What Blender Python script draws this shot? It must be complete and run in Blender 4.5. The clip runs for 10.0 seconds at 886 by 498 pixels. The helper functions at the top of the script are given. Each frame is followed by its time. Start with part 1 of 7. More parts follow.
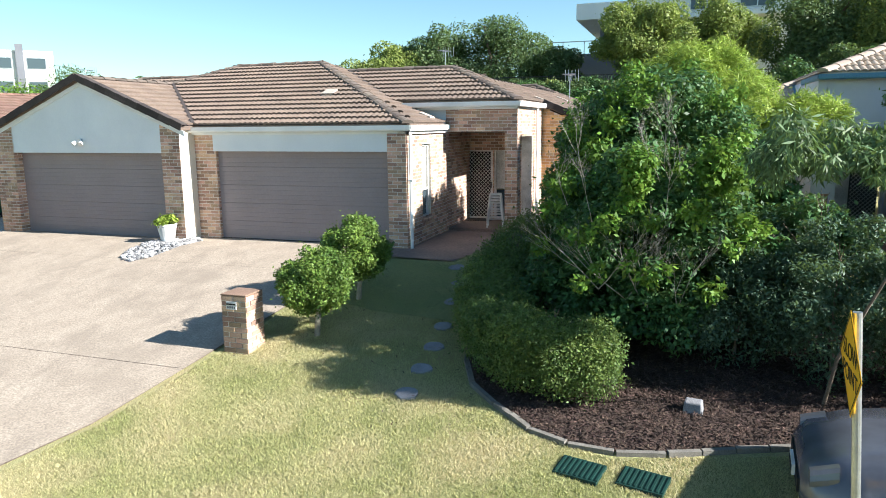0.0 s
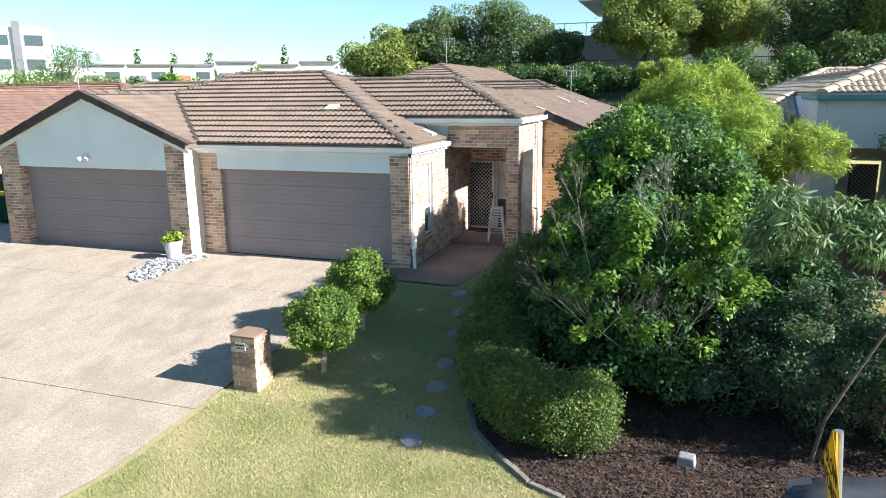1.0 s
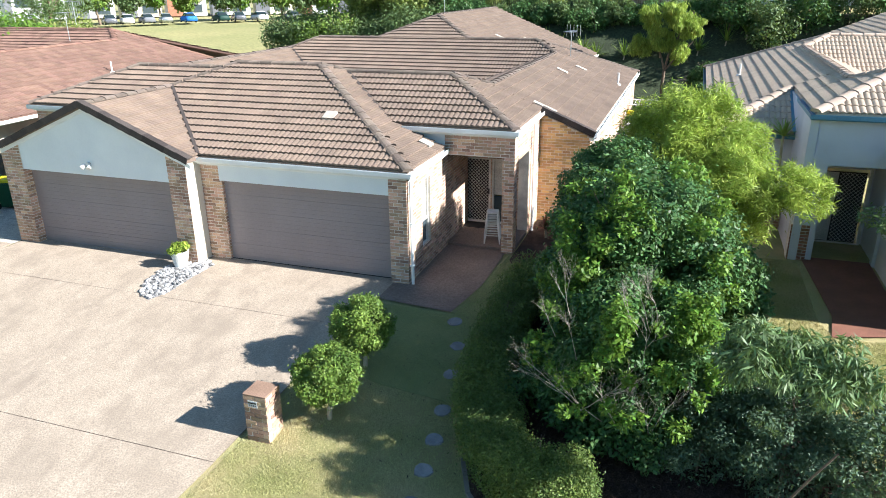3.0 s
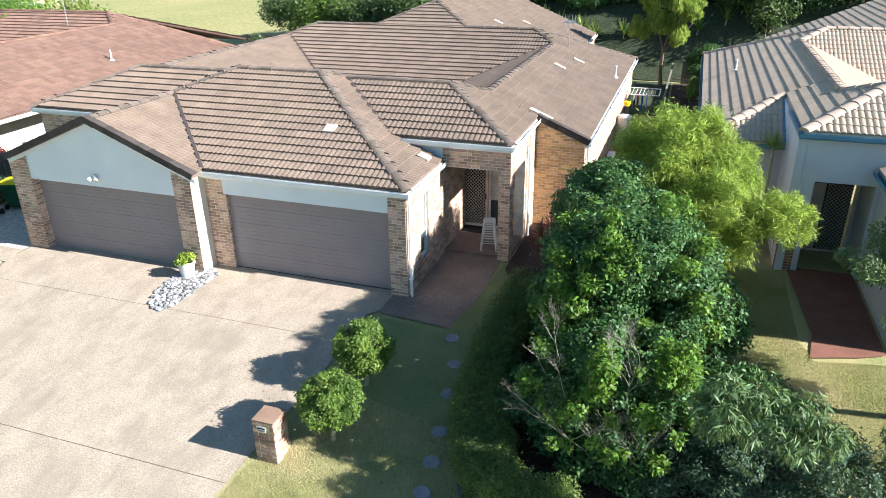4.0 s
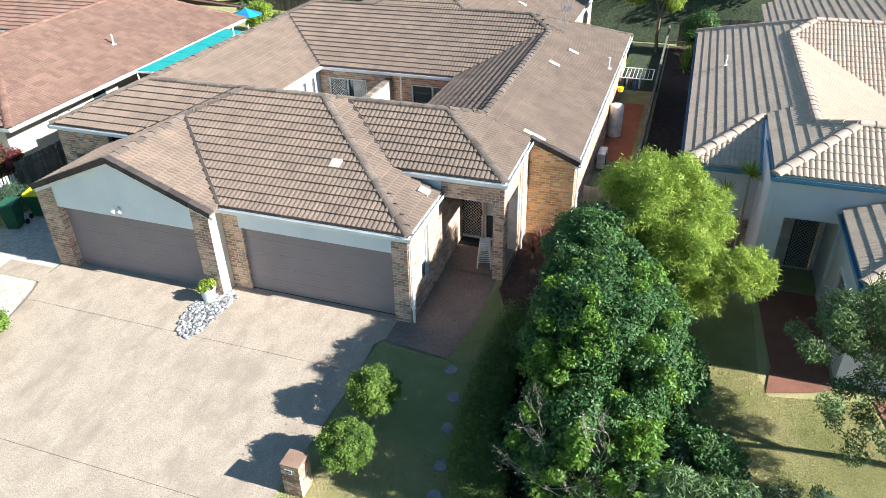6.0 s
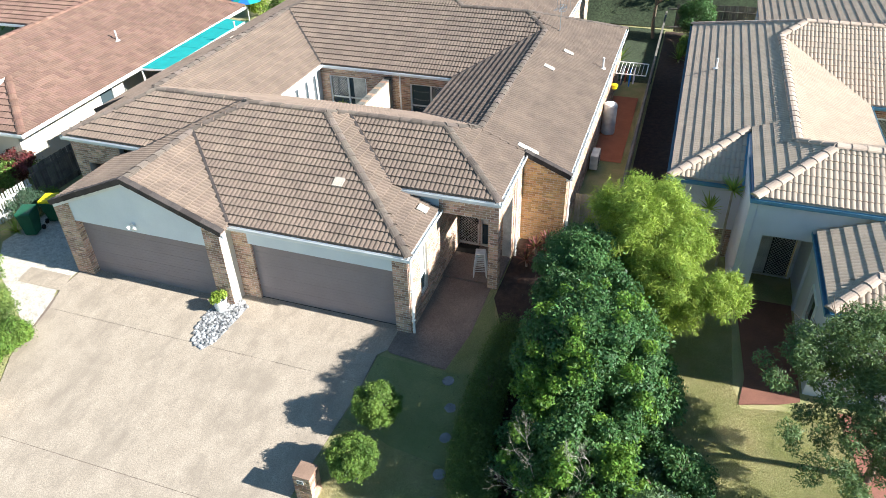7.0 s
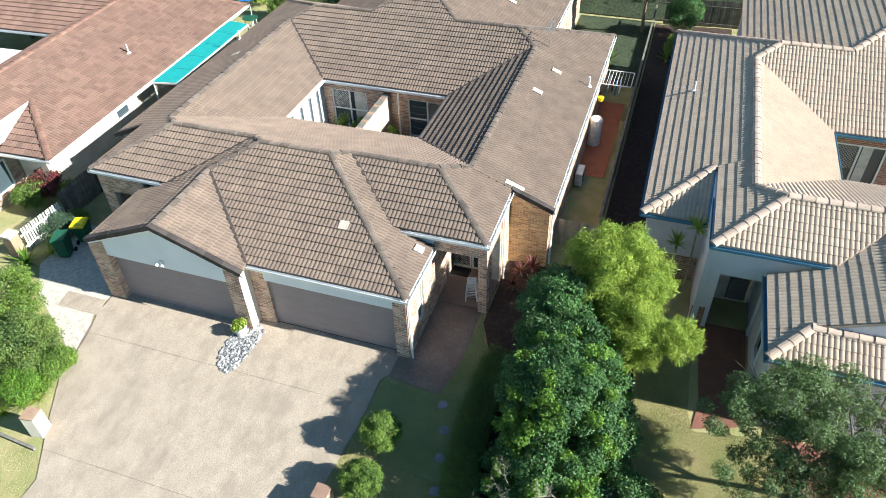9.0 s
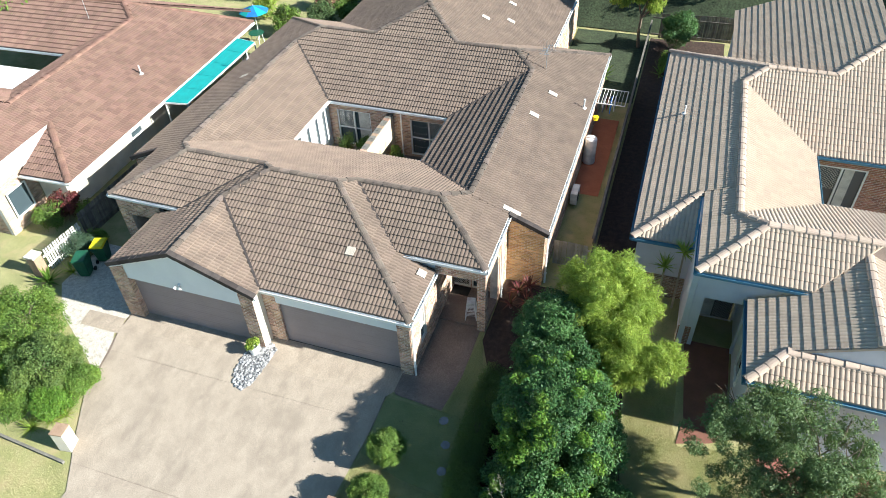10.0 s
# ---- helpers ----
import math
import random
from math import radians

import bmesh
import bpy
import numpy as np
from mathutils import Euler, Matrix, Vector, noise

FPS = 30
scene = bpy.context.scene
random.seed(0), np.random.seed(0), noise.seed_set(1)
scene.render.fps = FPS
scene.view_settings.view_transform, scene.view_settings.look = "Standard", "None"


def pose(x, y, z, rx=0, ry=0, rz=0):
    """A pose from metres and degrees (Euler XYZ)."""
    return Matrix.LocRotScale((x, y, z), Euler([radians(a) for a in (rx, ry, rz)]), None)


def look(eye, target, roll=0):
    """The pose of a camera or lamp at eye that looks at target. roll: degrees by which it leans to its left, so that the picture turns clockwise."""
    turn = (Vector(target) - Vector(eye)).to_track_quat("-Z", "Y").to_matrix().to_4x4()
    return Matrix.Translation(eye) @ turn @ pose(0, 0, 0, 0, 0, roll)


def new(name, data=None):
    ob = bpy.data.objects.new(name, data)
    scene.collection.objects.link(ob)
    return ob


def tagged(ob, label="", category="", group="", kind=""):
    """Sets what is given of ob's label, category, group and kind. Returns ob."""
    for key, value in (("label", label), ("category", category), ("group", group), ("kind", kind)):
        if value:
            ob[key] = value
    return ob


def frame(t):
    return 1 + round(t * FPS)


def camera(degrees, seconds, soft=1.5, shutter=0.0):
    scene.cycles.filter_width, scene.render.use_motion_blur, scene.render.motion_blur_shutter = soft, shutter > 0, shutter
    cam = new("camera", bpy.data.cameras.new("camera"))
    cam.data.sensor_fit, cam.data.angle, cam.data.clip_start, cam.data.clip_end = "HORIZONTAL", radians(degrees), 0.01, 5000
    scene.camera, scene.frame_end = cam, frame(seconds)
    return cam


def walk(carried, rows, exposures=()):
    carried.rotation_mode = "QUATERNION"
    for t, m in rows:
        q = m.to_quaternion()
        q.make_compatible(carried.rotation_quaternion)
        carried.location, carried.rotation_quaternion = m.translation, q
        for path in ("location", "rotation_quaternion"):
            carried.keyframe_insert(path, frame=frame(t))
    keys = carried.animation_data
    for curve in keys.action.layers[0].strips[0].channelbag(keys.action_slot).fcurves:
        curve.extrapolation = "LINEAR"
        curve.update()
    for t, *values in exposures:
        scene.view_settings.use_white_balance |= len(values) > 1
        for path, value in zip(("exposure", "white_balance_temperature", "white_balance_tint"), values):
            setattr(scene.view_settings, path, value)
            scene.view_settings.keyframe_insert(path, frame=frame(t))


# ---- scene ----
cam = camera(64.5, 10.0, soft=0.9)
PATH = [
    (0, (6.155, -15.116, 2.886), (5.506, -13.257, 2.537), -0.6),
    (0.5, (6.13, -15.159, 3.439), (5.484, -13.307, 3.051), -0.6),
    (1, (6.14, -15.168, 4.111), (5.495, -13.325, 3.678), -0.6),
    (1.5, (6.109, -15.061, 4.79), (5.471, -13.233, 4.29), -0.6),
    (2, (6.085, -14.971, 5.455), (5.453, -13.159, 4.89), -0.6),
    (2.5, (6.125, -14.955, 6.173), (5.498, -13.165, 5.54), -0.6),
    (3.8, (6.174, -14.947, 8.398), (5.569, -13.219, 7.593), -0.7),
    (4, (6.226, -14.953, 8.637), (5.622, -13.232, 7.817), -0.7),
    (4.5, (6.241, -14.946, 9.5), (5.648, -13.252, 8.619), -0.8),
    (5, (6.208, -14.906, 10.403), (5.626, -13.24, 9.461), -0.9),
    (5.5, (6.225, -14.867, 11.343), (5.65, -13.23, 10.35), -1.1),
    (7, (6.394, -14.865, 14.564), (5.847, -13.326, 13.41), -1.5),
    (7.5, (6.486, -14.792, 15.544), (5.945, -13.284, 14.347), -1.7),
    (8, (6.56, -14.783, 16.672), (6.032, -13.309, 15.427), -1.7),
    (8.5, (6.677, -14.746, 17.726), (6.154, -13.299, 16.448), -1.9),
    (9, (6.749, -14.77, 18.859), (6.23, -13.343, 17.558), -2.1),
    (9.5, (6.804, -14.835, 19.86), (6.287, -13.423, 18.541), -2.2),
    (10, (6.924, -15.025, 20.823), (6.406, -13.619, 19.498), -2.4),
]
walk(cam, [(t, look(eye, target, roll)) for t, eye, target, roll in PATH], exposures=((0, 1.64, 6500, 8), (2.5, 1.74, 6500, 9), (5, 1.70, 6500, 8), (7, 1.63, 6500, 6), (10, 1.55, 6500, 4)))

# ---- light: low winter sun, square on to the side walls ----
SUN_EL, SUN_AZ = radians(30.0), radians(-0.5)   # azimuth turned from +x towards +y
sun_dir = Vector((math.cos(SUN_EL) * math.cos(SUN_AZ), math.cos(SUN_EL) * math.sin(SUN_AZ), math.sin(SUN_EL)))
world = bpy.data.worlds.new("world")
scene.world = world
world.use_nodes = True
wn = world.node_tree
sky = wn.nodes.new("ShaderNodeTexSky")
sky.sky_type = "NISHITA"
sky.sun_disc = False
sky.sun_elevation = SUN_EL
sky.sun_rotation = radians(90.0) - SUN_AZ
sky.air_density, sky.dust_density, sky.ozone_density = 1.0, 0.1, 2.2
wn.nodes["Background"].inputs[1].default_value = 0.060
tint = wn.nodes.new("ShaderNodeMix")
tint.data_type, tint.blend_type = "RGBA", "MULTIPLY"
tint.inputs[0].default_value, tint.inputs[7].default_value = 1.0, (0.82, 1.0, 1.03, 1)
wn.links.new(sky.outputs[0], tint.inputs[6])
wn.links.new(tint.outputs[2], wn.nodes["Background"].inputs[0])
sun = new("sun", bpy.data.lights.new("sun", "SUN"))
sun.data.energy, sun.data.angle, sun.data.color = 5.0, radians(0.6), (0.985, 0.965, 0.945)
sun.matrix_world = look(sun_dir * 60, (0, 0, 0))
scene.view_settings.exposure = 1.64


# ---- materials ----
def material(name, base, other=None, rough=0.8, scale=3.0, grain=60.0, bump=0.15, vary=0.0, metal=0.0, grain_mix=0.25, spots=None, translucent=0.0, spec=0.3, streak=None):
    """Two scales of colour variation, a fine bump, and a change of tone from piece to piece."""
    m = bpy.data.materials.new(name)
    m.use_nodes = True
    t = m.node_tree
    n, link = t.nodes, t.links.new
    b = n["Principled BSDF"]
    b.inputs["Roughness"].default_value = rough
    b.inputs["Metallic"].default_value = metal
    b.inputs["Specular IOR Level"].default_value = spec
    geo = n.new("ShaderNodeNewGeometry")
    co = n.new("ShaderNodeTexCoord")
    obj = n.new("ShaderNodeObjectInfo")

    def nz(sc, det=4.0):
        q = n.new("ShaderNodeTexNoise")
        q.inputs["Scale"].default_value, q.inputs["Detail"].default_value = sc, det
        link(geo.outputs["Position"], q.inputs["Vector"])
        return q.outputs[0]

    def ramp(src, lo, hi):
        q = n.new("ShaderNodeMapRange")
        q.inputs[1].default_value, q.inputs[2].default_value = lo, hi
        link(src, q.inputs[0])
        return q.outputs[0]

    def mix(fac, a, c, mode="MIX"):
        q = n.new("ShaderNodeMix")
        q.data_type, q.blend_type = "RGBA", mode
        for s, v in ((0, fac), (6, a), (7, c)):
            if isinstance(v, (int, float)):
                q.inputs[s].default_value = v
            elif isinstance(v, tuple):
                q.inputs[s].default_value = (*v, 1)
            else:
                link(v, q.inputs[s])
        return q.outputs[2]

    other = other or tuple(c * 0.7 for c in base)
    col = mix(ramp(nz(scale), 0.32, 0.68), base, other)
    if vary:
        add = n.new("ShaderNodeMath")
        add.operation = "ADD"
        link(geo.outputs["Random Per Island"], add.inputs[0])
        link(obj.outputs["Random"], add.inputs[1])
        fr = n.new("ShaderNodeMath")
        fr.operation = "FRACT"
        link(add.outputs[0], fr.inputs[0])
        hsv = n.new("ShaderNodeHueSaturation")
        link(ramp_to(n, link, fr.outputs[0], 1 - vary, 1 + vary), hsv.inputs["Value"])
        q = n.new("ShaderNodeMath")
        q.operation, q.inputs[1].default_value = "MULTIPLY", 7.31
        link(fr.outputs[0], q.inputs[0])
        q2 = n.new("ShaderNodeMath")
        q2.operation = "FRACT"
        link(q.outputs[0], q2.inputs[0])
        link(ramp_to(n, link, q2.outputs[0], 0.5 - 0.04 * vary, 0.5 + 0.04 * vary), hsv.inputs["Hue"])
        link(col, hsv.inputs["Color"])
        col = hsv.outputs[0]
    fine = nz(grain, 3.0)
    col = mix(grain_mix, col, ramp(fine, 0.25, 0.75), "OVERLAY")
    if spots:
        colour, sc, lo, hi = spots
        col = mix(ramp(nz(sc, 6.0), lo, hi), col, colour)
    if streak:
        colour, stretch, lo, hi = streak
        mp = n.new("ShaderNodeMapping")
        mp.inputs["Scale"].default_value, mp.inputs["Rotation"].default_value = stretch, (0, 0, 0.12)
        link(geo.outputs["Position"], mp.inputs["Vector"])
        q = n.new("ShaderNodeTexNoise")
        q.inputs["Scale"].default_value, q.inputs["Detail"].default_value, q.inputs["Roughness"].default_value = 1.0, 7.0, 0.68
        link(mp.outputs[0], q.inputs["Vector"])
        col = mix(ramp(q.outputs[0], lo, hi), col, colour)
    link(col, b.inputs["Base Color"])
    if bump:
        bp = n.new("ShaderNodeBump")
        bp.inputs["Strength"].default_value, bp.inputs["Distance"].default_value = bump, 0.02
        link(fine, bp.inputs["Height"])
        link(bp.outputs[0], b.inputs["Normal"])
    if translucent:
        tr = n.new("ShaderNodeBsdfTranslucent")
        link(mix(0.5, col, (0.28, 0.40, 0.07)), tr.inputs[0])
        ms = n.new("ShaderNodeMixShader")
        ms.inputs[0].default_value = translucent
        link(b.outputs[0], ms.inputs[1])
        link(tr.outputs[0], ms.inputs[2])
        link(ms.outputs[0], n["Material Output"].inputs[0])
    return m


def ramp_to(n, link, src, lo, hi):
    q = n.new("ShaderNodeMapRange")
    q.inputs[3].default_value, q.inputs[4].default_value = lo, hi
    link(src, q.inputs[0])
    return q.outputs[0]


def glass(name, tint=(0.05, 0.07, 0.08)):
    m = bpy.data.materials.new(name)
    m.use_nodes = True
    b = m.node_tree.nodes["Principled BSDF"]
    b.inputs["Base Color"].default_value = (*tint, 1)
    b.inputs["Roughness"].default_value = 0.04
    b.inputs["Specular IOR Level"].default_value = 0.8
    return m


M = {}
M["brick"] = material("brick", (0.50, 0.335, 0.24), (0.36, 0.225, 0.16), 0.9, 1.5, 45, 0.3, vary=0.42)
# house brick tinted golden, standing for warm light bounced off sunlit walls
M["brick_bounce_lit"] = material("bounce_lit_brick", (0.60, 0.41, 0.20), (0.48, 0.30, 0.14), 0.9, 1.5, 45, 0.3, vary=0.3)
M["brick_brown"] = material("brown_brick", (0.30, 0.20, 0.14), (0.22, 0.145, 0.10), 0.9, 1.5, 45, 0.3, vary=0.35)
M["mortar"] = material("mortar", (0.70, 0.66, 0.60), None, 0.95, 4, 90, 0.2)
M["red_brick"] = material("red_brick", (0.36, 0.16, 0.10), (0.26, 0.12, 0.08), 0.9, 2, 45, 0.3, vary=0.3)
M["tile"] = material("roof_tile", (0.205, 0.151, 0.118), (0.16, 0.119, 0.095), 0.85, 1.3, 40, 0.4, vary=0.07, spots=((0.25, 0.19, 0.15), 5.0, 0.62, 0.95))
M["cap"] = material("ridge_cap", (0.15, 0.118, 0.098), (0.10, 0.08, 0.068), 0.9, 2.5, 40, 0.4, vary=0.25, spots=((0.22, 0.19, 0.16), 5, 0.6, 0.9))
M["verge"] = material("verge_tile", (0.062, 0.05, 0.046), (0.04, 0.034, 0.032), 0.9, 2.5, 40, 0.4, vary=0.3)
M["tile_red"] = material("red_roof_tile", (0.175, 0.106, 0.083), (0.14, 0.086, 0.068), 0.85, 0.7, 40, 0.3, vary=0.16)
M["cap_red"] = material("red_ridge_cap", (0.22, 0.125, 0.095), None, 0.85, 2.5, 40, 0.3, vary=0.15)
M["tile_pink"] = material("pink_roof_tile", (0.53, 0.42, 0.325), (0.50, 0.395, 0.305), 0.85, 0.8, 40, 0.3, vary=0.06)
M["cap_pink"] = material("pink_ridge_cap", (0.42, 0.325, 0.26), (0.35, 0.27, 0.215), 0.85, 2.5, 40, 0.3, vary=0.12)
M["white"] = material("white_paint", (0.78, 0.79, 0.78), (0.70, 0.71, 0.70), 0.55, 2, 30, 0.03, grain_mix=0.06)
M["gable"] = material("gable_sheet", (0.70, 0.74, 0.76), (0.64, 0.68, 0.71), 0.6, 1.2, 30, 0.03, grain_mix=0.06)
M["blue_trim"] = material("blue_gutter_paint", (0.10, 0.24, 0.34), (0.08, 0.20, 0.29), 0.5, 3, 30, 0.03)
M["lilac"] = material("lilac_render", (0.62, 0.62, 0.68), (0.55, 0.55, 0.61), 0.85, 1.5, 70, 0.15, grain_mix=0.1)
M["cream"] = material("cream_render", (0.72, 0.66, 0.56), (0.62, 0.56, 0.47), 0.85, 1.5, 70, 0.12, grain_mix=0.1)
M["party"] = material("stained_party_wall", (0.56, 0.47, 0.36), (0.50, 0.40, 0.28), 0.9, 1.2, 50, 0.2, spots=((0.42, 0.22, 0.09), 1.1, 0.55, 0.75))
M["door_grey"] = material("garage_door_steel", (0.272, 0.228, 0.233), (0.247, 0.207, 0.212), 0.5, 1.2, 25, 0.02, grain_mix=0.05)
M["screen"] = material("screen_door_white", (0.72, 0.70, 0.66), None, 0.5, 3, 30, 0.02)
M["dark"] = material("dark_interior", (0.035, 0.032, 0.03), None, 0.9, 3, 30, 0.02)
M["glass"] = glass("window_glass")
M["vent"] = material("pale_vent_tile", (0.46, 0.41, 0.345), (0.40, 0.35, 0.29), 0.85, 3, 40, 0.2)
M["blind"] = material("window_blind", (0.62, 0.60, 0.55), None, 0.8, 3, 30, 0.02)
M["drive"] = material("exposed_aggregate", (0.365, 0.302, 0.238), (0.315, 0.258, 0.202), 0.92, 1.6, 30, 0.35, grain_mix=0.32, spots=((0.27, 0.222, 0.175), 0.8, 0.52, 0.85), streak=((0.235, 0.192, 0.152), (2.2, 0.9, 1.0), 0.50, 0.80))
M["path"] = material("path_concrete", (0.23, 0.175, 0.142), (0.165, 0.126, 0.104), 0.92, 0.9, 26, 0.4, grain_mix=0.36)
M["gravel"] = material("white_gravel", (0.56, 0.51, 0.44), (0.38, 0.345, 0.30), 0.95, 6, 40, 0.8, grain_mix=0.6)
M["pebble"] = material("white_pebble", (0.40, 0.39, 0.38), (0.16, 0.16, 0.17), 0.7, 9, 50, 0.1, vary=0.6)
M["soil"] = material("bark_mulch", (0.075, 0.047, 0.036), (0.04, 0.027, 0.022), 0.97, 5, 40, 1.0, grain_mix=0.5)
M["chip"] = material("bark_chip", (0.088, 0.058, 0.046), (0.046, 0.031, 0.026), 0.95, 5, 40, 0.2, vary=0.6)
M["lawn_green"] = material("green_lawn_soil", (0.24, 0.25, 0.11), (0.165, 0.19, 0.075), 0.97, 0.8, 60, 0.9, grain_mix=0.45)
M["blade_green"] = material("green_grass_blade", (0.34, 0.36, 0.165), (0.24, 0.285, 0.115), 0.8, 0.8, 60, 0.0, vary=0.35, grain_mix=0.1, spots=((0.38, 0.34, 0.18), 0.9, 0.48, 0.75), translucent=0.25)
M["lawn"] = material("lawn_soil", (0.31, 0.295, 0.14), (0.23, 0.235, 0.095), 0.97, 0.8, 60, 0.9, grain_mix=0.45, spots=((0.38, 0.31, 0.17), 1.3, 0.46, 0.72))
M["blade"] = material("grass_blade", (0.46, 0.425, 0.215), (0.34, 0.345, 0.145), 0.8, 0.8, 60, 0.0, vary=0.35, grain_mix=0.1, spots=((0.57, 0.475, 0.295), 0.9, 0.42, 0.72), translucent=0.25)
M["land"] = material("dry_grass", (0.30, 0.27, 0.12), (0.20, 0.21, 0.08), 0.97, 0.06, 3, 0.3, grain_mix=0.3)
# dark green planting, also used to put shade into the rear lawn
M["cover"] = material("ground_cover_shade", (0.045, 0.062, 0.032), (0.03, 0.04, 0.022), 0.97, 1.2, 8, 1.0, grain_mix=0.5)
M["road"] = material("asphalt", (0.06, 0.06, 0.062), None, 0.9, 1, 50, 0.5, grain_mix=0.4)
M["kerb"] = material("kerb_concrete", (0.20, 0.185, 0.16), (0.13, 0.12, 0.105), 0.92, 4, 60, 0.3, spots=((0.15, 0.14, 0.12), 3, 0.6, 0.85))
M["stone"] = material("stepping_stone", (0.25, 0.25, 0.26), (0.18, 0.18, 0.19), 0.9, 5, 60, 0.3)
M["paver"] = material("red_paving", (0.22, 0.095, 0.068), (0.17, 0.075, 0.055), 0.9, 2, 40, 0.3, vary=0.2)
M["bark"] = material("bark", (0.20, 0.155, 0.115), (0.12, 0.09, 0.065), 0.95, 8, 60, 0.6)
M["twig"] = material("grey_twig", (0.38, 0.34, 0.29), (0.26, 0.23, 0.195), 0.95, 8, 60, 0.3)
M["pale_bark"] = material("pale_trunk", (0.42, 0.37, 0.30), (0.30, 0.26, 0.2), 0.95, 8, 60, 0.4)
M["timber"] = material("weathered_paling", (0.17, 0.15, 0.13), (0.10, 0.09, 0.08), 0.95, 3, 40, 0.4, vary=0.3)
M["gate_timber"] = material("grey_gate_paling", (0.36, 0.33, 0.28), (0.26, 0.24, 0.20), 0.9, 3, 40, 0.3, vary=0.25)
M["pale_timber"] = material("painted_paling", (0.60, 0.58, 0.54), (0.48, 0.46, 0.43), 0.85, 3, 40, 0.2, vary=0.1)
M["steel"] = material("galvanised_steel", (0.55, 0.57, 0.58), None, 0.35, 4, 30, 0.03, metal=0.8, grain_mix=0.1)
M["black_metal"] = material("black_metal", (0.03, 0.03, 0.032), None, 0.5, 4, 30, 0.02)
M["yellow"] = material("sign_yellow", (0.80, 0.42, 0.02), (0.74, 0.38, 0.02), 0.5, 6, 40, 0.02, grain_mix=0.06)
M["black"] = material("black_paint", (0.015, 0.015, 0.015), None, 0.6, 4, 30, 0.02)
M["bin_green"] = material("bin_green_plastic", (0.015, 0.095, 0.05), None, 0.5, 4, 30, 0.05)
M["bin_yellow"] = material("bin_yellow_plastic", (0.75, 0.62, 0.02), None, 0.5, 4, 30, 0.03)
M["teal"] = material("teal_shade_sheet", (0.015, 0.30, 0.29), (0.015, 0.25, 0.245), 0.6, 3, 30, 0.05, grain_mix=0.1)
M["plastic_white"] = material("white_plastic", (0.74, 0.74, 0.72), None, 0.45, 4, 30, 0.02, grain_mix=0.05)
M["terracotta"] = material("terracotta_pavers", (0.40, 0.14, 0.08), (0.32, 0.11, 0.065), 0.9, 2, 40, 0.2, vary=0.15)
M["canopy_blue"] = material("blue_canvas", (0.02, 0.16, 0.55), None, 0.7, 3, 30, 0.05, grain_mix=0.1)
M["pit_green"] = material("green_pit_plastic", (0.008, 0.042, 0.034), None, 0.6, 5, 40, 0.05)
M["car_black"] = material("dark_car_paint", (0.10, 0.105, 0.125), None, 0.22, 3, 30, 0.0, grain_mix=0.02, spec=0.8)
M["car_glass"] = glass("car_glass", (0.02, 0.03, 0.03))
M["car_lamp"] = material("headlamp_lens", (0.10, 0.105, 0.115), None, 0.1, 3, 30, 0.0, grain_mix=0.02, spec=0.8)
M["tower_white"] = material("apartment_white", (0.78, 0.79, 0.80), (0.72, 0.73, 0.75), 0.7, 0.4, 8, 0.02, grain_mix=0.05)
M["tower_grey"] = material("apartment_grey", (0.16, 0.17, 0.19), (0.14, 0.145, 0.165), 0.8, 0.4, 8, 0.02, grain_mix=0.05)


def leaf_material(name, a, c, spots=None, tr=0.3, rough=0.5):
    return material(name, a, c, rough, 1.1, 20, 0.0, vary=0.45, grain_mix=0.12, spots=spots, translucent=tr, spec=0.22)


M["leaf_dark"] = leaf_material("glossy_green_leaf", (0.066, 0.145, 0.043), (0.034, 0.088, 0.031), tr=0.18, rough=0.5)
M["leaf_tip"] = leaf_material("young_green_leaf", (0.12, 0.225, 0.03), (0.085, 0.17, 0.028), tr=0.3)
M["leaf_lime"] = leaf_material("lime_feathery_leaf", (0.32, 0.40, 0.07), (0.19, 0.275, 0.045), tr=0.4)
M["leaf_hedge"] = leaf_material("hedge_leaf", (0.15, 0.205, 0.052), (0.07, 0.12, 0.038), tr=0.25)
M["leaf_topiary"] = leaf_material("clipped_bush_leaf", (0.16, 0.245, 0.045), (0.08, 0.14, 0.03), tr=0.25)
M["leaf_blue"] = leaf_material("grey_green_leaf", (0.075, 0.125, 0.075), (0.045, 0.085, 0.055), tr=0.2)
M["leaf_far"] = leaf_material("far_tree_leaf", (0.105, 0.16, 0.06), (0.06, 0.10, 0.042), tr=0.22)
M["leaf_olive"] = leaf_material("olive_tree_leaf", (0.24, 0.285, 0.07), (0.13, 0.175, 0.05), tr=0.3)
M["leaf_willow"] = leaf_material("willow_leaf", (0.125, 0.195, 0.085), (0.07, 0.12, 0.055), tr=0.22)
M["leaf_red"] = leaf_material("dark_red_cordyline_leaf", (0.16, 0.035, 0.04), (0.09, 0.025, 0.03), tr=0.2)
for key in ("tile", "tile_pink", "tile_red", "cap"):
    M[key].node_tree.nodes["Principled BSDF"].inputs["Diffuse Roughness"].default_value = 1.0   # dull, porous concrete


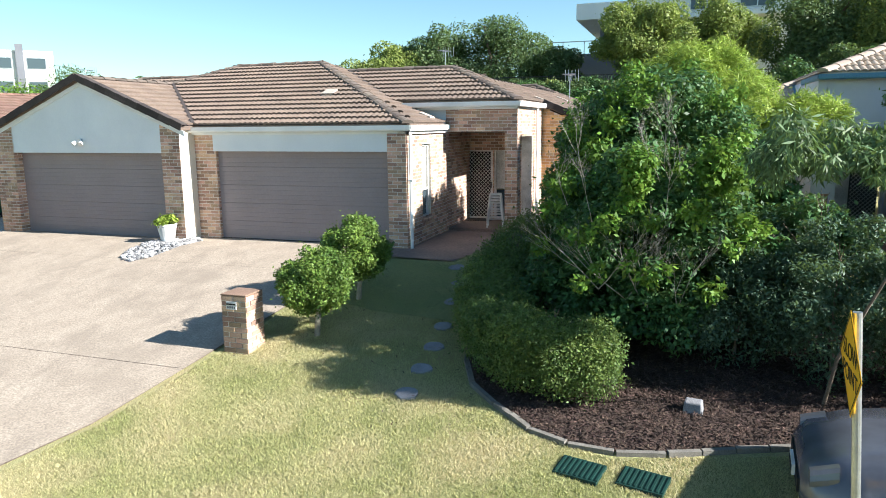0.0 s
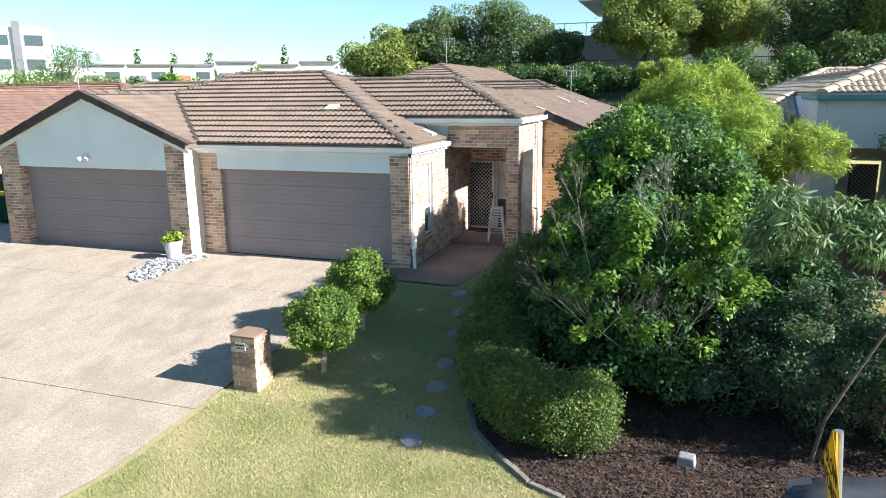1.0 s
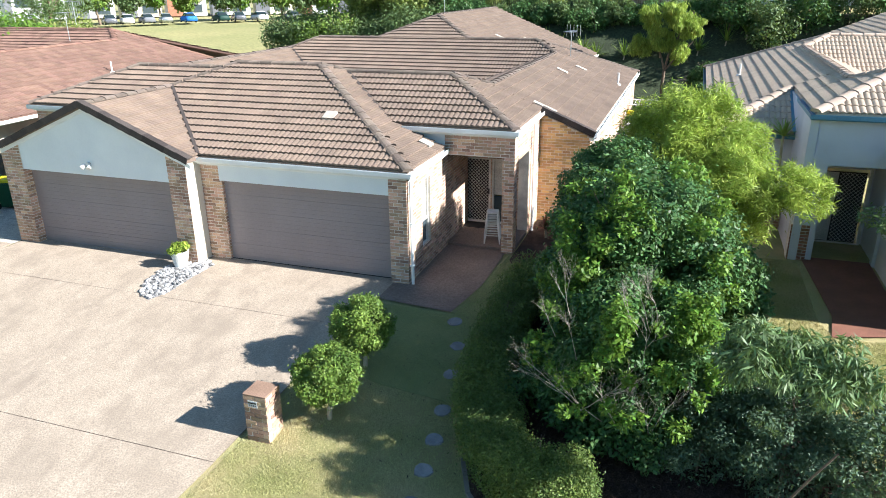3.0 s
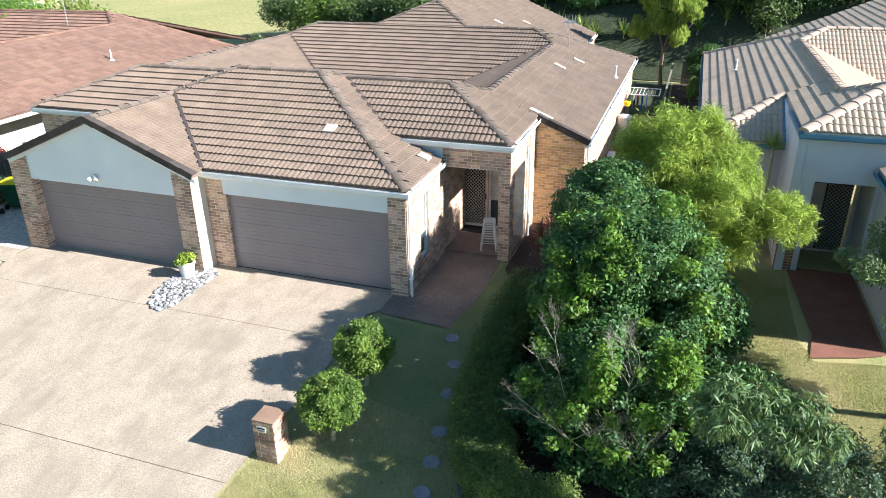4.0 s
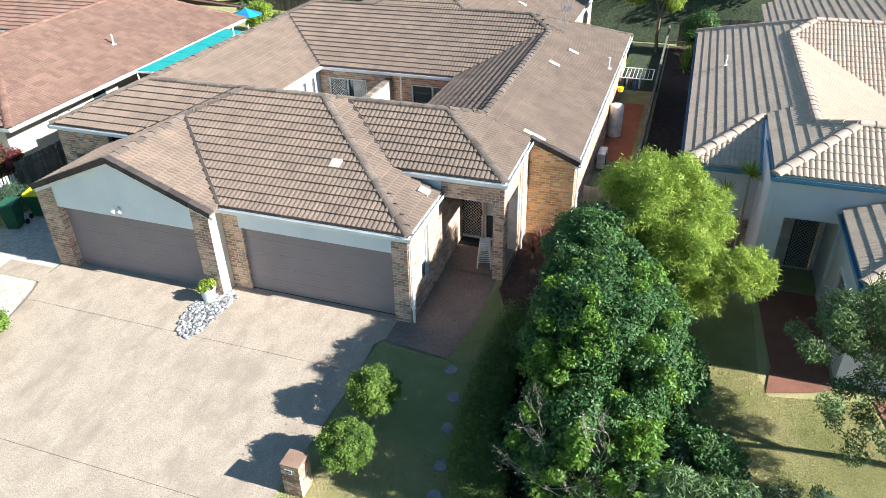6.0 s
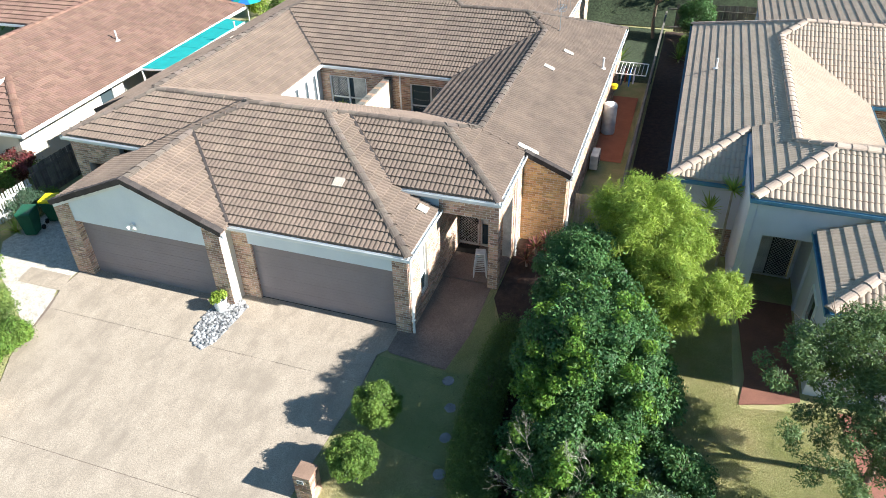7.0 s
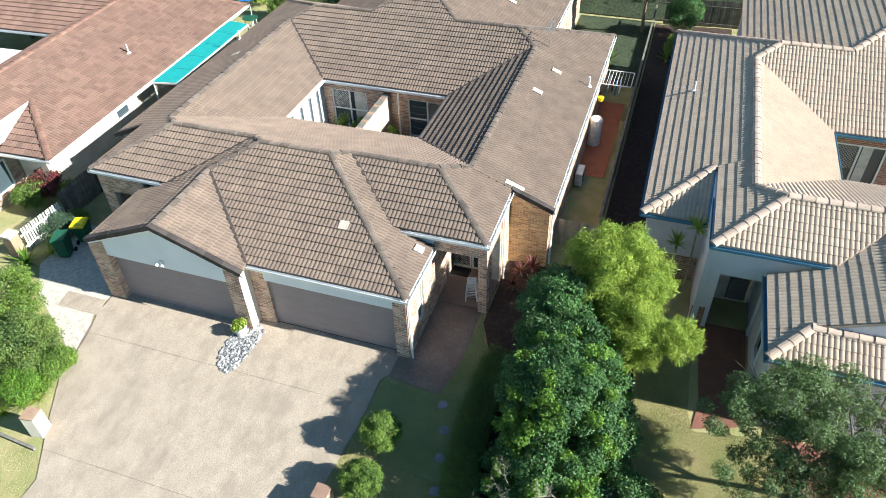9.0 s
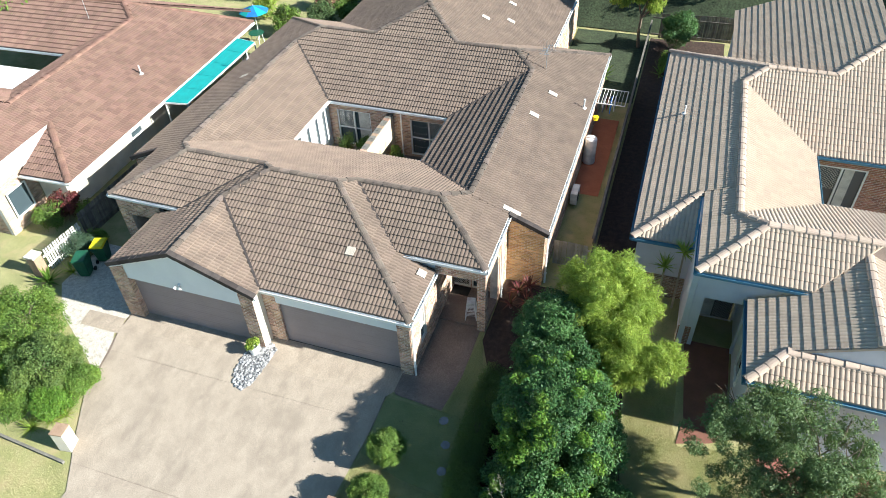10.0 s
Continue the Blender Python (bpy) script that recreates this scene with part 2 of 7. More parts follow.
# ---- mesh helpers ----
class Geo:
    """A growing mesh of corners and faces."""

    def __init__(self):
        self.v, self.f = [], []

    def add(self, verts, faces):
        k = len(self.v)
        self.v.extend(tuple(p) for p in verts)
        self.f.extend(tuple(i + k for i in q) for q in faces)
        return self

    def hexa(self, p):
        """Eight corners: four below, four above, in the same order."""
        return self.add(p, [(3, 2, 1, 0), (4, 5, 6, 7), (0, 1, 5, 4), (1, 2, 6, 5), (2, 3, 7, 6), (3, 0, 4, 7)])

    def box(self, x0, y0, z0, x1, y1, z1):
        return self.hexa([(x0, y0, z0), (x1, y0, z0), (x1, y1, z0), (x0, y1, z0), (x0, y0, z1), (x1, y0, z1), (x1, y1, z1), (x0, y1, z1)])

    def slab(self, poly, low, high):
        """A prism over a polygon of (x, y); low and high: numbers or functions of x, y."""
        lo = [(x, y, low(x, y) if callable(low) else low) for x, y in poly]
        hi = [(x, y, high(x, y) if callable(high) else high) for x, y in poly]
        n = len(poly)
        return self.add(lo + hi, [tuple(range(n - 1, -1, -1)), tuple(range(n, 2 * n))] + [(i, (i + 1) % n, (i + 1) % n + n, i + n) for i in range(n)])

    def tube(self, a, b, r0, r1=None, n=8, caps=True):
        a, b = Vector(a), Vector(b)
        r1 = r0 if r1 is None else r1
        d = (b - a).normalized()
        s = d.orthogonal().normalized()
        u = d.cross(s)
        ring = [(math.cos(2 * math.pi * i / n), math.sin(2 * math.pi * i / n)) for i in range(n)]
        v = [a + (s * c + u * e) * r0 for c, e in ring] + [b + (s * c + u * e) * r1 for c, e in ring]
        f = [(i, (i + 1) % n, (i + 1) % n + n, i + n) for i in range(n)]
        if caps:
            f += [tuple(range(n - 1, -1, -1)), tuple(range(n, 2 * n))]
        return self.add(v, f)

    def lathe(self, profile, centre, n=20):
        """Turned round a vertical axis; profile: (radius, height) from below."""
        cx, cy, cz = centre
        v = [(cx + r * math.cos(2 * math.pi * i / n), cy + r * math.sin(2 * math.pi * i / n), cz + z) for r, z in profile for i in range(n)]
        f = [(j * n + i, j * n + (i + 1) % n, (j + 1) * n + (i + 1) % n, (j + 1) * n + i) for j in range(len(profile) - 1) for i in range(n)]
        f += [tuple(range(n - 1, -1, -1)), tuple(range((len(profile) - 1) * n, len(profile) * n))]
        return self.add(v, f)

    def weld(self):
        """Joins boxes that touch into one body: shared corners once, inner faces gone."""
        keys, index, verts = {}, [], []
        for p in self.v:
            k = tuple(round(c, 4) for c in p)
            if k not in keys:
                keys[k] = len(verts)
                verts.append(p)
            index.append(keys[k])
        faces, count = [tuple(index[i] for i in q) for q in self.f], {}
        for q in faces:
            count[frozenset(q)] = count.get(frozenset(q), 0) + 1
        self.v, self.f = verts, [q for q in faces if count[frozenset(q)] == 1 and len(set(q)) == len(q)]
        return self

    def mesh(self, name, smooth=False):
        me = bpy.data.meshes.new(name)
        me.from_pydata(self.v, [], self.f)
        if smooth:
            me.polygons.foreach_set("use_smooth", [True] * len(me.polygons))
        me.update()
        return me


def array_mesh(name, verts, faces):
    """A mesh out of arrays: verts (n, 3), faces (m, k)."""
    me = bpy.data.meshes.new(name)
    m, k = faces.shape
    me.vertices.add(len(verts))
    me.vertices.foreach_set("co", np.ascontiguousarray(verts, dtype=np.float32).ravel())
    me.loops.add(m * k)
    me.loops.foreach_set("vertex_index", np.ascontiguousarray(faces, dtype=np.int32).ravel())
    me.polygons.add(m)
    me.polygons.foreach_set("loop_start", np.arange(0, m * k, k, dtype=np.int32))
    me.polygons.foreach_set("use_smooth", np.zeros(m, dtype=bool))
    me.update(calc_edges=True)
    me.validate()
    return me


def part(name, geo, mat, parent=None, label="", smooth=False, bevel=0.0):
    me = geo.mesh(name, smooth) if isinstance(geo, Geo) else geo
    if not me.materials:
        me.materials.append(M[mat])
    ob = new(name, me)
    if parent:
        ob.parent = parent
    if label:
        ob["label"] = label
    if bevel:
        bv = ob.modifiers.new("bevel", "BEVEL")
        bv.width, bv.segments, bv.limit_method = bevel, 2, "ANGLE"
    return ob


def thing(name, label, category, group="", kind="", at=(0, 0, 0), turn=0.0):
    ob = new(name)
    ob.matrix_basis = pose(*at, 0, 0, turn)
    return tagged(ob, label, category, group, kind)


def ground_z(x, y):
    """Level at the house, falling to the street in front, rising far behind."""
    z = 0.0
    if y < -1.2:
        z = -0.155 * (-1.2 - y) if y > -9.5 else -1.2865 - 0.155 * 2.5 * (1 - math.exp((y + 9.5) / 2.5))
    if x > 6 and y > -3:
        z += 0.14 * min(1, (x - 6) / 3) * min(1, (y + 3) / 3)
    if y > 40:
        z += min(1.2, (y - 40) * 0.02)
    return z


# ---- roofs and brickwork ----
SLOPE = 0.414
GAUGE, COVER, STEPS = 0.33, 0.30, 10


def wave(k):
    """The height of a double-roll tile across its width, at column k of STEPS."""
    return 0.030 * abs(math.sin(2 * math.pi * k / STEPS)) ** 0.85


def spans(poly, us):
    """The stretch of v inside a convex polygon at each u."""
    lo, hi = np.full(len(us), 1e9), np.full(len(us), -1e9)
    for (u0, v0), (u1, v1) in zip(poly, poly[1:] + poly[:1]):
        if abs(u1 - u0) < 1e-6:
            continue
        f = (us - u0) / (u1 - u0)
        ok = (f >= -1e-6) & (f <= 1 + 1e-6)
        v = v0 + f * (v1 - v0)
        lo[ok], hi[ok] = np.minimum(lo[ok], v[ok]), np.maximum(hi[ok], v[ok])
    return lo, hi


BUTT = {"tile_pink": 0.025, "tile_red": 0.045}   # how far a tile's lower edge stands up


def tile_mesh(name):
    """One whole tile: u across, v up the slope, both from its lower corner."""
    g = Geo()
    for k in range(STEPS + 1):
        h = wave(k)
        g.v += [(k * COVER / STEPS, 0, h), (k * COVER / STEPS, 0, 0.05 + h), (k * COVER / STEPS, GAUGE + 0.03, h)]
    for k in range(STEPS):
        a = 3 * k
        g.f += [(a, a + 3, a + 4, a + 1), (a + 1, a + 4, a + 5, a + 2)]
    return g.mesh(name)


def roof_face(plan, height, down, mat, parent, single=0, slope=SLOPE):
    """Tiles over a convex part of a roof. plan: its corners (x, y); height(x, y); down: the way it falls, (dx, dy). single: so many whole tiles are pieces of their own."""
    d = Vector((down[0], down[1])).normalized()
    s = math.sqrt(1 + slope * slope)
    ux, uy = -d.y, d.x
    flat = [(x * ux + y * uy, -(x * d.x + y * d.y) * s) for x, y in plan]
    umin, umax = min(p[0] for p in flat), max(p[0] for p in flat)
    vmin, vmax = min(p[1] for p in flat), max(p[1] for p in flat)
    u0 = math.floor(umin / COVER) * COVER
    cols, rows = int((umax - u0) / COVER) + 1, int((vmax - vmin) / GAUGE) + 1
    us = u0 + np.arange(cols * STEPS + 1) * COVER / STEPS
    lo, hi = spans(flat, np.clip(us, umin + 1e-4, umax - 1e-4))
    w = np.array([wave(k) for k in range(cols * STEPS + 1)]) * (1.25 if mat == "tile_pink" else 1.0)
    butt = BUTT.get(mat, 0.05)
    z0 = height(plan[0][0], plan[0][1]) + slope * (plan[0][0] * d.x + plan[0][1] * d.y)
    nrm = np.array([d.x * slope, d.y * slope, 1.0]) / s

    def place(u, v, h):
        k = -v / s
        x, y = u * ux + k * d.x, u * uy + k * d.y
        z = z0 - slope * k
        return np.stack([x, y, z], -1) + h[..., None] * nrm

    vs, fs, pieces, n = [], [], [], 0
    idx = np.arange(STEPS)
    for r in range(rows):
        va, vb = vmin + r * GAUGE, vmin + (r + 1) * GAUGE + 0.03
        for c in range(cols):
            i = np.arange(c * STEPS, (c + 1) * STEPS + 1)
            a, b = np.maximum(va, lo[i]), np.minimum(vb, hi[i])
            out = (us[i] < umin - 1e-6) | (us[i] > umax + 1e-6)
            b = np.where(out, a, b)
            b = np.maximum(a, b)
            if (b - a).max() < 0.02:
                continue
            if len(pieces) < single and (b - a).min() > GAUGE + 0.029:
                pieces.append((us[i[0]], va))
                continue
            u = np.clip(us[i], umin, umax)
            lift = butt * (1 - (a - va) / (vb - va))
            top = butt * (1 - (b - va) / (vb - va))
            vs.append(np.stack([place(u, a, w[i] * 1.0), place(u, a, w[i] + lift), place(u, b, w[i] + top)], 1).reshape(-1, 3))
            q = 3 * idx + n
            fs.append(np.stack([q, q + 3, q + 4, q + 1], -1))
            fs.append(np.stack([q + 1, q + 4, q + 5, q + 2], -1))
            n += 3 * (STEPS + 1)
    if vs:
        tagged(part("roof_tiles", array_mesh("roof_tiles", np.concatenate(vs), np.concatenate(fs)), mat, parent), kind="stuff")
    if pieces:
        me = tile_mesh("roof_tile")
        me.materials.append(M[mat])
        up = Vector((-d.x, -d.y, slope)).normalized()
        turn = Matrix((Vector((ux, uy, 0)), up, Vector(nrm))).transposed().to_4x4()
        for u, v in pieces:
            ob = new("roof_tile", me)
            ob.parent = parent
            ob.matrix_basis = Matrix.Translation(place(np.array(u), np.array(v), np.array(0.0))) @ turn
    # the boarding below the tiles
    g = Geo()
    top = [(x, y, height(x, y) - 0.012) for x, y in plan]
    k = len(top)
    g.add(top + [(x, y, z - 0.10) for x, y, z in top], [tuple(range(k)), tuple(range(2 * k - 1, k - 1, -1))] + [(i, i + k, (i + 1) % k + k, (i + 1) % k) for i in range(k)])
    part("roof_boarding", g, mat, parent)


def caps(a, b, mat, parent, radius=0.125, lift=0.02, step=0.40, single=False):
    """A row of overlapping ridge caps from a to b."""
    a, b = Vector(a), Vector(b)
    d = b - a
    n = max(1, round(d.length / step))
    d.normalize()
    side = Vector((d.y, -d.x, 0)).normalized()
    up = side.cross(d)
    if up.z < 0:
        up = -up
    l = (b - a).length / n
    vs, fs, m = [], [], 7
    if single:
        g = Geo()
        for k, (r, e) in enumerate(((radius + 0.018, lift + 0.012), (radius, lift))):
            g.v += [(r * 1.08 * math.cos(math.pi * q / (m - 1)), l * 1.06 if k else -0.02, r * 0.62 * math.sin(math.pi * q / (m - 1)) + e - 0.03) for q in range(m)]
        g.f = [(q, q + 1, m + q + 1, m + q) for q in range(m - 1)] + [tuple(range(m - 1, -1, -1))]
        me = g.mesh("ridge_cap")
        me.materials.append(M[mat])
        turn = Matrix((side, d, up)).transposed().to_4x4()
        for i in range(n):
            ob = new("ridge_cap", me)
            ob.parent = parent
            ob.matrix_basis = Matrix.Translation(a + d * (i * l) + up * random.uniform(-0.006, 0.006)) @ turn @ pose(0, 0, 0, 0, random.uniform(-1.5, 1.5), 0)
        return None
    for i in range(n):
        j = random.uniform(-0.006, 0.006)
        for k, (r, e) in enumerate(((radius + 0.018, lift + 0.012), (radius, lift))):
            p = a + d * (i * l + (l * 1.06 if k else -0.02))
            for q in range(m):
                t = math.pi * (q / (m - 1)) * 1.0
                vs.append(tuple(p + side * (r * 1.08 * math.cos(t)) + up * (r * 0.62 * math.sin(t) + e + j - 0.03)))
        o = i * 2 * m
        for q in range(m - 1):
            fs.append((o + q, o + q + 1, o + m + q + 1, o + m + q))
    g = Geo()
    g.v, g.f = vs, fs
    for i in range(n):
        o = i * 2 * m
        g.f.append(tuple(range(o + m - 1, o - 1, -1)))
    return tagged(part("ridge_capping", g, mat, parent), kind="stuff")


def wall(parent, p0, p1, z0, z1, openings=(), brick="brick", thick=0.2, mortar="mortar", top=None, name="wall"):
    """A wall from p0 to p1, its face to the right of that way. openings: (u0, u1, z0, z1). top(u): a raked upper edge."""
    p0, p1 = Vector((*p0, 0)), Vector((*p1, 0))
    length = (p1 - p0).length
    d = (p1 - p0) / length
    nrm = Vector((d.y, -d.x, 0))
    g = Geo()
    us = sorted({0.003, length - 0.003, *[o[0] for o in openings], *[o[1] for o in openings]})
    if top:
        us = sorted({*us, *[length * i / 8 for i in range(1, 8)]})
    zs = sorted({z0, z1, *[o[2] for o in openings], *[o[3] for o in openings]})
    for ua, ub in zip(us, us[1:]):
        for za, zb in zip(zs, zs[1:]):
            um, zm = (ua + ub) / 2, (za + zb) / 2
            if any(o[0] < um < o[1] and o[2] < zm < o[3] for o in openings):
                continue
            ha = min(zb, top(ua)) if top else zb
            hb = min(zb, top(ub)) if top else zb
            if max(ha, hb) <= za:
                continue
            a, b = p0 + d * ua, p0 + d * ub
            ai, bi = a - nrm * thick, b - nrm * thick
            g.hexa([(a.x, a.y, za), (b.x, b.y, za), (bi.x, bi.y, za), (ai.x, ai.y, za), (a.x, a.y, ha), (b.x, b.y, hb), (bi.x, bi.y, hb), (ai.x, ai.y, ha)])
    ob = part(name, g.weld(), mortar, parent)
    if brick:
        vs, fs, n = [], [], 0
        rows = int((z1 - z0) / 0.086 + 0.5)
        for r in range(rows):
            za, zb = z0 + r * 0.086 + 0.0065, min(z1, z0 + (r + 1) * 0.086 - 0.0065)
            u = -0.12 * (r % 2)
            while u < length:
                ua, ub = max(0.0, u + 0.0065), min(length, u + 0.2335)
                u += 0.24
                parts = [(ua, ub)]
                for o in openings:
                    if za < o[3] - 0.03 and zb > o[2] + 0.03:
                        parts = [q for a, b in parts for q in ((a, min(b, o[0])), (max(a, o[1]), b)) if q[1] - q[0] > 0.02]
                for a, b in parts:
                    if b - a < 0.02 or (top and zb > top((a + b) / 2) + 0.02):
                        continue
                    e = 0.002 + random.uniform(-0.001, 0.0012)
                    f0 = p0 + d * a - nrm * 0.004
                    f1 = p0 + d * b - nrm * 0.004
                    h0, h1 = f0 + nrm * (e + 0.004), f1 + nrm * (e + 0.004)
                    vs += [(f0.x, f0.y, za), (f1.x, f1.y, za), (f1.x, f1.y, zb), (f0.x, f0.y, zb), (h0.x, h0.y, za), (h1.x, h1.y, za), (h1.x, h1.y, zb), (h0.x, h0.y, zb)]
                    fs += [(n + 4, n + 5, n + 6, n + 7), (n, n + 1, n + 5, n + 4), (n + 1, n + 2, n + 6, n + 5), (n + 2, n + 3, n + 7, n + 6), (n + 3, n, n + 4, n + 7)]
                    n += 8
        if vs:
            tagged(part("brickwork", array_mesh("brickwork", np.array(vs), np.array(fs)), brick, ob), kind="stuff")
    return ob


def beam(parent, a, b, w, h, mat, name="fascia"):
    """A level or raked board from a to b; w across, h down from those points."""
    a, b = Vector(a), Vector(b)
    d = (b - a).normalized()
    s = Vector((d.y, -d.x, 0)).normalized() * w
    g = Geo()
    dn = Vector((0, 0, -h))
    g.hexa([a + dn, b + dn, b + s + dn, a + s + dn, a, b, b + s, a + s])
    return part(name, g, mat, parent)


def gutter(parent, a, b, mat="white", w=0.115, h=0.12):
    """A square-lipped gutter along an eave, its outside to the right of the way from a to b."""
    a, b = Vector(a), Vector(b)
    d = (b - a).normalized()
    s = Vector((d.y, -d.x, 0)).normalized()
    prof = [(0, 0.0), (0, -h), (w * 0.8, -h), (w, -h * 0.7), (w, 0.01), (w - 0.012, 0.01), (w - 0.012, -h * 0.6), (0.012, -h * 0.6)]
    g = Geo()
    n = len(prof)
    for p in (a, b):
        g.v += [tuple(p + s * u + Vector((0, 0, v))) for u, v in prof]
    g.f += [(i, (i + 1) % n, (i + 1) % n + n, i + n) for i in range(n)] + [tuple(range(n - 1, -1, -1)), tuple(range(n, 2 * n))]
    return part("gutter", g, mat, parent)


house = thing("duplex_house", "single-storey buff brick duplex under a brown tiled roof", "house")
roof = part("roof", Geo().box(-6.3, 20.4, 3.0, -6.1, 30.9, 5.4), "tile", house, "brown concrete tile hip roof with a courtyard well")
AX = -6.22
S = SLOPE
S2 = 0.399   # the garage roofs are a little flatter
PF = lambda x, y: 2.92 + S2 * y
PB = lambda x, y: 4.775 - S * (y - 4.65)
PG = lambda x, y: 2.92 + S2 * (0.05 - x)
PL2 = lambda x, y: 2.92 + S2 * (-5.85 - x)
PLG = lambda x, y: 2.92 + S2 * (x + 12.19)
PP = lambda x, y: 3.5 + S * (y - 2.7)
PR = lambda x, y: 2.85 + S * (3.56 - x)
PI = lambda x, y: 4.17 - S * (0.37 - x)
PC = lambda x, y: 2.80 + S * (y - 13.4)
PD = lambda x, y: 4.617 + S * (-3.9 - x)
PK = lambda x, y: 4.617 - S * (y - 17.79)
mir = lambda pts: [(2 * AX - x, y) for x, y in reversed(pts)]
mirf = lambda f: (lambda x, y: f(2 * AX - x, y))
FRONT, BACK, EAST, WEST = (0, -1), (0, 1), (1, 0), (-1, 0)
roof_face([(-5.85, 0.0), (0.05, 0.0), (-4.60, 4.65), (-7.54, 4.65), (-9.02, 3.17)], PF, FRONT, "tile", roof, slope=S2, single=170)
roof_face([(-5.85, -0.47), (-5.85, 0.0), (-9.02, 3.17), (-9.02, -0.47)], PL2, EAST, "tile", roof, slope=S2)
roof_face([(-12.19, -0.47), (-9.02, -0.47), (-9.02, 2.7), (-12.19, 2.7)], PLG, WEST, "tile", roof, slope=S2)
roof_face([(-10.74, 2.7), (-9.02, 2.7), (-9.02, 4.355)], PLG, WEST, "tile", roof, slope=S2)
roof_face([(-9.02, 3.17), (-7.54, 4.65), (-8.13, 5.22), (-9.02, 4.355)], PLG, WEST, "tile", roof, slope=S2)
roof_face([(0.05, 0.0), (0.05, 2.7), (-2.65, 2.7)], PG, EAST, "tile", roof, slope=S2)
roof_face([(-1.52, 2.7), (-4.035, 5.22), (-4.60, 4.65), (-2.65, 2.7)], PG, EAST, "tile", roof, slope=S2)
roof_face([(-1.52, 2.7), (1.99, 2.7), (-0.53, 5.22), (-4.035, 5.22)], PP, FRONT, "tile", roof, single=80)
roof_face([(-14.43, 2.7), (-10.74, 2.7), (-8.13, 5.22), (-11.91, 5.22)], PP, FRONT, "tile", roof)
roof_face([(-7.54, 4.65), (-4.60, 4.65), (-4.035, 5.22), (-8.13, 5.22)], PB, BACK, "tile", roof)
roof_face([(-11.91, 5.22), (-0.53, 5.22), (0.37, 6.12), (-2.94, 9.43), (-9.5, 9.43), (-12.81, 6.12)], PB, BACK, "tile", roof)
for plan, f, way in (([(1.99, 2.7), (1.99, 6.0), (0.25, 6.0), (-0.53, 5.22)], PR, 1), ([(0.25, 6.0), (3.56, 6.0), (3.56, 16.8), (0.28, 16.8), (0.37, 16.71), (0.37, 6.12)], PR, 1),
                     ([(0.28, 16.8), (3.56, 16.8), (3.56, 22.05), (-0.7, 17.79)], PR, 1), ([(0.37, 6.12), (0.37, 16.71), (-2.94, 13.4), (-2.94, 9.43)], PI, -1),
                     ([(-3.9, 17.79), (0.37, 22.06), (0.37, 31), (-6.22, 31), (-6.22, 20.11)], PD, 1)):
    roof_face(plan, f, (way, 0), "tile", roof)
    roof_face(mir(plan), mirf(f), (-way, 0), "tile", roof)
roof_face([(-9.5, 13.4), (-2.94, 13.4), (0.37, 16.71), (-0.7, 17.79), (-11.74, 17.79), (-12.81, 16.71)], PC, FRONT, "tile", roof)
roof_face([(-8.54, 17.79), (-3.9, 17.79), (-6.22, 20.11)], PC, FRONT, "tile", roof)
kp = [(-3.9, 17.79), (-0.7, 17.79), (3.56, 22.05), (0.37, 22.06)]
roof_face(kp, PK, BACK, "tile", roof)
roof_face(mir(kp), mirf(PK), BACK, "tile", roof)


def cap_line(a, fa, b, fb, single=False):
    caps((*a, fa(*a)), (*b, fb(*b)), "cap", roof, single=single)


for a, b, f in (((0.05, 0.0), (-4.60, 4.65), PF), ((-4.60, 4.65), (-7.54, 4.65), PF), ((-9.02, 3.17), (-7.54, 4.65), PF), ((-9.02, -0.47), (-9.02, 3.17), PL2),
                ((-4.60, 4.65), (-4.035, 5.22), PB), ((-7.54, 4.65), (-8.13, 5.22), PB), ((-4.035, 5.22), (-0.53, 5.22), PB), ((-8.13, 5.22), (-11.91, 5.22), PB)):
    cap_line(a, f, b, f, True)
for a, b, f in (((1.99, 2.7), (-0.53, 5.22), PP), ((-0.53, 5.22), (0.37, 6.12), PB), ((0.37, 6.12), (0.37, 16.71), PI), ((0.37, 16.71), (-0.7, 17.79), PC),
                ((-0.7, 17.79), (-3.9, 17.79), PC), ((3.56, 22.05), (-0.7, 17.79), PR), ((-3.9, 17.79), (-6.22, 20.11), PC)):
    cap_line(a, f, b, f, True)
    m0, m1 = (2 * AX - a[0], a[1]), (2 * AX - b[0], b[1])
    cap_line(m0, mirf(f), m1, mirf(f))
cap_line((-6.22, 20.11), PD, (-6.22, 31), PD)
# raised dark strips stand for the shaded gaps along the valley gutters
for a, b, f in (((-5.85, 0.0), (-9.02, 3.17), PF), ((-1.52, 2.7), (-4.035, 5.22), PP), ((-10.74, 2.7), (-8.13, 5.22), PP), ((-9.5, 13.4), (-12.81, 16.71), PC), ((-2.94, 13.4), (0.37, 16.71), PC), ((0.37, 6.12), (-2.94, 9.43), PI)):
    p, q = Vector((*a, f(*a) + 0.062)), Vector((*b, f(*b) + 0.062))
    d = (q - p).normalized()
    w = Vector((d.y, -d.x, 0)).normalized() * 0.045
    up = Vector((0, 0, 0.022))
    part("valley_gutter", Geo().hexa([p - w, q - w, q + w, p + w, p - w + up, q - w + up, q + w + up, p + w + up]), "verge", roof, "raised dark strip standing for the shaded valley gutter")
# raked verges: dark angled tiles along the gable's edge
verge_mesh = Geo().box(-0.185, -0.06, -0.10, 0.185, -0.035, 0.075).box(-0.185, -0.035, 0.05, 0.185, 0.16, 0.075).mesh("verge_tile")
verge_mesh.materials.append(M["verge"])


